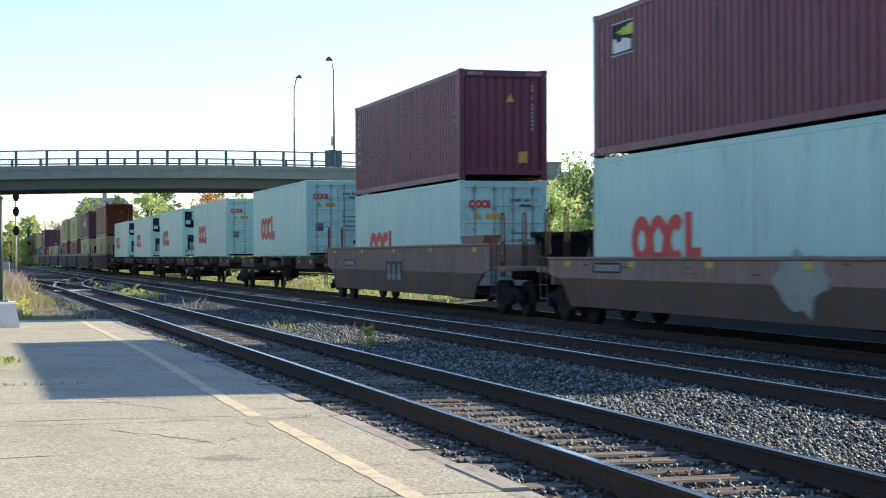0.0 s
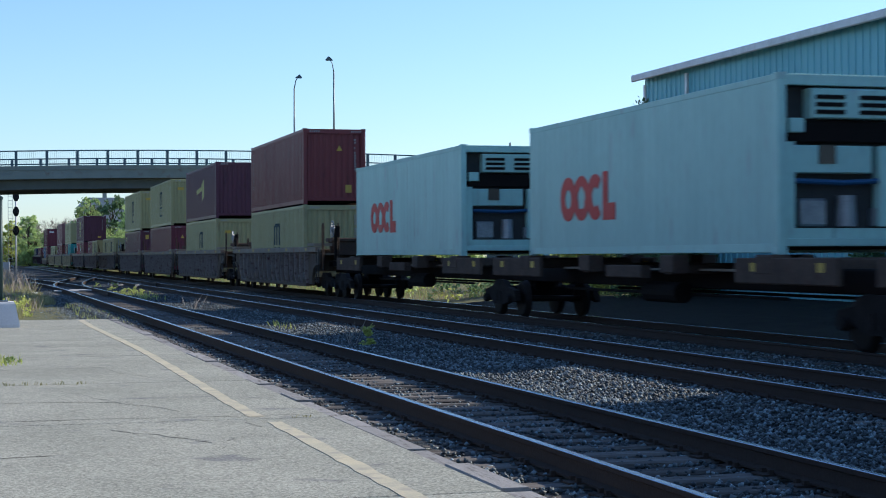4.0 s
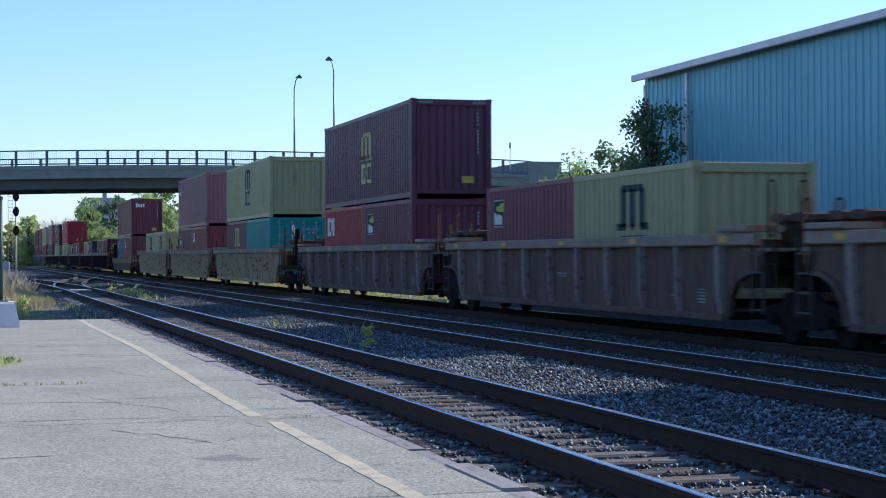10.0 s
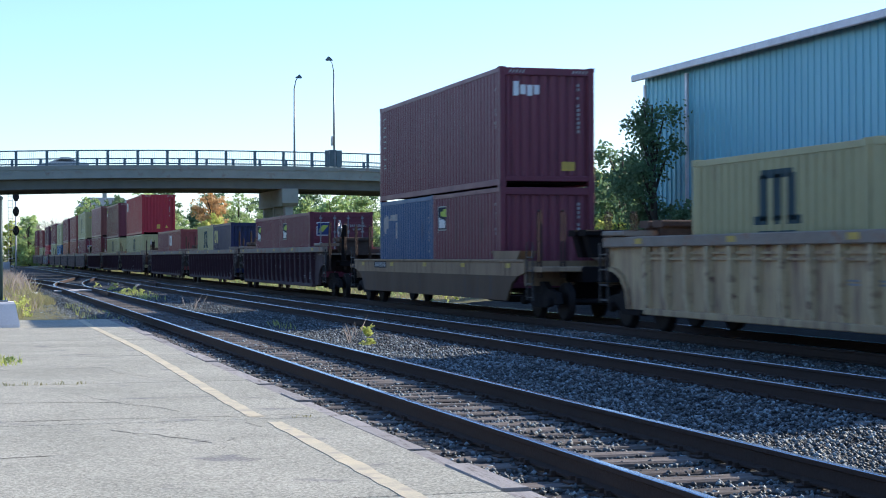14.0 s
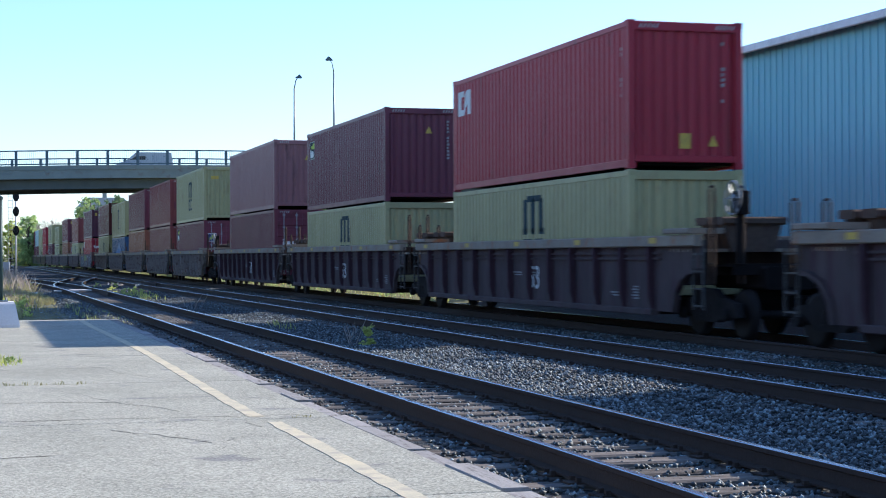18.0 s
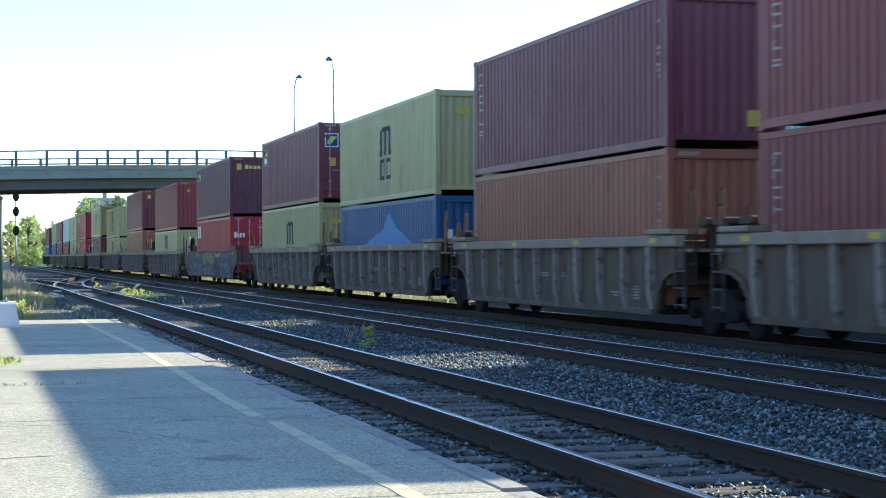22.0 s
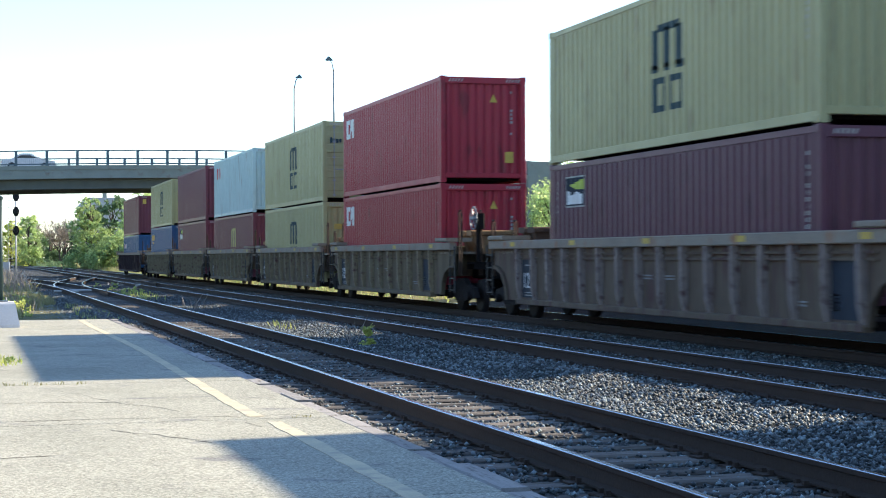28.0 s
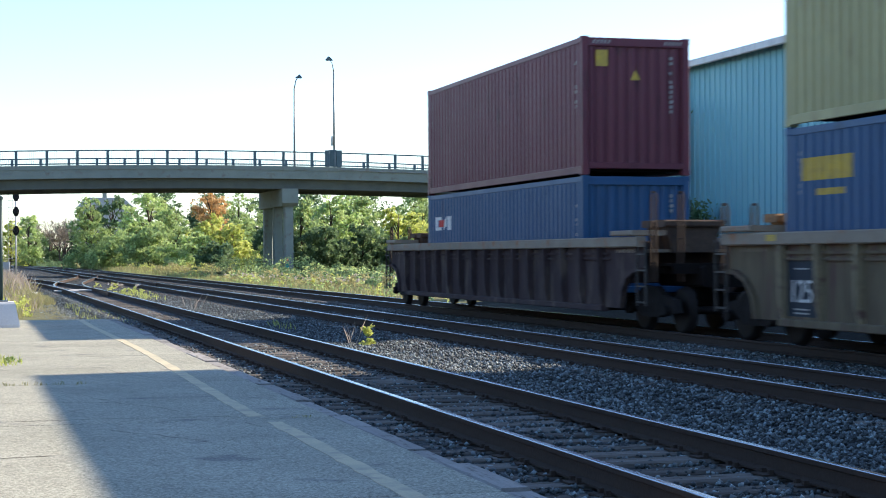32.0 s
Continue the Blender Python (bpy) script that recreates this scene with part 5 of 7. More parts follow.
def cooler_end(t, H):
    """The cooling machinery set in the end of an insulated container."""
    a = -W2 + 0.16
    part("machinery_recess", cached("recess", "machinery_recess", M["recess_dark"], lambda: Shape().box(a, 0.3, 0.19, -a, 0.4, H - 0.2)), t, label="dark recess of the cooling unit")
    part("condenser_cover", cached("cover", "condenser_cover", M["white"], lambda: Shape().box(-0.62, 0.02, H - 0.72, 0.88, 0.3, H - 0.24, 0.02)), t, label="white condenser cover")
    for k in (-0.28, 0.5):
        for z in (0.0, 0.12, 0.24):
            part("vent", cached("vent", "vent", M["steel"], lambda: Shape().box(-0.26, 0.005, -0.035, 0.26, 0.03, 0.035)), t, pose(k, 0, H - 0.62 + z))
    part("fan_grille", cached("fgrille", "fan_grille", M["steel"], lambda: Shape().box(-0.98, 0.12, H - 1.1, 0.98, 0.3, H - 0.76, 0.02)), t, label="black fan grille")
    part("side_column", cached("scol", "side_column", M["white"], lambda: Shape().box(0.62, 0.03, 0.45, 0.98, 0.3, H - 1.15, 0.02)), t)
    part("middle_panel", cached("mpanel", "middle_panel", M["white"], lambda: Shape().box(-0.95, 0.1, 1.3, 0.5, 0.3, H - 1.15, 0.02)), t)
    part("control_box", cached("control", "control_box", M["white"], lambda: Shape().box(-0.98, 0.06, H - 0.95, -0.72, 0.3, H - 0.72, 0.015)), t)
    part("frame_panel", cached("fpanel", "frame_panel", M["white"], lambda: Shape().box(a, 0.05, 0.25, a + 0.16, 0.3, H - 1.1).box(-a - 0.16, 0.05, 0.25, -a, 0.3, H - 1.1).box(a, 0.05, 0.19, -a, 0.3, 0.42)), t, label="white frame panels")
    part("screen", cached("screen", "screen", M["glass"], lambda: Shape().box(-0.45, 0.08, 1.45, -0.15, 0.11, 1.75)), t, label="dark window of the controls")
    part("hose", cached("hose", "hose", M["blue"], lambda: Shape().tube([(-0.95, 0.12, 1.18), (0.0, 0.1, 1.15), (0.9, 0.12, 1.2)], [0.045, 0.045, 0.045], 8)), t, label="blue hose")
    part("compressor", cached("comp", "compressor", M["galv"], lambda: Shape().tube([(0.1, 0.22, 0.45), (0.1, 0.22, 0.95)], [0.17, 0.15], 10)), t)
    part("motor", cached("comp2", "motor", M["galv"], lambda: Shape().box(-0.75, 0.15, 0.45, -0.3, 0.3, 0.9, 0.04)), t)
    part("control_case", cached("comp3", "control_case", M["galv"], lambda: Shape().box(0.55, 0.15, 0.45, 0.9, 0.3, 0.75, 0.03)), t)


# marks painted on the containers: plain shapes in their colours
def flat_side(name, colour, pieces, label):
    """pieces: (y0, z0, y1, z1) boxes, y measured from the near end, a few mm proud of the wall."""
    def put(t, L, H):
        s = Shape()
        for y0, z0, y1, z1 in pieces(L, H):
            coat_side(s, [(y0, z0), (y1, z0), (y1, z1), (y0, z1)])
        part(name, s.mesh(name, M[colour]), t, label=label)
    return put


def flat_end(name, colour, pieces, label):
    def put(t, L, H):
        s = Shape()
        for x0, z0, x1, z1 in pieces(L, H):
            coat_end(s, [(x0, z0), (x1, z0), (x1, z1), (x0, z1)])
        part(name, s.mesh(name, M[colour]), t, label=label)
    return put


def arch_bars(colour="logo_dark", centre=0.472, width=1.38):
    """Three tall bars joined on top, over two short curls."""
    def pieces(L, H):
        c, w = L * centre, width
        z0, z1 = 1.46, 2.2
        out = [(c + w * k - 0.14, z0, c + w * k + 0.14, z1) for k in (-0.38, 0.0, 0.38)] + [(c - w * 0.38, z1 - 0.06, c + w * 0.38, z1 + 0.08)]
        out += [(c - w * 0.56, z0 - 0.06, c - w * 0.28, z0 + 0.08), (c - 0.12, z0 - 0.06, c + 0.12, z0 + 0.08), (c + w * 0.28, z0 - 0.06, c + w * 0.56, z0 + 0.08)]
        for k in (-0.27, 0.27):
            m = c + w * k
            out += [(m - 0.30, z0 - 0.28, m + 0.30, z0 - 0.16), (m - 0.30, z0 - 0.80, m + 0.30, z0 - 0.68), (m - 0.30, z0 - 0.68, m - 0.16, z0 - 0.28), (m + 0.16, z0 - 0.68, m + 0.30, z0 - 0.28)]
        return out
    return flat_side("painted_logo", colour, pieces, "tall painted bars of a shipping line's logo")


def rings_logo(t, L, H):
    """Red rings and a bar, low on the side towards the far end."""
    s = Shape()
    h, z, n = 0.92, 0.73, 30
    y = L - 2.1
    for i in range(3):
        c = y - 0.44 - i * 0.8
        for k in range(n):
            a, b = 2 * math.pi * k / n, 2 * math.pi * (k + 1) / n
            if i == 2 and math.cos((a + b) / 2) < -0.72:
                continue
            hole = [0.20 + (0.05 * abs(math.cos(2.5 * (u - 1.5708))) if i == 1 else 0.0) for u in (b, a)]
            q = [(c + r * math.cos(u), z + h / 2 + r * math.sin(u) * h / 0.9) for u, r in ((a, 0.46), (b, 0.46), (b, hole[0]), (a, hole[1]))]
            s.prism(q, "x", -W2 - 0.003 - 0.0006 * i, -W2 + 0.02)
    c = y - 0.44 - 3 * 0.8
    s.box(-W2 - 0.005, c + 0.10, z - 0.02, -W2 + 0.02, c + 0.36, z + h + 0.04)
    s.box(-W2 - 0.005, c - 0.30, z - 0.02, -W2 + 0.02, c + 0.10, z + 0.32)
    part("painted_logo", s.mesh("painted_logo", M["logo_red"]), t, label="red rings of a shipping line's logo")


def small_rings_end(t, L, H):
    s = Shape()
    for i in range(3):
        c, n, z = -0.86 + i * 0.17, 12, H - 0.62
        for k in range(n):
            a, b = 2 * math.pi * k / n, 2 * math.pi * (k + 1) / n
            s.prism([(c + r * math.cos(u), z + 1.1 * r * math.sin(u)) for u, r in ((a, 0.095), (b, 0.095), (b, 0.045), (a, 0.045))], "y", 0.015, 0.045)
    s.box(-0.86 + 0.43, 0.015, H - 0.73, -0.86 + 0.48, 0.045, H - 0.52)
    part("painted_logo", s.mesh("painted_logo", M["logo_red"]), t, label="small red rings on the door")


def number_bars(t, L, H):
    """Owner's number as upright bars of white marks, and yellow warning labels."""
    rnd = random.Random(int(L * 100 + H * 10) + len(t.children))
    s = Shape()
    for k in range(11):
        z = H - 0.42 - k * 0.105 - (0.08 if k > 3 else 0)
        w = rnd.uniform(0.045, 0.075)
        if rnd.random() < 0.9:
            coat_side(s, [(0.44, z - 0.034), (0.44 + w, z - 0.034), (0.44 + w, z + 0.034), (0.44, z + 0.034)])
        if rnd.random() < 0.9:
            coat_end(s, [(W2 - 0.44, z - 0.034), (W2 - 0.44 + w, z - 0.034), (W2 - 0.44 + w, z + 0.034), (W2 - 0.44, z + 0.034)])
        if k < 6 and rnd.random() < 0.8:
            coat_side(s, [(L - 0.50, z - 0.034), (L - 0.44, z - 0.034), (L - 0.44, z + 0.034), (L - 0.50, z + 0.034)])
    tagged(part("number_marking", s.mesh("number_marking", M["logo_white_dull"]), t), "white number marks as plain bars", kind="stuff")


def yellow_tag(x, z, w=0.24, h=0.3):
    return flat_end("warning_label", "yellow", lambda L, H: [(x - w / 2, z - h / 2, x + w / 2, z + h / 2)], "yellow warning label")


def triangle_tag(x, z):
    def put(t, L, H):
        s = coat_end(Shape(), [(x - 0.11, z - 0.1), (x + 0.11, z - 0.1), (x, z + 0.12)])
        part("warning_triangle", s.mesh("warning_triangle", M["yellow"]), t, label="yellow warning triangle")
    return put


def column_letters(t, L, H):
    """A column of tall white letter blocks near the far end of the side."""
    s = Shape()
    rnd = random.Random(int(H * 100) + len(t.children))
    for k in range(6):
        z, y = H - 0.45 - k * 0.27, L - 0.70
        strokes = [(0.0, -0.1, 0.045, 0.1)] + rnd.sample([(0.045, 0.06, 0.19, 0.1), (0.045, -0.1, 0.19, -0.06), (0.045, -0.02, 0.17, 0.02), (0.15, -0.06, 0.19, 0.06)], 2)
        for y0, z0, y1, z1 in strokes:
            coat_side(s, [(y + y0, z + z0), (y + y1, z + z0), (y + y1, z + z1), (y + y0, z + z1)])
    part("owner_lettering", s.mesh("owner_lettering", M["logo_white_dull"]), t, label="white owner's lettering as plain strokes")


def square_logo(colour="logo_white", second=None, w=1.1, h=0.63, off=0.42, drop=0.33):
    """A badge near the far end of the side, high up: an upright stroke and an open ring."""
    def put(t, L, H):
        y1, z1 = L - off, H - drop
        flat_side("painted_logo", colour, lambda L, H: [(y1 - w, z1 - h, y1 - 0.8 * w, z1), (y1 - 0.42 * w, z1 - h * 0.24, y1, z1), (y1 - 0.18 * w, z1 - h, y1, z1 - h * 0.24), (y1 - 0.42 * w, z1 - h, y1 - 0.18 * w, z1 - h * 0.76)], "painted leasing badge")(t, L, H)
        part("badge_wedge", coat_side(Shape(), [(y1 - 0.47 * w, z1 - h), (y1 - 0.58 * w, z1 - h), (y1 - 0.80 * w, z1), (y1 - 0.66 * w, z1)]).mesh("badge_wedge", M[colour]), t)
        if second:
            flat_side("badge_field", second, lambda L, H: [(y1 - w * 0.6, z1 - h * 0.75, y1 - 0.25 * w, z1 - h * 0.25)], "coloured field of the badge")(t, L, H)
    return put


def blot_logo(t, L, H):
    """A ragged white blot, a broken bar and an upright stroke."""
    for poly in ([(L - 0.35, H - 0.75), (L - 0.6, H - 1.0), (L - 0.85, H - 0.85), (L - 1.05, H - 0.6), (L - 0.8, H - 0.42), (L - 0.55, H - 0.5)], [(L - 1.1, H - 0.6), (L - 2.05, H - 0.62), (L - 2.1, H - 0.42), (L - 1.2, H - 0.44)], [(L - 1.95, H - 1.15), (L - 2.12, H - 1.15), (L - 2.12, H - 0.66), (L - 1.95, H - 0.66)]):
        part("painted_logo", coat_side(Shape(), poly).mesh("painted_logo", M["logo_white_dull"]), t, label="worn white painted mark")


def picture_badge(w=1.0, h=0.75, off=0.6, drop=0.3):
    """A framed dark square near the far end of the side, with a pale and a yellow-green field."""
    def put(t, L, H):
        y1, z1 = L - off, H - drop
        frame_s, field = Shape(), Shape()
        for a, b, c, d in ((0, 0, 1, 0.05), (0, 0.95, 1, 1), (0, 0.05, 0.04, 0.95), (0.96, 0.05, 1, 0.95)):
            coat_side(frame_s, [(y1 - w * c, z1 - h * d), (y1 - w * a, z1 - h * d), (y1 - w * a, z1 - h * b), (y1 - w * c, z1 - h * b)])
        part("badge_frame", frame_s.mesh("badge_frame", M["logo_white_dull"]), t)
        coat_side(field, [(y1 - w * 0.96, z1 - h * 0.95), (y1 - w * 0.04, z1 - h * 0.95), (y1 - w * 0.04, z1 - h * 0.05), (y1 - w * 0.96, z1 - h * 0.05)])
        part("badge_field", field.mesh("badge_field", M["navy_panel"]), t, label="dark field of the badge")
        for name, mat, poly in (("badge_mark", "logo_white", [(0.85, 0.9), (0.1, 0.9), (0.1, 0.45), (0.3, 0.62), (0.55, 0.5), (0.85, 0.6)]), ("badge_stripe", "spray_bright", [(0.93, 0.45), (0.45, 0.42), (0.25, 0.28), (0.93, 0.1)])):
            s = coat(Shape(), [(y1 - w * a, z1 - h * b) for a, b in poly], WALL["side"], lambda y, d, z: (-W2 + 0.012 + d - 0.007, y, z))
            part(name, s.mesh(name, M[mat]), t, label="white painted mark" if mat == "logo_white" else "yellow-green painted stripe")
    return put


def end_badge(x0, z0, size=0.5):
    """A framed blue square with a yellow-green stroke, on a door."""
    def put(t, L, H):
        for name, mat, poly, y in (("badge_frame", "logo_white", [(0, 0), (1, 0), (1, 1), (0, 1)], 0.024), ("badge_field", "navy_blue", [(0.06, 0.06), (0.94, 0.06), (0.94, 0.94), (0.06, 0.94)], 0.021), ("badge_stripe", "spray_bright", [(0.15, 0.2), (0.45, 0.25), (0.9, 0.75), (0.5, 0.8), (0.2, 0.5)], 0.018)):
            part(name, Shape().prism([(x0 + size * a, z0 + size * b) for a, b in poly], "y", y, 0.04).mesh(name, M[mat]), t)
    return put


M["spray_bright"] = material("yellow_green_badge_paint", (0.50, 0.58, 0.10), None, 3, 0.6)
M["navy_blue"] = material("dark_blue_badge_paint", (0.03, 0.05, 0.16), None, 3, 0.6)


def end_word(colour, x0, x1, z, h):
    """A word on the end as a row of strokes."""
    def put(t, L, H):
        s = Shape()
        n = 4
        for i in range(n):
            a = x0 + (x1 - x0) * i / n
            b = a + (x1 - x0) / n * 0.78
            z0, z1 = z + 0.1 * h * (i % 2), z + h * (0.75 if i else 1.0)
            coat_end(s, [(a, z0), (b, z0), (b, z1), (a, z1)])
        part("painted_name", s.mesh("painted_name", M[colour]), t, label="painted name as plain strokes")
    return put


def wing_logo(t, L, H):
    s = Shape()
    for pts in ([(L * 0.62, 1.45), (L * 0.42, 1.62), (L * 0.42, 1.85), (L * 0.62, 1.7)], [(L * 0.44, 1.05), (L * 0.38, 1.25), (L * 0.38, 2.2), (L * 0.46, 1.95)]):
        coat_side(s, pts)
    part("painted_logo", s.mesh("painted_logo", M["yellow_pale"]), t, label="pale yellow winged logo")


M["yellow_pale"] = material("pale_yellow_paint", (0.62, 0.55, 0.22), None, 3, 0.6)


def map_patch(t, L, H):
    s = coat_side(Shape(), [(L * 0.72, 0.95), (L * 0.3, 0.95), (L * 0.22, 1.3), (L * 0.36, 1.75), (L * 0.44, 2.25), (L * 0.5, 1.75), (L * 0.72, 1.25)])
    coat_side(s, [(L - 2.2, 0.7), (L - 0.5, 0.7), (L - 0.5, 1.25), (L - 2.2, 1.25)])
    part("painted_patch", s.mesh("painted_patch", M["logo_blue"]), t, label="pale blue painted-over patch")


# ---- well cars ----
def bogie_parts(car, y):
    """A truck with two axles under the car at y."""
    b = part("truck", cached("bolster", "truck", M["steel"], lambda: Shape().box(-0.95, -0.2, 0.45, 0.95, 0.2, 0.72, 0.04).box(-0.25, -0.35, 0.6, 0.25, 0.35, 0.85, 0.05)), car, pose(0, y, 0), "grimy cast steel truck")
    frame_ring = [(-1.25, 0.38), (-1.15, 0.62), (-0.6, 0.70), (-0.3, 0.86), (0.3, 0.86), (0.6, 0.70), (1.15, 0.62), (1.25, 0.38), (1.0, 0.36), (0.8, 0.48), (0.45, 0.28), (-0.45, 0.28), (-0.8, 0.48), (-1.0, 0.36)]
    for sx in (-1, 1):
        part("side_frame", cached("sframe", "side_frame", M["truck_steel"], lambda: Shape().prism(frame_ring, "x", -0.07, 0.07)), b, pose(sx * 1.0, 0, 0))
        part("spring_nest", cached("spring", "spring_nest", M["wheel"], lambda: Shape().tube([(0, -0.13, 0.36), (0, -0.13, 0.6)], [0.07, 0.07]).tube([(0, 0.13, 0.36), (0, 0.13, 0.6)], [0.07, 0.07])), b, pose(sx * 1.03, 0, 0))
    for yy in (-0.9, 0.9):
        part("axle", cached("axle", "axle", M["wheel"], lambda: Shape().tube([(-1.1, 0, 0.42), (1.1, 0, 0.42)], [0.075, 0.075], 8), True), b, pose(0, yy, 0))
        for sx in (-1, 1):
            part("wheel", cached("wheelm", "wheel", M["wheel"], wheel_shape, True), b, pose(sx * 0.745, yy, 0.42, 0, 0, 0 if sx > 0 else 180))
            part("bearing_cap", cached("bcap", "bearing_cap", M["truck_steel"], lambda: Shape().tube([(0.0, 0, 0), (0.12, 0, 0)], [0.11, 0.10], 10)), b, pose(sx * 1.05, yy, 0.42, 0, 0, 0 if sx > 0 else 180))


def wheel_shape():
    return Shape().tube([(-0.075, 0, 0), (-0.07, 0, 0), (-0.045, 0, 0), (-0.04, 0, 0), (0.06, 0, 0), (0.065, 0, 0)], [0.40, 0.445, 0.445, 0.42, 0.415, 0.36], 22)


def ribbed_well(name, s0, half, front, rear, mat, chord, ribs, front_truck, rear_truck, label, wide=False, stripes="yellow", number=None):
    """A well car platform; container centre at y = 6.096 from its origin. half: half of the well; front, rear: how far the pivots lie from the centre."""
    car = thing("well_car", pose(CENTRE_X, s0, 0), label, "rail car", "cars of the train")
    c = FEET40 / 2
    m, ch = M[mat], M[chord]
    y0, y1 = c - half, c + half
    ef = front - 0.88 if not front_truck else half + 1.4
    er = rear - 0.88 if rear_truck == "joint" else half + 1.4
    for sx in (-1, 1):
        part("side_sheet", cached(("sheet", half, round(ef, 2), round(er, 2)), "side_sheet", m, lambda: Shape().prism([(c - ef, 1.62), (c + er, 1.62), (c + er, 1.14), (c + er - 0.35, 1.12), (c + er - 0.7, 1.0), (c + er - 0.95, 0.75), (c + er - 1.05, 0.42), (c - ef + 1.05, 0.42), (c - ef + 0.95, 0.75), (c - ef + 0.7, 1.0), (c - ef + 0.35, 1.12), (c - ef, 1.14)], "x", -0.02, 0.02)), car, pose(sx * 1.33, 0, 0))
        part("top_chord", cached(("chord", half, round(ef, 2), round(er, 2)), "top_chord", ch, lambda: Shape().box(-0.09, c - ef - 0.02, 1.60, 0.09, c + er + 0.02, 1.80, 0.02)), car, pose(sx * 1.40, 0, 0), "dusty top chord")
        for e, sg in ((c - ef, -1), (c + er, 1)):
            part("arch_flange", cached(("arch", sg), "arch_flange", m, lambda: Shape().prism([(0, 1.14), (-sg * 0.35, 1.12), (-sg * 0.7, 1.0), (-sg * 0.95, 0.75), (-sg * 1.05, 0.42), (-sg * 1.13, 0.42), (-sg * 1.03, 0.79), (-sg * 0.75, 1.07), (-sg * 0.37, 1.2), (0, 1.22)], "x", -0.05, 0.05)), car, pose(sx * 1.38, e, 0))
        part("bottom_sill", cached(("bsill", half), "bottom_sill", m, lambda: Shape().box(-0.08, c - half + 0.55, 0.34, 0.08, c + half - 0.55, 0.46, 0.015)), car, pose(sx * 1.38, 0, 0))
        for i in range(ribs + 1):
            y = y0 + 0.65 + (2 * half - 1.3) * i / ribs
            zb = 0.44
            w = 0.08 if (wide and i % 3 == 0) else 0.045
            part("rib", cached(("rib", zb, w), "rib", M.get(mat + "_rib", m), lambda: Shape().prism([(0.0, zb), (0.0, 1.6), (-0.15, 1.6), (-0.13, 0.5 * zb + 0.5), (-0.06, zb)], "y", -w, w)), car, pose(sx * 1.35, y, 0, 0, 0, 0 if sx < 0 else 180))
        if not wide:
            for z in (1.38, 1.48):
                part("stringer", cached(("stringer", half), "stringer", m, lambda: Shape().box(-0.03, c - half + 0.3, -0.02, 0.03, c + half - 0.3, 0.02)), car, pose(sx * 1.37, 0, z))
        if sx < 0 and mat != "tail_car":
            for k, (y, z, w, h) in enumerate(((y0 + 1.55, 0.62, 0.16, 0.3), (y0 + 2.6, 0.66, 0.2, 0.12), (c + 0.35, 1.0, 0.3, 0.12), (c - 0.65, 1.0, 0.3, 0.12))):
                tagged(part("stencil", cached(("stencil", k, half, wide), "stencil", M["stencil"], lambda: stencil(w, h)), car, pose(-1.352, y, z)), "faded stencilled data as plain bars", kind="stuff")
        if stripes and sx < 0:
            n = 5 if half > 7 else 4
            for i in range(n):
                y = y0 + 0.4 + (2 * half - 0.8) * i / (n - 1)
                part("reflector", cached(("refl", stripes), "reflector", M[stripes], lambda: Shape().box(-0.004, -0.16, 1.66, 0.004, 0.16, 1.76)), car, pose(sx * 1.493, y, 0))
    for y, half_y, top in ((c - half + 1.38, 0.83, 0.50), (c + half - 1.38, 0.83, 0.50), (c, 1.0, 0.50), (c - 5.9, 0.3, 0.53), (c + 5.9, 0.3, 0.53)):
        part("floor_plate", cached(("wfloor", half_y, top), "floor_plate", M["steel"], lambda: Shape().box(-1.3, -half_y, 0.36, 1.3, half_y, top, 0.01)), car, pose(0, y, 0))
    for sgn, reach, own, key in ((-1, front, front_truck, "f"), (1, rear, rear_truck, "r")):
        ye = c + sgn * half
        yend = c - ef if sgn < 0 else c + er
        yp = c + sgn * reach
        out = yp + sgn * (1.1 if own == "end" else 0.0)
        lo, hi = min(ye, out), max(ye, out)
        part("bulkhead", cached(("bulk", key), "bulkhead", m, lambda: Shape().box(-1.35, -0.06, 0.9, 1.35, 0.06, 1.72, 0.02)), car, pose(0, ye, 0))
        part("end_sill", Shape().box(-0.45, lo, 0.85, 0.45, hi, 1.25, 0.04).mesh("end_sill", M["steel"]), car)
        part("end_platform", Shape().box(-1.35, min(ye, ye + sgn * 1.0), 1.50, 1.35, max(ye, ye + sgn * 1.0), 1.56).mesh("end_platform", ch), car, label="steel grating platform")
        part("connector_box", cached("cbox", "connector_box", ch, lambda: Shape().box(-0.35, -0.55, 1.82, 0.35, 0.55, 1.92, 0.02)), car, pose(-1.2, yend - sgn * 0.65, 0), "tray for the stacking connectors")
        # posts of the handrail
        tall = 2.62 if sgn < 0 else 2.3
        for k in (0.0, 0.55):
            part("hand_hoop", cached(("hoop", tall), "hand_hoop", M["post_rust"], lambda: hoop(tall)), car, pose(-1.28 + k, yend + sgn * 0.3, 0), "rusty pipe hand hoop")
        part("stool", cached("stool", "stool", M["stool_tan"] if mat == "dun_car" else M["arm"], stool_shape), car, pose(-0.2, ye + sgn * 0.6, 0), "flared steel stool for stacking gear")
        part("walkway", cached("xwalk", "walkway", M["steel"], lambda: Shape().box(-0.95, -0.32, 1.24, 0.95, 0.32, 1.29).box(-0.95, -0.34, 1.10, 0.95, -0.30, 1.24).box(-0.95, 0.30, 1.10, 0.95, 0.34, 1.24)), car, pose(0, yend + sgn * 0.12, 0), "grimy cross-over walkway")
        ladder = Shape()
        for z in (0.55, 0.85, 1.15, 1.45):
            ladder.box(-0.02, -0.2, z, 0.02, 0.2, z + 0.03)
        ladder.box(-0.02, -0.22, 0.5, 0.02, -0.19, 1.7).box(-0.02, 0.19, 0.5, 0.02, 0.22, 1.7)
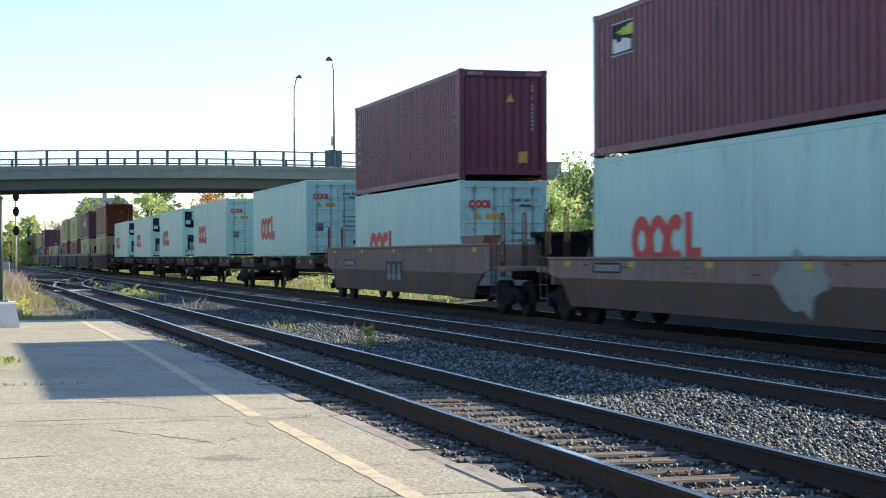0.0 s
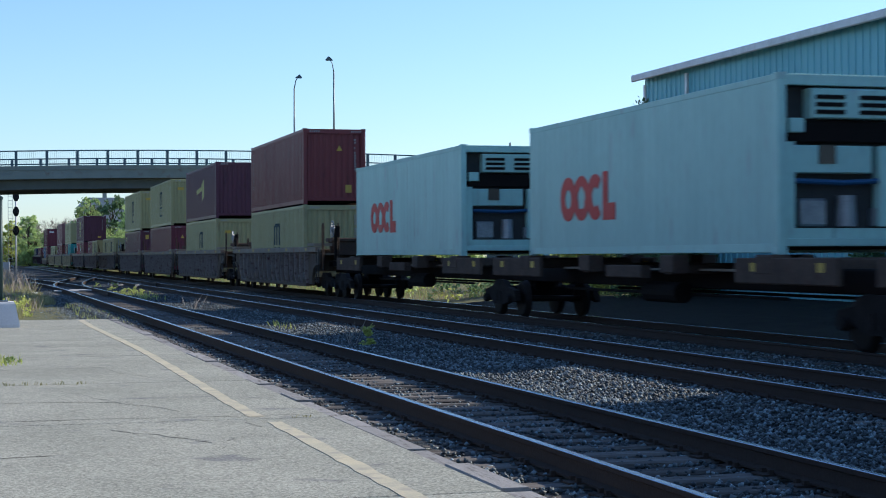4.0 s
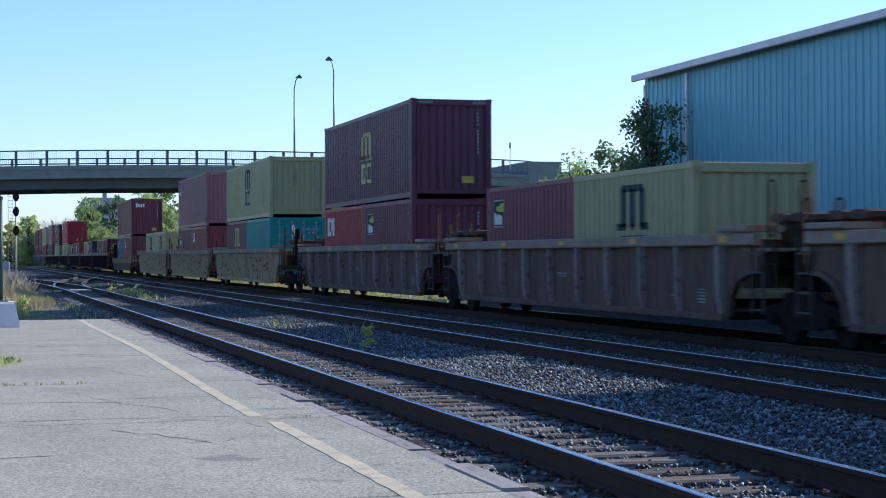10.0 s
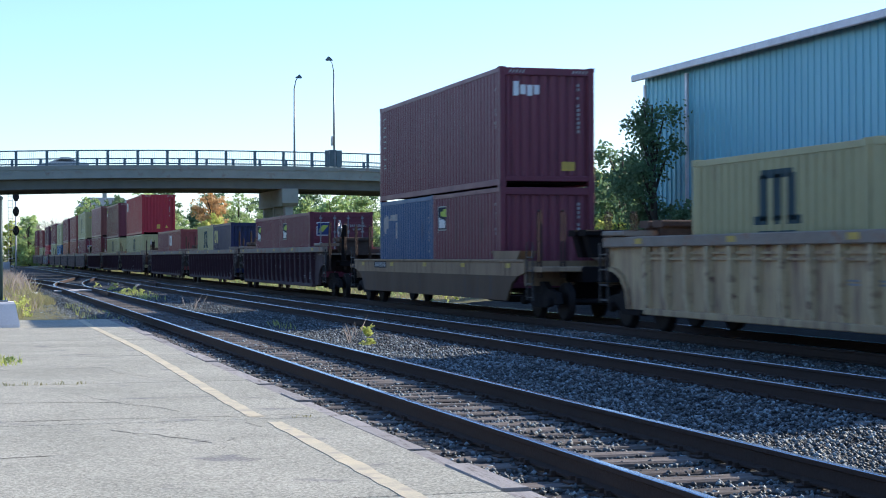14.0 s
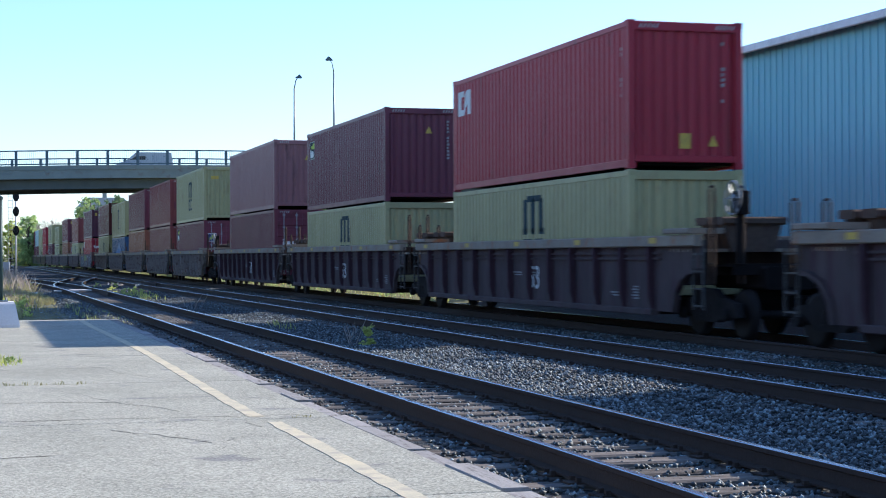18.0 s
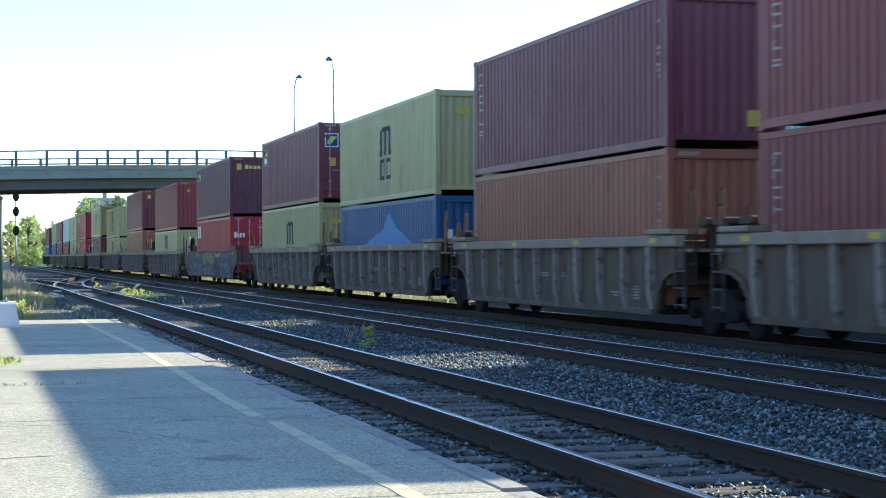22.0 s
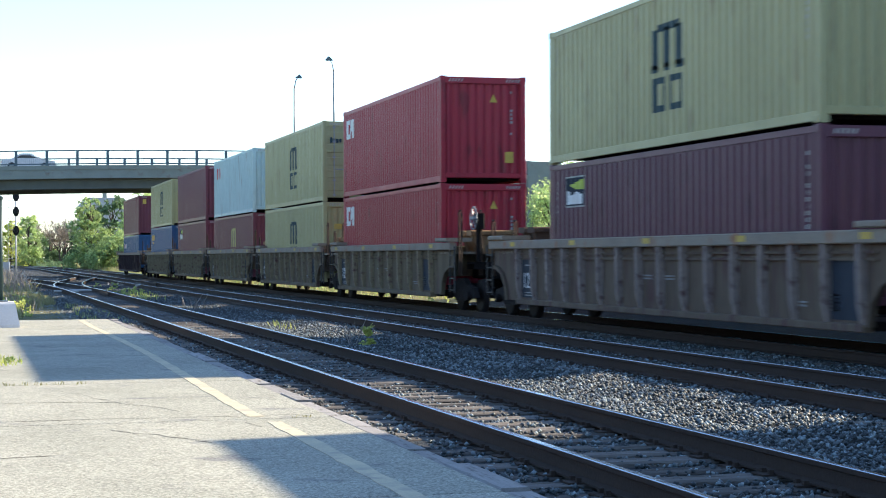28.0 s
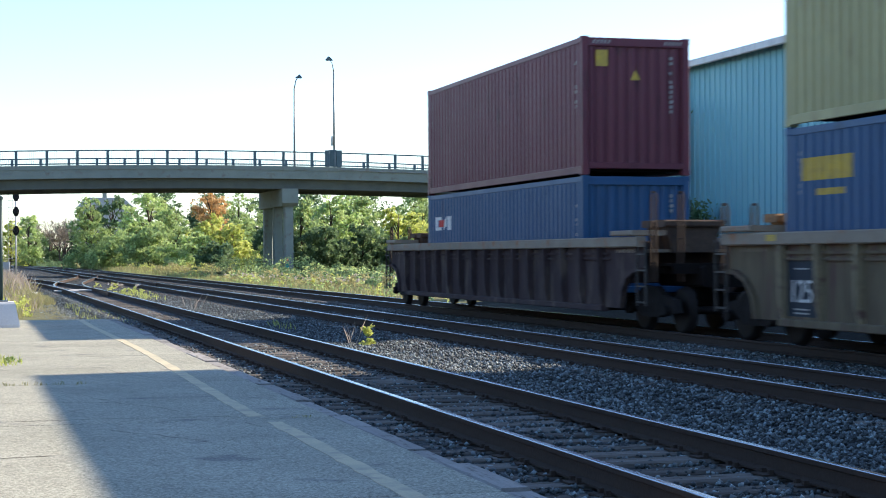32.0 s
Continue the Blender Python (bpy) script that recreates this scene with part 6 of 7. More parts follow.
        part("ladder", ladder.mesh("ladder", M["rung_steel"]), car, pose(-1.44, yend + sgn * 0.1, 0))
        if own:
            bogie_parts(car, yp)
        if own == "end" and sgn < 0 and mat != "tail_car":
            yw, zw = yend - 0.5, 2.42
            ring = [(-0.98, yw + 0.29 * math.cos(a * 0.4488), zw + 0.29 * math.sin(a * 0.4488)) for a in range(15)]
            wheel = part("brake_wheel", cached(("brakew", round(yend, 1)), "brake_wheel", M["galv"], lambda: Shape().tube(ring, [0.02] * 15, 6).tube([(-1.02, yw, zw), (-0.9, yw, zw)], [0.06, 0.06], 8)), car, label="worn bright hand brake wheel")
            part("brake_post", cached(("brakep", round(yend, 1)), "brake_post", M["steel"], lambda: Shape().box(-0.9, yw - 0.05, 1.3, -0.8, yw + 0.05, zw + 0.1, 0.01).box(-0.93, yw - 0.16, zw - 0.28, -0.72, yw + 0.16, zw + 0.12, 0.03)), car)
            for k in range(3):
                u = math.pi * k / 3
                part("spoke", cached(("brakes", round(yend, 1), k), "spoke", M["galv"], lambda: Shape().tube([(-0.98, yw - 0.28 * math.cos(u), zw - 0.28 * math.sin(u)), (-0.98, yw + 0.28 * math.cos(u), zw + 0.28 * math.sin(u))], [0.012, 0.012], 5)), wheel)
        if own == "end":
            part("coupler", cached("coupler", "coupler", M["steel"], lambda: Shape().box(-0.12, -0.45, 0.78, 0.12, 0.45, 1.0, 0.03).box(-0.17, -0.2, 0.72, 0.17, 0.2, 1.06, 0.03)), car, pose(0, out + sgn * 0.4, 0))
    if number == "125":
        part("number_panel", cached(("npanel",), "number_panel", M["navy_panel"], lambda: Shape().box(-0.004, -0.55, 0.5, 0.02, 0.55, 1.36)), car, pose(-1.352, y1 - 1.15, 0), "dark painted panel behind the number")
        part("number_panel", cached(("npanel",), "number_panel", M["navy_panel"], lambda: Shape()), car, pose(-1.352, y0 + 1.15, 0), "dark painted panel")
        bars = Shape()
        for z in (0.54, 0.60, 1.22):
            bars.box(-0.01, -0.22, z, 0.0, 0.22, z + 0.025)
        part("small_print", bars.mesh("small_print", M["logo_white_dull"]), car, pose(-1.352, y1 - 1.15, 0), "small print as plain bars")
    if number:
        part("number", text_mesh(number, 0.72 if number == "53" else 0.62), car, Matrix.Translation((-1.366, c - 0.9 if number == "53" else y1 - 1.15, 0.72)) @ Euler((radians(90), 0, radians(-90))).to_matrix().to_4x4(), "white painted number")
    MOVERS.append((car, s0))
    return car


def hoop(top):
    """A bent pipe: two uprights joined by a short top."""
    pts = [(0, -0.11, 0.95), (0, -0.11, top - 0.05), (0, -0.07, top), (0, 0.07, top), (0, 0.11, top - 0.05), (0, 0.11, 0.95)]
    return Shape().tube(pts, [0.024] * 6, 6).box(-0.012, -0.11, 1.28, 0.012, 0.11, 1.31).box(-0.012, -0.11, 1.75, 0.012, 0.11, 1.77)


def stool_shape():
    """Two flared legs under flat caps."""
    s = Shape()
    for y in (-0.34, 0.34):
        s.prism([(-0.42, 1.5), (0.42, 1.5), (0.55, 1.98), (-0.55, 1.98)], "y", y - 0.16, y + 0.16)
        s.box(-0.62, y - 0.24, 1.98, 0.62, y + 0.24, 2.12, 0.03)
    return s


M["stool_tan"] = material("rusty_tan_steel", (0.30, 0.17, 0.07), (0.18, 0.10, 0.05), 4, 0.75, 0, 0.2, 20, 1.0, (0.10, 0.05, 0.03), 0.3)
M["rung_steel"] = material("worn_rung_steel", (0.10, 0.095, 0.09), (0.04, 0.036, 0.034), 5, 0.6, 0.3)


def stencil(w, h):
    s = Shape()
    for i in range(max(2, int(h / 0.055))):
        s.box(-0.004, -w, i * 0.055, 0.01, w * (0.6 + 0.4 * (i % 2)), i * 0.055 + 0.03)
    return s


M["stencil"] = material("faded_stencil_paint", (0.34, 0.35, 0.33), (0.18, 0.17, 0.165), 5, 0.8)
M["tail_car"] = material("dark_maroon_grey_steel", (0.085, 0.06, 0.06), (0.05, 0.038, 0.04), 1.2, 0.8, 0.0, 0.25, 14.0, 1.0, (0.14, 0.11, 0.09), 0.35, (1, 1, 0.35), 0.1, spec=0.1)
M["mural"] = material("dark_blue_spray_paint", (0.045, 0.055, 0.075), (0.03, 0.036, 0.05), 1.4, 0.7, 0, 0.1, 12, 1.0)
M["faded_panel"] = material("faded_dark_panel_paint", (0.055, 0.06, 0.052), (0.12, 0.09, 0.07), 3, 0.8)
M["spray_lime"] = material("yellow_green_spray_paint", (0.20, 0.21, 0.06), (0.14, 0.15, 0.05), 3, 0.7)
M["splash_green"] = material("pale_green_spray_paint", (0.32, 0.36, 0.29), (0.24, 0.26, 0.21), 3, 0.7)
M["navy_panel"] = material("dark_panel_paint", (0.025, 0.035, 0.05), None, 4, 0.7)
M["logo_white_dull"] = material("faded_white_paint", (0.42, 0.42, 0.39), (0.28, 0.27, 0.25), 5, 0.8)


def text_mesh(word, size):
    cu = bpy.data.curves.new("number", "FONT")
    cu.body, cu.size, cu.align_x, cu.extrude = word, size * (0.8 if len(word) > 2 else 1), "CENTER", 0.004
    ob = bpy.data.objects.new("number", cu)
    me = bpy.data.meshes.new_from_object(ob)
    bpy.data.objects.remove(ob)
    me.materials.append(M["logo_white"])
    return me


def smooth_well(s0, mat, half, label, graffiti=False, splash=False, top=1.76):
    """A well car with plain plate sides cut away at the ends over the trucks."""
    car = thing("well_car", pose(CENTRE_X, s0, 0), label, "rail car", "cars of the train")
    c = FEET40 / 2
    seam = 0.98 if top < 1.6 else 1.02
    upper = [(c - half, top - 0.06), (c + half, top - 0.06), (c + half, seam + 0.08), (c + half - 0.5, seam), (c - half + 0.5, seam), (c - half, seam + 0.08)]
    lower = [(c - half + 0.5, seam), (c + half - 0.5, seam), (c + half - 0.95, 0.8), (c + half - 1.35, 0.40), (c - half + 1.35, 0.40), (c - half + 0.95, 0.8)]
    for sx in (-1, 1):
        part("upper_plate", cached(("plate", half, top), "upper_plate", M[mat], lambda: Shape().prism(upper, "x", -0.03, 0.03)), car, pose(sx * 1.42, 0, 0), "smooth upper side plate")
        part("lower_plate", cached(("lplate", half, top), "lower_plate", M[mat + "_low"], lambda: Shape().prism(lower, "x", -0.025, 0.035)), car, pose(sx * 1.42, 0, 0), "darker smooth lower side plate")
        part("top_chord", cached(("chords", half, top), "top_chord", M[mat], lambda: Shape().box(-0.06, c - half, top - 0.07, 0.06, c + half, top, 0.02)), car, pose(sx * 1.42, 0, 0))
        part("connector_tray", cached("ctray", "connector_tray", M[mat], lambda: Shape().prism([(-1.1, 0.2), (1.1, 0.2), (0.85, 0.0), (-0.85, 0.0)], "x", -0.2, 0.2)), car, pose(sx * 1.25, c - half + 1.4, top), "trough for stacking connectors")
    for y, half_y, level in ((c - half + 2.35, 0.85, 0.50), (c + half - 2.35, 0.85, 0.50), (c - 5.9, 0.3, 0.53), (c + 5.9, 0.3, 0.53)):
        part("floor_plate", cached(("wfloor", half_y, level), "floor_plate", M["steel"], lambda: Shape().box(-1.3, -half_y, 0.36, 1.3, half_y, level, 0.01)), car, pose(0, y, 0))
    for i in range(5):
        part("reflector", cached("refl2", "reflector", M["yellow"], lambda: Shape().box(-0.004, -0.16, -0.20, 0.004, 0.16, -0.09)), car, pose(-1.456, c - half + 1.2 + i * (2 * half - 2.4) / 4, top))
    for sgn in (-1, 1):
        ye, yp = c + sgn * half, c + sgn * (half - 0.1)
        part("end_platform", cached("eplat2", "end_platform", M[mat], lambda: Shape().box(-1.38, -0.7, 1.08, 1.38, 0.7, 1.2, 0.02)), car, pose(0, ye + sgn * 0.3, 0))
        part("bulkhead", cached("bulk2", "bulkhead", M[mat], lambda: Shape().box(-1.4, -0.05, -0.6, 1.4, 0.05, -0.03)), car, pose(0, ye - sgn * 0.1, top))
        part("stool", cached("stool", "stool", M["steel"], stool_shape), car, pose(0.3, ye + sgn * 0.35, -0.1), "dark steel stool for stacking gear")
        for k in (0.0, 0.5):
            part("hand_hoop", cached(("hoop", 2.45), "hand_hoop", M["post_rust"], lambda: hoop(2.45)), car, pose(-1.28 + k, ye + sgn * (0.55 + 0.3 * k), 0), "rusty pipe hand hoop")
        ladder = Shape()
        for z in (0.5, 0.8, 1.1, 1.4):
            ladder.box(-0.015, -0.2, z, 0.015, 0.2, z + 0.025)
        ladder.box(-0.015, -0.215, 0.45, 0.015, -0.19, 1.75).box(-0.015, 0.19, 0.45, 0.015, 0.215, 1.75)
        part("ladder", ladder.mesh("ladder", M["rung_steel"]), car, pose(-1.44, ye + sgn * 0.35, 0))
        bogie_parts(car, yp)
        part("coupler", cached("coupler", "coupler", M["steel"], lambda: Shape()), car, pose(0, yp + sgn * 1.6, 0))
        part("end_sill", cached("esill2", "end_sill", M["steel"], lambda: Shape().box(-0.45, -1.2, 0.85, 0.45, 1.2, 1.2, 0.04)), car, pose(0, yp, 0))
    # painted panels on the side
    rnd = random.Random(int(s0 * 7))
    if graffiti:
        # swollen dark shapes with pale outlines, overlapping in two groups
        lines, y = Shape(), c - half + 2.0
        i = 0
        while y < c + half - 2.6:
            if abs(y - (c - half + 6.2)) < 0.9:
                y += 1.0
                continue
            wide_y = rnd.uniform(0.30, 0.48)
            bright = abs(y - (c - half + 9.6)) < 1.9
            z0, z1 = (rnd.uniform(1.0, 1.15), rnd.uniform(1.6, 1.7)) if bright else (rnd.uniform(0.44, 0.56), rnd.uniform(1.45, 1.72))
            lean = rnd.uniform(-0.25, 0.25)
            outline = []
            for k in range(20):
                u = 2 * math.pi * k / 20
                r = 1 + 0.12 * math.sin(3 * u + i)
                zz = math.sin(u)
                outline.append((y + wide_y * r * math.copysign(abs(math.cos(u)) ** 0.7, math.cos(u)) + lean * zz, (z0 + z1) / 2 + (z1 - z0) / 2 * zz))
            mural = Shape().prism(outline, "x", -1.4548 - 0.0003 * i, -1.44)
            part("spray_patch", mural.mesh("spray_patch", M["spray_lime"] if bright else M["mural"]), car, label="yellow-green spray-painted shape" if bright else "dark blue spray-painted swollen shape")
            middle = (y, (z0 + z1) / 2)
            for k in range(20):
                if bright or rnd.random() < 0.1:
                    continue
                p, q = outline[k], outline[(k + 1) % 20]
                f0 = 0.93 + 0.03 * rnd.random()
                lines.prism([p, q, (middle[0] + (q[0] - middle[0]) * f0, middle[1] + (q[1] - middle[1]) * f0), (middle[0] + (p[0] - middle[0]) * f0, middle[1] + (p[1] - middle[1]) * f0)], "x", -1.4552 - 0.0003 * i, -1.44)
            if bright:
                for k in range(3):
                    q = y + rnd.uniform(-0.4, 0.4)
                    lines.prism([(q, 0.5), (q + 0.02, 0.5), (q + 0.25, 0.98), (q + 0.22, 0.98)] if k < 2 else [(q + 0.3, 0.55), (q + 0.32, 0.55), (q + 0.12, 0.95), (q + 0.10, 0.95)], "x", -1.4552 - 0.0003 * i, -1.44)
            elif i % 2:
                for k in range(7):
                    u, v = math.pi * k / 7, math.pi * (k + 1) / 7
                    lines.prism([(y + r * 0.2 * math.cos(w), z0 + 0.35 + r * 0.24 * math.sin(w)) for w, r in ((u, 1.0), (v, 1.0), (v, 0.84), (u, 0.84))], "x", -1.4552 - 0.0003 * i, -1.44)
            y += wide_y * (1.75 if bright else rnd.uniform(0.95, 1.4))
            i += 1
        tagged(part("graffiti", lines.mesh("graffiti", M["logo_white_dull"]), car), "pale spray-painted outlines on the plate", kind="stuff")
        bars = Shape()
        for k in range(8):
            bars.box(-1.464, c - half + 5.5 + 0.2 * k, 1.42, -1.45, c - half + 5.63 + 0.2 * k, 1.60)
        part("number_marking", bars.mesh("number_marking", M["logo_white_dull"]), car, label="pale number as plain bars")
    else:
        part("number_panel", Shape().box(-1.456, c + half - 4.2, seam + 0.12, -1.44, c + half - 2.7, seam + 0.32).mesh("number_panel", M["black"]), car, label="black number panel")
        s = Shape()
        for i in range(9):
            s.box(-1.459, c + half - 4.1 + i * 0.15, seam + 0.155, -1.45, c + half - 4.0 + i * 0.15, seam + 0.285)
        part("number_marking", s.mesh("number_marking", M["logo_white_dull"]), car, label="pale number as plain bars")
        if not splash and mat != "ochre_car":
            part("name_panel", Shape().box(-1.4565, c - 1.0, 0.66, -1.44, c + 0.95, 1.3).mesh("name_panel", M["faded_panel"]), car, label="faded dark painted panel")
        if not splash and mat != "ochre_car":
            s = Shape()
            for i in range(3):
                y = c - 0.9 + i * 0.62
                s.box(-1.459, y + 0.06, 0.76, -1.45, y + 0.46, 0.92).box(-1.4592, y + 0.16, 0.92, -1.45, y + 0.36, 1.2)
            part("painted_name", s.mesh("painted_name", M["stencil"]), car, label="pale owner's name as plain strokes")
        if splash:
            for name, mat_s, off, k in (("paint_splash", "splash_green", 3.2, 1.0), ("paint_splash", "stencil", 2.35, 0.62)):
                ring = []
                for q in range(22):
                    u, r = 2 * math.pi * q / 22, rnd.uniform(0.75, 1.15)
                    ring.append((c - off - 0.55 * (off < 3) + 0.85 * k * r * math.cos(u), 1.08 + 0.46 * k * r * math.sin(u) - (0.16 * k if q in (15, 18) else 0)))
                part(name, Shape().prism(ring, "x", -1.4575 - 0.0008 * k, -1.44).mesh(name, M[mat_s]), car, label="ragged pale green splash of spray paint")
            streaks = Shape()
            for q in range(14):
                y, z, w = c - half + 1.6 + rnd.random() * (2 * half - 3.2), rnd.uniform(seam + 0.05, top - 0.12), rnd.uniform(0.1, 0.5)
                streaks.prism([(y, z), (y + w, z + rnd.uniform(-0.03, 0.03)), (y + w, z + 0.02), (y, z + 0.02)], "x", -1.4535, -1.44)
            part("scratches", streaks.mesh("scratches", M["rung_steel"]), car, label="dark scratches on the plate")
    MOVERS.append((car, s0))
    return car


# lower side plates get a darker tone than the upper ones
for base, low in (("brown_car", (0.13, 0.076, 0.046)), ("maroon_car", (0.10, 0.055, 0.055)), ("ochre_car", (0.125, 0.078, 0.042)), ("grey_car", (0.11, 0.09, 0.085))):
    M[base + "_low"] = material(base + "_darker_lower_plate", low, tuple(v * 0.7 for v in low), 0.9, 0.75, 0.0, 0.2, 12.0, 1.0, (0.08, 0.06, 0.05), 0.3, (1, 1, 0.3))


def spine_car(s0, pitch_front, pitch_rear, label):
    """A skeleton car: one central beam with cross arms."""
    car = thing("spine_car", pose(CENTRE_X, s0, 0), label, "rail car", "cars of the train")
    c = FEET40 / 2
    y0, y1 = c - pitch_front, c + pitch_rear
    part("spine", Shape().box(-0.38, y0, 0.82, 0.38, y1, 1.22, 0.03).mesh("spine", M["steel"]), car, label="grimy central beam")
    for y in (0.15, 4.0, 8.2, FEET40 - 0.15):
        wide = y in (0.15, FEET40 - 0.15)
        part("cross_arm", cached(("arm", wide), "cross_arm", M["arm"], lambda: Shape().box(-1.38, -0.18, 1.16, 1.38, 0.18, 1.40, 0.04) if wide else Shape().box(-1.38, -0.12, 1.1, 1.38, 0.12, 1.3, 0.03)), car, pose(0, y, 0), "weathered tan cross arm")
        for sx in (-1, 1):
            part("pedestal", cached(("ped", wide), "pedestal", M["arm"], lambda: Shape().box(-0.16, -0.3, 1.12, 0.16, 0.3, 1.45, 0.03)), car, pose(sx * 1.25, y, 0))
    for sx in (-1, 1):
        part("walkway", cached("walkway", "walkway", M["chord"], lambda: Shape().box(-0.12, 1.0, 1.16, 0.12, 11.0, 1.2)), car, pose(sx * 0.7, 0, 0))
        for y in (-2.2, 11.0):
            panel = part("end_panel", cached("spanel", "end_panel", M["arm"], lambda: Shape().box(-0.04, 0, 0.98, 0.04, 3.4, 1.4, 0.02)), car, pose(sx * 1.36, y, 0), "weathered tan side panel over the joint")
            for k in (0.5, 2.7):
                part("reflector", cached("srefl", "reflector", M["yellow"], lambda: Shape().box(-0.046, -0.11, 1.18, 0.046, 0.11, 1.32)), panel, pose(0, k, 0))
        part("brake_rod", cached("brod", "brake_rod", M["steel"], lambda: Shape().tube([(0, 0.8, 0.72), (0, 11.4, 0.72)], [0.03, 0.03], 6)), car, pose(sx * 0.62, 0, 0))
        part("side_box", cached("sbox", "side_box", M["arm"], lambda: Shape().box(-0.1, 5.2, 1.02, 0.1, 7.0, 1.26, 0.02)), car, pose(sx * 1.3, 0, 0), "tan side panel")
    part("brake_tank", cached("btank", "brake_tank", M["steel"], lambda: Shape().tube([(-0.8, 4.6, 0.75), (-0.8, 6.2, 0.75)], [0.2, 0.2], 12)), car)
    bogie_parts(car, y1)
    MOVERS.append((car, s0))
    return car


def load(s0, z, L, H, colour, at=0.0, **more):
    t = container(L, H, colour, **more)
    t.matrix_world = pose(CENTRE_X, s0 + at, z)
    MOVERS.append((t, s0 + at))
    return t


def pair20(s0, far, near, far_marks=(), near_marks=(), near_doors=False):
    """Two short containers end to end in the well."""
    load(s0, FLOOR_Z, FEET20, LOW, near, 0.0, marks=near_marks, doors=near_doors)
    load(s0, FLOOR_Z, FEET20, LOW, far, FEET40 - FEET20, marks=far_marks)


def stack(s0, lower, upper=None):
    """lower, upper: (height, colour, marks, doors, label) of the long containers."""
    z = FLOOR_Z
    for item in (lower, upper):
        if item:
            h, colour, marks, doors = item[:4]
            load(s0, z, FEET40, h, colour, marks=marks, doors=doors, side="smooth" if len(item) > 4 else "ribbed")
            z += h + 0.015


N, LET = number_bars, column_letters
MB = arch_bars()
YBAR = flat_side("painted_logo", "yellow", lambda L, H: [(L - 2.0, H - 0.85, L - 0.55, H - 0.5), (L - 1.8, H - 1.08, L - 0.9, H - 0.98)], "yellow painted bars of a leasing badge")
VENT = flat_end("notice_plate", "unit_grey", lambda L, H: [(-0.85, 0.95, -0.55, 1.25)], "dark square notice plate")
PALE = arch_bars("yellow_pale")
CAI = square_logo("logo_white")
BAG = picture_badge(1.15, 0.66, 1.0, 0.3)
BADGE = picture_badge(0.75, 0.66, 0.5, 0.33)
TAGS = (N, yellow_tag(-0.55, 2.2), triangle_tag(0.25, 2.1))
TAGS2 = (N, yellow_tag(0.55, 0.6), triangle_tag(0.2, 2.15))
NAME = end_word("yellow_pale", -0.45, 0.35, 2.3, 0.2)
TEX = end_word("logo_white", -0.85, -0.15, 1.25, 0.4)
TEXU = end_word("logo_white", -0.85, -0.15, 2.2, 0.35)


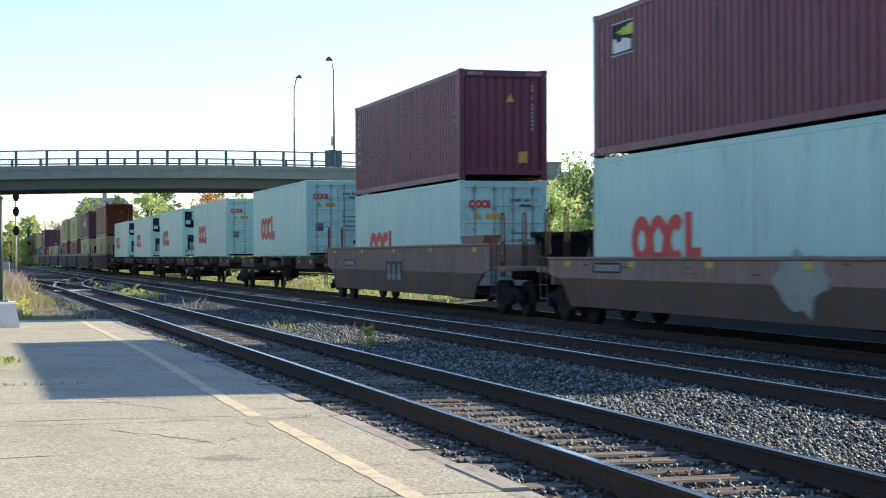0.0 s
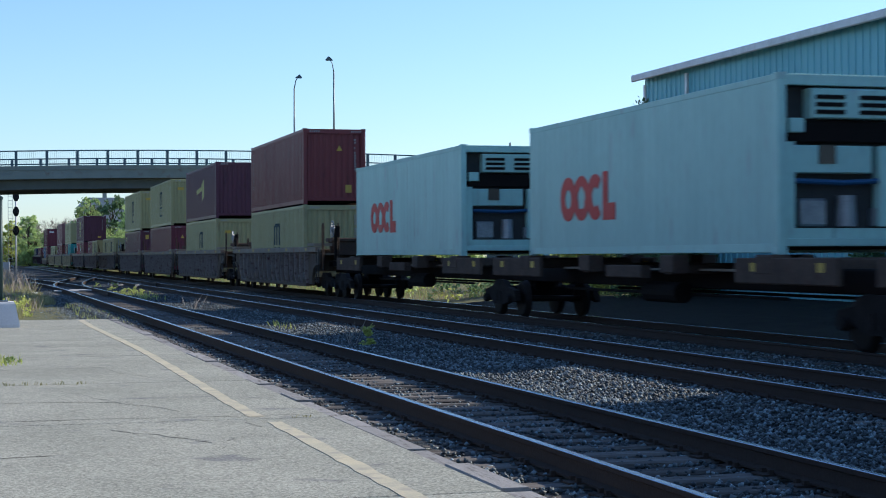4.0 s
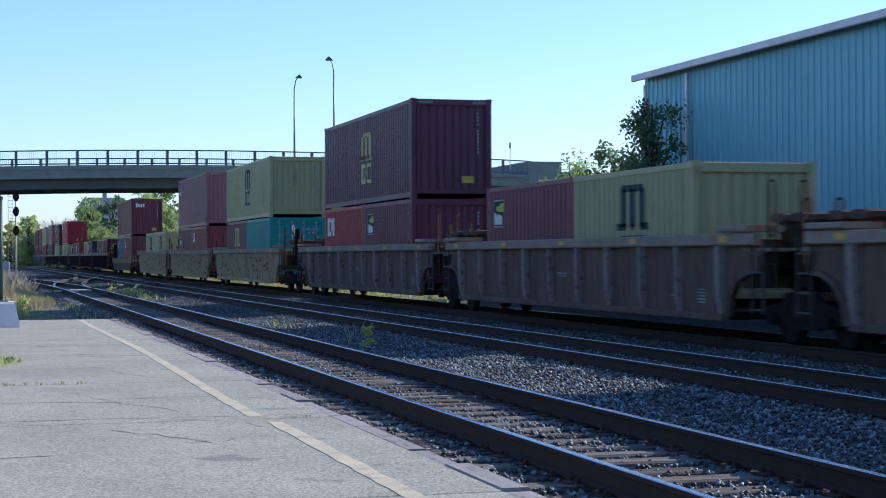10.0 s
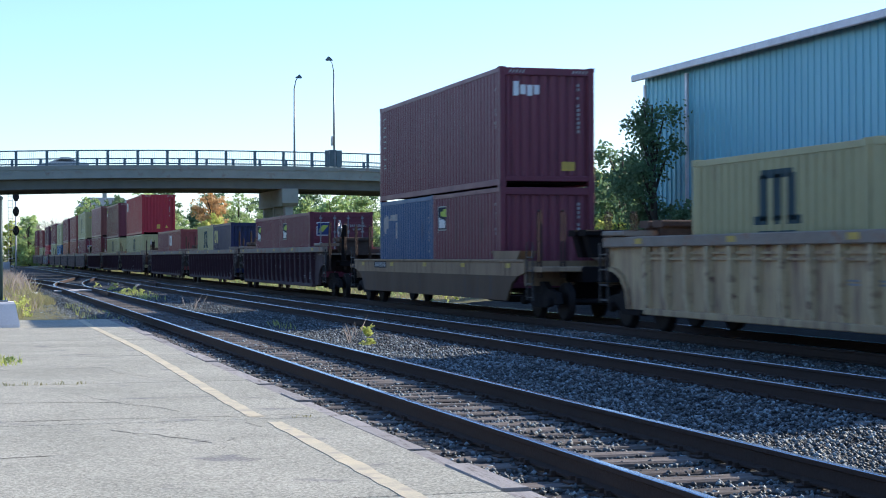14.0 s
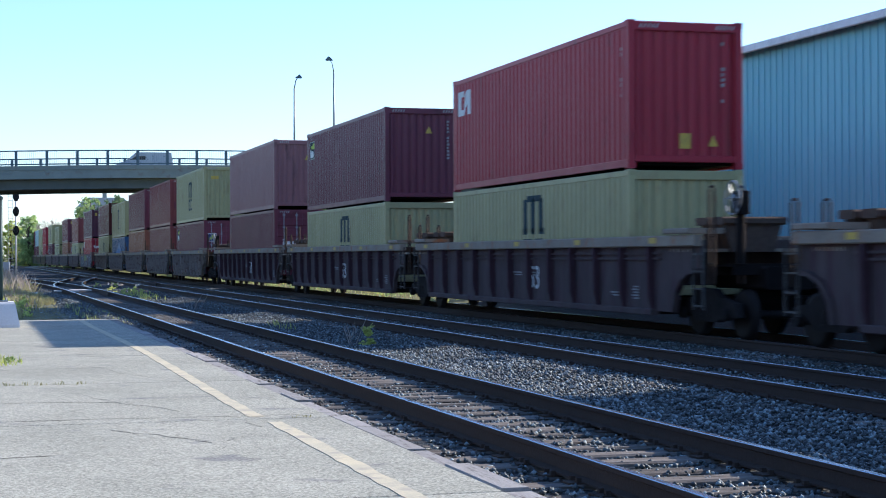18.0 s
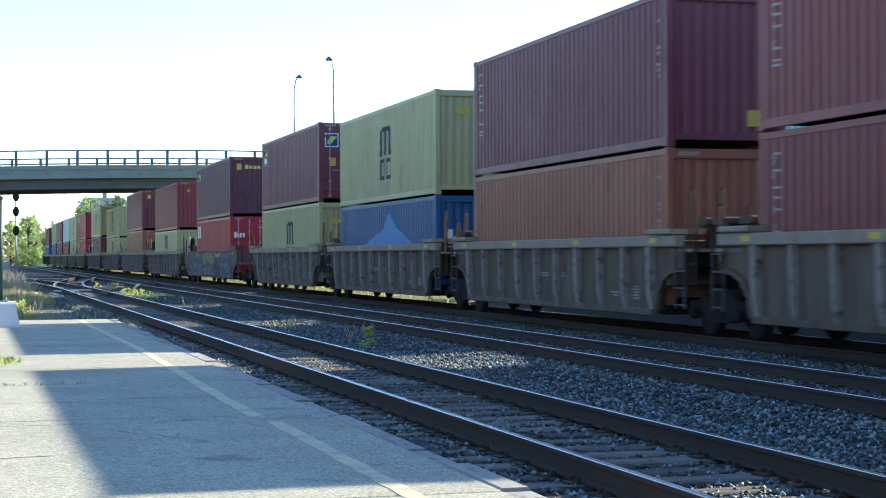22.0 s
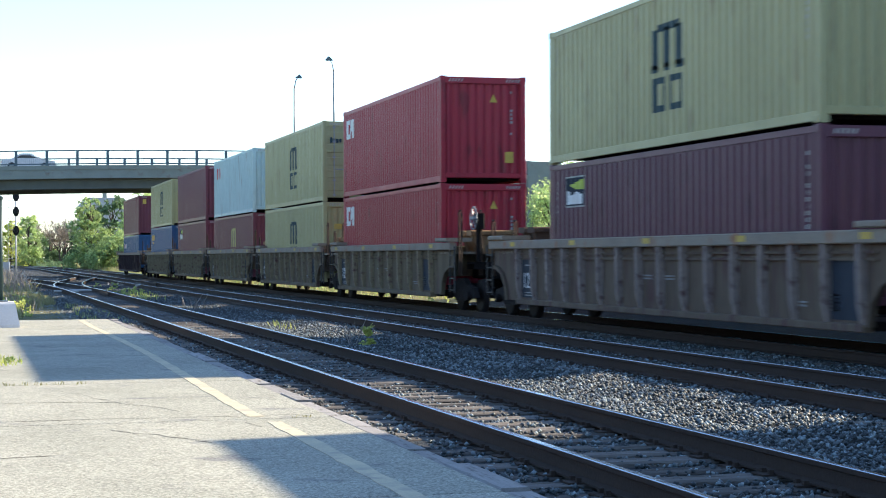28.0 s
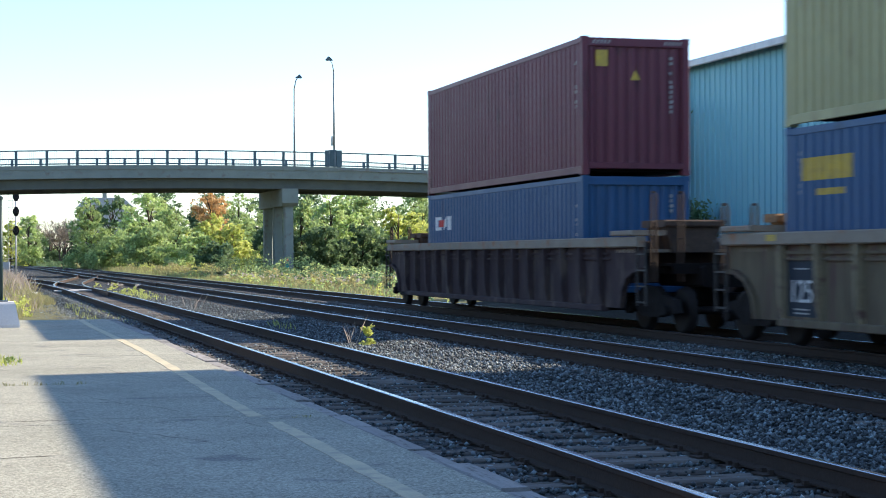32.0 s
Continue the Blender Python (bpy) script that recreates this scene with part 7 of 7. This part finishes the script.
def train():
    brown = "brown smooth-sided steel well car carrying stacked containers"
    for s, half in ((-2.2, 8.6), (20.1, 8.2), (42.0, 9.4)):
        smooth_well(s, "brown_car", half, brown, splash=s < 30, top=1.42 if s < 30 else 1.75)
        stack(s, (TALL, "white", (rings_logo, small_rings_end, yellow_tag(-0.28, 1.95, 0.38, 0.16), triangle_tag(-0.72, 1.97), VENT), True, "smooth"), (TALL, "maroon", TAGS2 + ((BAG,) if s > 0 and s < 30 else (LET,)), False))
    for i, s in enumerate((62.5, 83.0, 100.4, 118.1, 135.8)):
        spine_car(s, 10.2 if i == 0 else (10.25 if i == 1 else 8.85), 10.25 if i == 0 else (8.7 if i == 1 else 8.85), "skeleton spine car carrying a refrigerated container")
        load(s, 1.45, FEET40, TALL, "white", marks=(rings_logo, small_rings_end, yellow_tag(-0.28, 1.95, 0.38, 0.16), triangle_tag(-0.72, 1.97), VENT) if i < 2 else (rings_logo,), doors=i < 2, side="smooth", near="cooler" if i > 1 else "wall")
    grey, tan = "weathered grey ribbed steel well car under containers", "weathered tan ribbed steel well car under containers"
    dark = "grimy dark ribbed steel well car under containers"
    rake([157.0], 8.3, "grey_car", "chord", 15, grey)
    stack(157.0, (TALL, "cream", (MB, N), False), (TALL, "brick", TAGS2 + (LET,), False))
    rake([180.3, 200.0, 219.5], 8.3, "grey_car", "chord", 15, grey, number="125")
    stack(180.3, (TALL, "cream", (MB, N, yellow_tag(-0.6, 2.2, 0.34, 0.16)), False), (TALL, "plum", (N, wing_logo), False))
    stack(200.0, (TALL, "maroon", (N, LET, triangle_tag(-0.5, 2.2)), False), (TALL, "cream", (MB, N, yellow_tag(-0.6, 2.3, 0.4, 0.18)), False))
    stack(219.5, (TALL, "plum", (N, NAME, yellow_tag(-0.7, 2.4), square_logo("yellow_pale", None, 1.1, 0.35, 0.35, 0.4)), False), (TALL, "cream", (MB, N, yellow_tag(-0.6, 2.3, 0.4, 0.18)), False))
    rake([242.6, 262.3, 281.8], 8.3, "grey_car", "chord", 9, "weathered grey-tan well car with broad side panels", wide=True)
    pair20(242.6, "cream", "cream", (MB,), (MB, end_word("logo_dark", -0.85, -0.45, 1.7, 0.3)), True)
    pair20(262.3, "maroon", "cream", (BADGE,), (MB,))
    pair20(281.8, "crimson", "maroon", (CAI,), (BADGE, N))
    load(281.8, FLOOR_Z + LOW, FEET40, TALL, "plum", marks=(PALE, N, yellow_tag(0.5, 0.55, 0.36, 0.2)))
    rake([305.4, 324.9, 344.1], 8.3, "tan_car", "chord", 17, tan, stripes="yellow")
    pair20(305.4, "plum", "teal", (arch_bars("yellow_pale"),), (N,), True)
    load(305.4, FLOOR_Z + LOW, FEET40, LOW, "cream", marks=(MB, N))
    pair20(324.9, "maroon", "brick", (BADGE,), (square_logo("logo_white", None, 0.8, 0.5), N))
    load(324.9, FLOOR_Z + LOW, FEET40, TALL, "dusty", marks=(BADGE, N, yellow_tag(0.55, 0.6, 0.3, 0.34)))
    pair20(344.1, "cream", "cream", (MB,), (MB, N))
    smooth_well(367.4, "ochre_car", 8.6, "tan smooth-sided steel well car under containers", top=1.36)
    pair20(367.4, "blue", "maroon", (blot_logo, N), (BADGE, N))
    load(367.4, FLOOR_Z + LOW, FEET40, TALL, "maroon", marks=(N, LET, TEXU, yellow_tag(0.55, 0.5, 0.34, 0.22)))
    rake([390.7, 410.2, 430.2], 8.3, "dark_car", "chord", 15, dark)
    pair20(390.7, "maroon", "maroon", (BADGE,), (BADGE, N, end_badge(-0.95, 1.7)), True)
    pair20(410.2, "cream", "navy", (MB,), (square_logo("yellow_pale"), N))
    pair20(430.2, "maroon", "brick", (LET,), (CAI,))
    rake([453.2, 472.9, 492.2], 8.3, "dark_car", "chord", 11, "dark ribbed steel well car with pale reflectors", number="53")
    stack(453.2, (LOW, "cream", (MB,), False), (TALL, "crimson", (CAI, N, yellow_tag(0.0, 0.55), triangle_tag(0.6, 0.55)), False))
    stack(472.9, (LOW, "cream", (MB,), False), (TALL, "maroon", (BADGE, N, triangle_tag(0.2, 2.2)), False))
    stack(492.2, (TALL, "maroon", (N, TEX), True), (TALL, "dusty", TAGS2, False))
    rake([513.8, 529.4, 545.3, 561.1, 576.9], 6.45, "grey_car", "chord", 9, "grey-brown short well car of an articulated set", wide=True)
    stack(513.8, (TALL, "maroon", (BADGE, N, end_badge(-0.98, 1.75, 0.45)), True), (TALL, "cream", (MB, N, yellow_tag(-0.6, 2.3, 0.4, 0.18)), False))
    stack(529.4, (TALL, "brick", (N, LET), False), (TALL, "brick", (N, LET, triangle_tag(-0.5, 2.3), flat_end("repair_patch", "maroon", lambda L, H: [(-1.0, 1.05, 0.95, 1.5)], "darker repair patch")), False))
    stack(545.3, (TALL, "rust", (N,), False), (TALL, "maroon", (N, LET, yellow_tag(0.55, 0.55)), False))
    stack(561.1, (LOW, "blue", (map_patch, N, TEX), False), (TALL, "cream", (MB, N, yellow_tag(-0.4, 2.3, 0.4, 0.18)), False))
    stack(576.9, (TALL, "cream", (MB, N, yellow_tag(-0.55, 2.2, 0.4, 0.18)), False), (TALL, "maroon", (N, BADGE, yellow_tag(-0.7, 1.45), end_badge(-0.98, 2.0)), True))
    smooth_well(598.4, "maroon_car", 9.7, "brown smooth-sided well car covered in graffiti", True)
    stack(598.4, (TALL, "crimson", (CAI, N, end_word("logo_white", -1.0, -0.45, 1.85, 0.28)), True), (TALL, "plum", (N, NAME, yellow_tag(-0.75, 2.4), square_logo("yellow_pale", None, 1.1, 0.35, 0.35, 0.4)), False))
    rake([619.8], 8.3, "grey_car", "chord", 9, "grey-brown well car with broad side panels", wide=True)
    stack(619.8, (LOW, "cream", (MB, N), False), (TALL, "brick", (N, LET, triangle_tag(-0.5, 2.4), yellow_tag(0.6, 0.55)), False))
    rake([640.9, 661.0, 680.5], 8.3, "grey_car", "chord", 15, grey, number="125")
    stack(640.9, (TALL, "rust", (N,), True), (TALL, "maroon", (N, yellow_tag(-0.7, 2.4), triangle_tag(0.2, 2.0)), False))
    stack(661.0, (LOW, "cream", (MB,), False), (LOW, "cream", (MB, N), False))
    stack(680.5, (TALL, "plum", (BAG, N), False), (TALL, "cream", (MB, N, yellow_tag(-0.6, 2.3, 0.34, 0.16)), False))
    rake([701.5, 717.1, 732.5, 748.0, 763.4], 6.45, "dun_car", "chord", 10, "dun short well car of an articulated set", number="125")
    stack(701.5, (TALL, "crimson", (CAI, N, triangle_tag(0.3, 2.3)), False), (TALL, "crimson", (CAI, N, triangle_tag(0.3, 2.3), yellow_tag(0.75, 0.7)), False))
    stack(717.1, (TALL, "cream", (MB, yellow_tag(-0.6, 2.0, 0.4, 0.2)), False), (TALL, "cream", (MB, end_word("logo_dark", -0.95, -0.5, 2.1, 0.2)), True))
    stack(732.5, (TALL, "maroon", (arch_bars("yellow_pale"), N), False), (TALL, "pale_grey", (flat_side("painted_logo", "logo_red", lambda L, H: [(L - 1.15, H - 0.95, L - 1.0, H - 0.4), (L - 1.4, H - 0.8, L - 1.28, H - 0.45), (L - 1.65, H - 0.95, L - 1.5, H - 0.42), (L - 1.98, H - 0.95, L - 1.84, H - 0.4), (L - 2.1, H - 0.95, L - 1.98, H - 0.82)], "small red strokes of a shipping line's logo"), N, end_word("logo_red", -0.4, 0.3, 2.2, 0.18)), False))
    stack(748.0, (TALL, "maroon", (BAG, N, triangle_tag(0.2, 2.1)), False), (TALL, "maroon", (N,), False))
    stack(763.4, (TALL, "blue", (YBAR, N), False), (TALL, "cream", (MB, N, yellow_tag(-0.6, 2.3, 0.34, 0.16)), False))
    rake([784.6], 8.3, "tail_car", "chord", 14, "dark brownish ribbed well car at the tail of the train", stripes=None)
    stack(784.6, (LOW, "blue", (square_logo("logo_white", "logo_red", 1.5, 0.36, 0.75, 0.62), N), False), (TALL, "maroon", (N, yellow_tag(-0.75, 2.45, 0.26, 0.34), triangle_tag(0.0, 2.1)), False))


def rake(starts, half, mat, chord, ribs, label, wide=False, stripes="yellow", number=None):
    """An articulated set of well cars that share trucks."""
    for i, s in enumerate(starts):
        front = (s - starts[i - 1]) / 2 if i else half + 1.0
        rear = (starts[i + 1] - s) / 2 if i < len(starts) - 1 else half + 1.0
        ribbed_well("well_car", s, half, front, rear, mat, chord, ribs, None if i else "end", "end" if i == len(starts) - 1 else "joint", label, wide, stripes, number)


train()


# ---- road traffic on the bridge ----
def car(colour, kind, label):
    """A road vehicle, its middle at x = 0, driving towards +x, wheels on z = 0."""
    L, top, nose = {"sedan": (4.5, 1.42, 0.95), "suv": (4.7, 1.6, 1.0), "van": (5.0, 1.85, 1.05), "camper": (6.0, 2.1, 1.1), "pickup": (5.5, 1.8, 1.1)}[kind]
    t = thing("car" if kind in ("sedan", "suv") else {"van": "van", "camper": "camper_van", "pickup": "pickup_truck"}[kind], Matrix(), label, "car" if kind in ("sedan", "suv") else "van" if kind != "pickup" else "pickup truck", "traffic on the bridge")
    h = L / 2
    low = [(-h, 0.35), (-h, nose * 0.95), (-h + 0.3, nose), (h - 1.1, nose), (h - 0.15, nose * 0.82), (h, nose * 0.6), (h, 0.35), (h - 0.5, 0.25), (-h + 0.5, 0.25)]
    part("body", Shape().prism(low, "y", -0.88, 0.88).mesh("body", colour), t)
    ends = {"sedan": (-h + 0.75, -h + 1.5, h - 2.0, h - 1.15), "suv": (-h + 0.1, -h + 0.5, h - 2.0, h - 1.2), "van": (-h + 0.02, -h + 0.1, h - 1.7, h - 0.9), "camper": (-h + 0.02, -h + 0.1, h - 1.9, h - 1.0), "pickup": (-h + 2.2, -h + 2.5, h - 2.1, h - 1.3)}[kind]
    a, b, c, d = ends
    cabin = part("cabin", Shape().prism([(a, nose - 0.02), (b, top - 0.06), (b + 0.15, top), (c - 0.1, top), (c, top - 0.05), (d, nose - 0.02)], "y", -0.78, 0.78).mesh("cabin", colour), t)
    for sy in (-1, 1):
        part("side_glass", Shape().prism([(a + (b - a) * 0.35 + 0.15, nose + 0.08), (b + 0.12, top - 0.16), (c - 0.1, top - 0.16), (d - (d - c) * 0.3 - 0.1, nose + 0.08)] if kind in ("sedan", "suv") else [(c - 0.9, nose + 0.12), (c - 0.9, top - 0.35), (c - 0.05, top - 0.35), (d - 0.3, nose + 0.12)], "y", 0.775 * sy, 0.79 * sy).mesh("side_glass", M["glass"]), cabin, label="dark side windows")
    part("windscreen", Shape().add([(c + 0.03, -0.68, top - 0.12), (c + 0.03, 0.68, top - 0.12), (d + 0.0, 0.72, nose + 0.06), (d + 0.0, -0.72, nose + 0.06), (c - 0.03, -0.68, top - 0.12), (c - 0.03, 0.68, top - 0.12), (d - 0.06, 0.72, nose + 0.06), (d - 0.06, -0.72, nose + 0.06)], [(0, 1, 2, 3), (7, 6, 5, 4), (0, 4, 5, 1), (3, 2, 6, 7), (0, 3, 7, 4), (1, 5, 6, 2)]).mesh("windscreen", M["glass"]), cabin)
    if kind == "camper":
        part("roof_rack", Shape().box(-h + 0.3, -0.7, top + 0.02, c - 0.3, 0.7, top + 0.2, 0.04).mesh("roof_rack", M["galv"]), t)
    for x in (-h + 0.85, h - 0.9):
        for sy in (-1, 1):
            w = part("wheel", cached("tyre", "wheel", M["black"], lambda: Shape().tube([(0, -0.1, 0), (0, -0.09, 0), (0, 0.09, 0), (0, 0.1, 0)], [0.28, 0.33, 0.33, 0.28], 16)), t, pose(x, sy * 0.8, 0.33))
            part("rim", cached("rim", "rim", M["galv"], lambda: Shape().tube([(0, -0.11, 0), (0, 0.11, 0)], [0.19, 0.19], 12)), w)
    for sy in (-1, 1):
        part("headlight", cached("hlight", "headlight", M["logo_white"], lambda: Shape().box(-0.05, -0.18, -0.07, 0.02, 0.18, 0.07, 0.02)), t, pose(h - 0.04, sy * 0.62, nose * 0.68))
        part("tail_light", cached("tlight", "tail_light", M["logo_red"], lambda: Shape().box(-0.02, -0.12, -0.1, 0.05, 0.12, 0.1, 0.02)), t, pose(-h, sy * 0.7, nose * 0.75))
    return t


M["car_silver"] = material("silver_car_paint", (0.42, 0.44, 0.46), None, 3, 0.3, 0.4, 0.0)
M["car_dark"] = material("dark_grey_car_paint", (0.05, 0.055, 0.06), None, 3, 0.3, 0.3, 0.0)
M["car_white"] = material("white_car_paint", (0.75, 0.75, 0.75), None, 3, 0.35, 0.0, 0.0)
M["car_blue"] = material("blue_grey_car_paint", (0.10, 0.14, 0.18), None, 3, 0.3, 0.3, 0.0)
# vehicle, lane, and (time, x) on the bridge as it passes
TRAFFIC = [
    (car(M["car_blue"], "sedan", "blue-grey sedan driving over the bridge"), -1, ((6.5, 20.0), (7.5, 3.2))),
    (car(M["car_silver"], "sedan", "silver sedan driving over the bridge"), -1, ((13.0, 22.0), (14.0, 8.2))),
    (car(M["car_silver"], "van", "pale grey van driving over the bridge"), -1, ((15.0, 45.5), (19.0, 5.4))),
    (car(M["car_white"], "camper", "white camper van with a roof rack"), 1, ((20.0, 6.4), (21.0, 20.8))),
    (car(M["car_dark"], "suv", "dark grey wagon driving over the bridge"), 1, ((24.5, 5.8), (25.5, 22.4))),
    (car(M["car_white"], "sedan", "white sedan driving over the bridge"), 1, ((28.0, 4.9), (29.0, 18.8))),
    (car(M["car_dark"], "suv", "dark car driving over the bridge"), 1, ((28.5, 4.7), (30.0, 25.2))),
]


def road_z(x):
    if x > 52:
        return 9.06 - 2.0 * (x - 52) / 83
    if x < -24:
        return 7.76 - 2.7 * (-24 - x) / 111
    return 9.05 + crest(x) if x > -21 else 7.9


def drive(ob, lane, marks):
    (ta, xa), (tb, xb) = marks
    v = (xb - xa) / (tb - ta)
    y = BRIDGE_Y + (9.3 if lane < 0 else 3.2)
    rows = []
    spin = 0 if lane > 0 else 180
    lo, hi = (-110, 110) if lane > 0 else (110, -110)
    t0, t1 = ta + (lo - xa) / v, ta + (hi - xa) / v
    times = sorted({0.0, SECONDS} | {min(SECONDS, max(0.0, t0 + (t1 - t0) * i / 16)) for i in range(17)})
    for t in times:
        x = max(-110, min(110, xa + v * (t - ta)))
        rows.append((t, pose(x, y, road_z(x), 0, 0, spin)))
    walk(ob, rows)


# ---- what moves ----
def motions():
    for ob, start in MOVERS:
        x, _, z = ob.matrix_world.translation
        walk(ob, [(0, pose(x, start, z)), (SECONDS, pose(x, start - SPEED * SECONDS, z))])

    for ob, lane, marks in TRAFFIC:
        drive(ob, lane, marks)


ties()
stones()
motions()
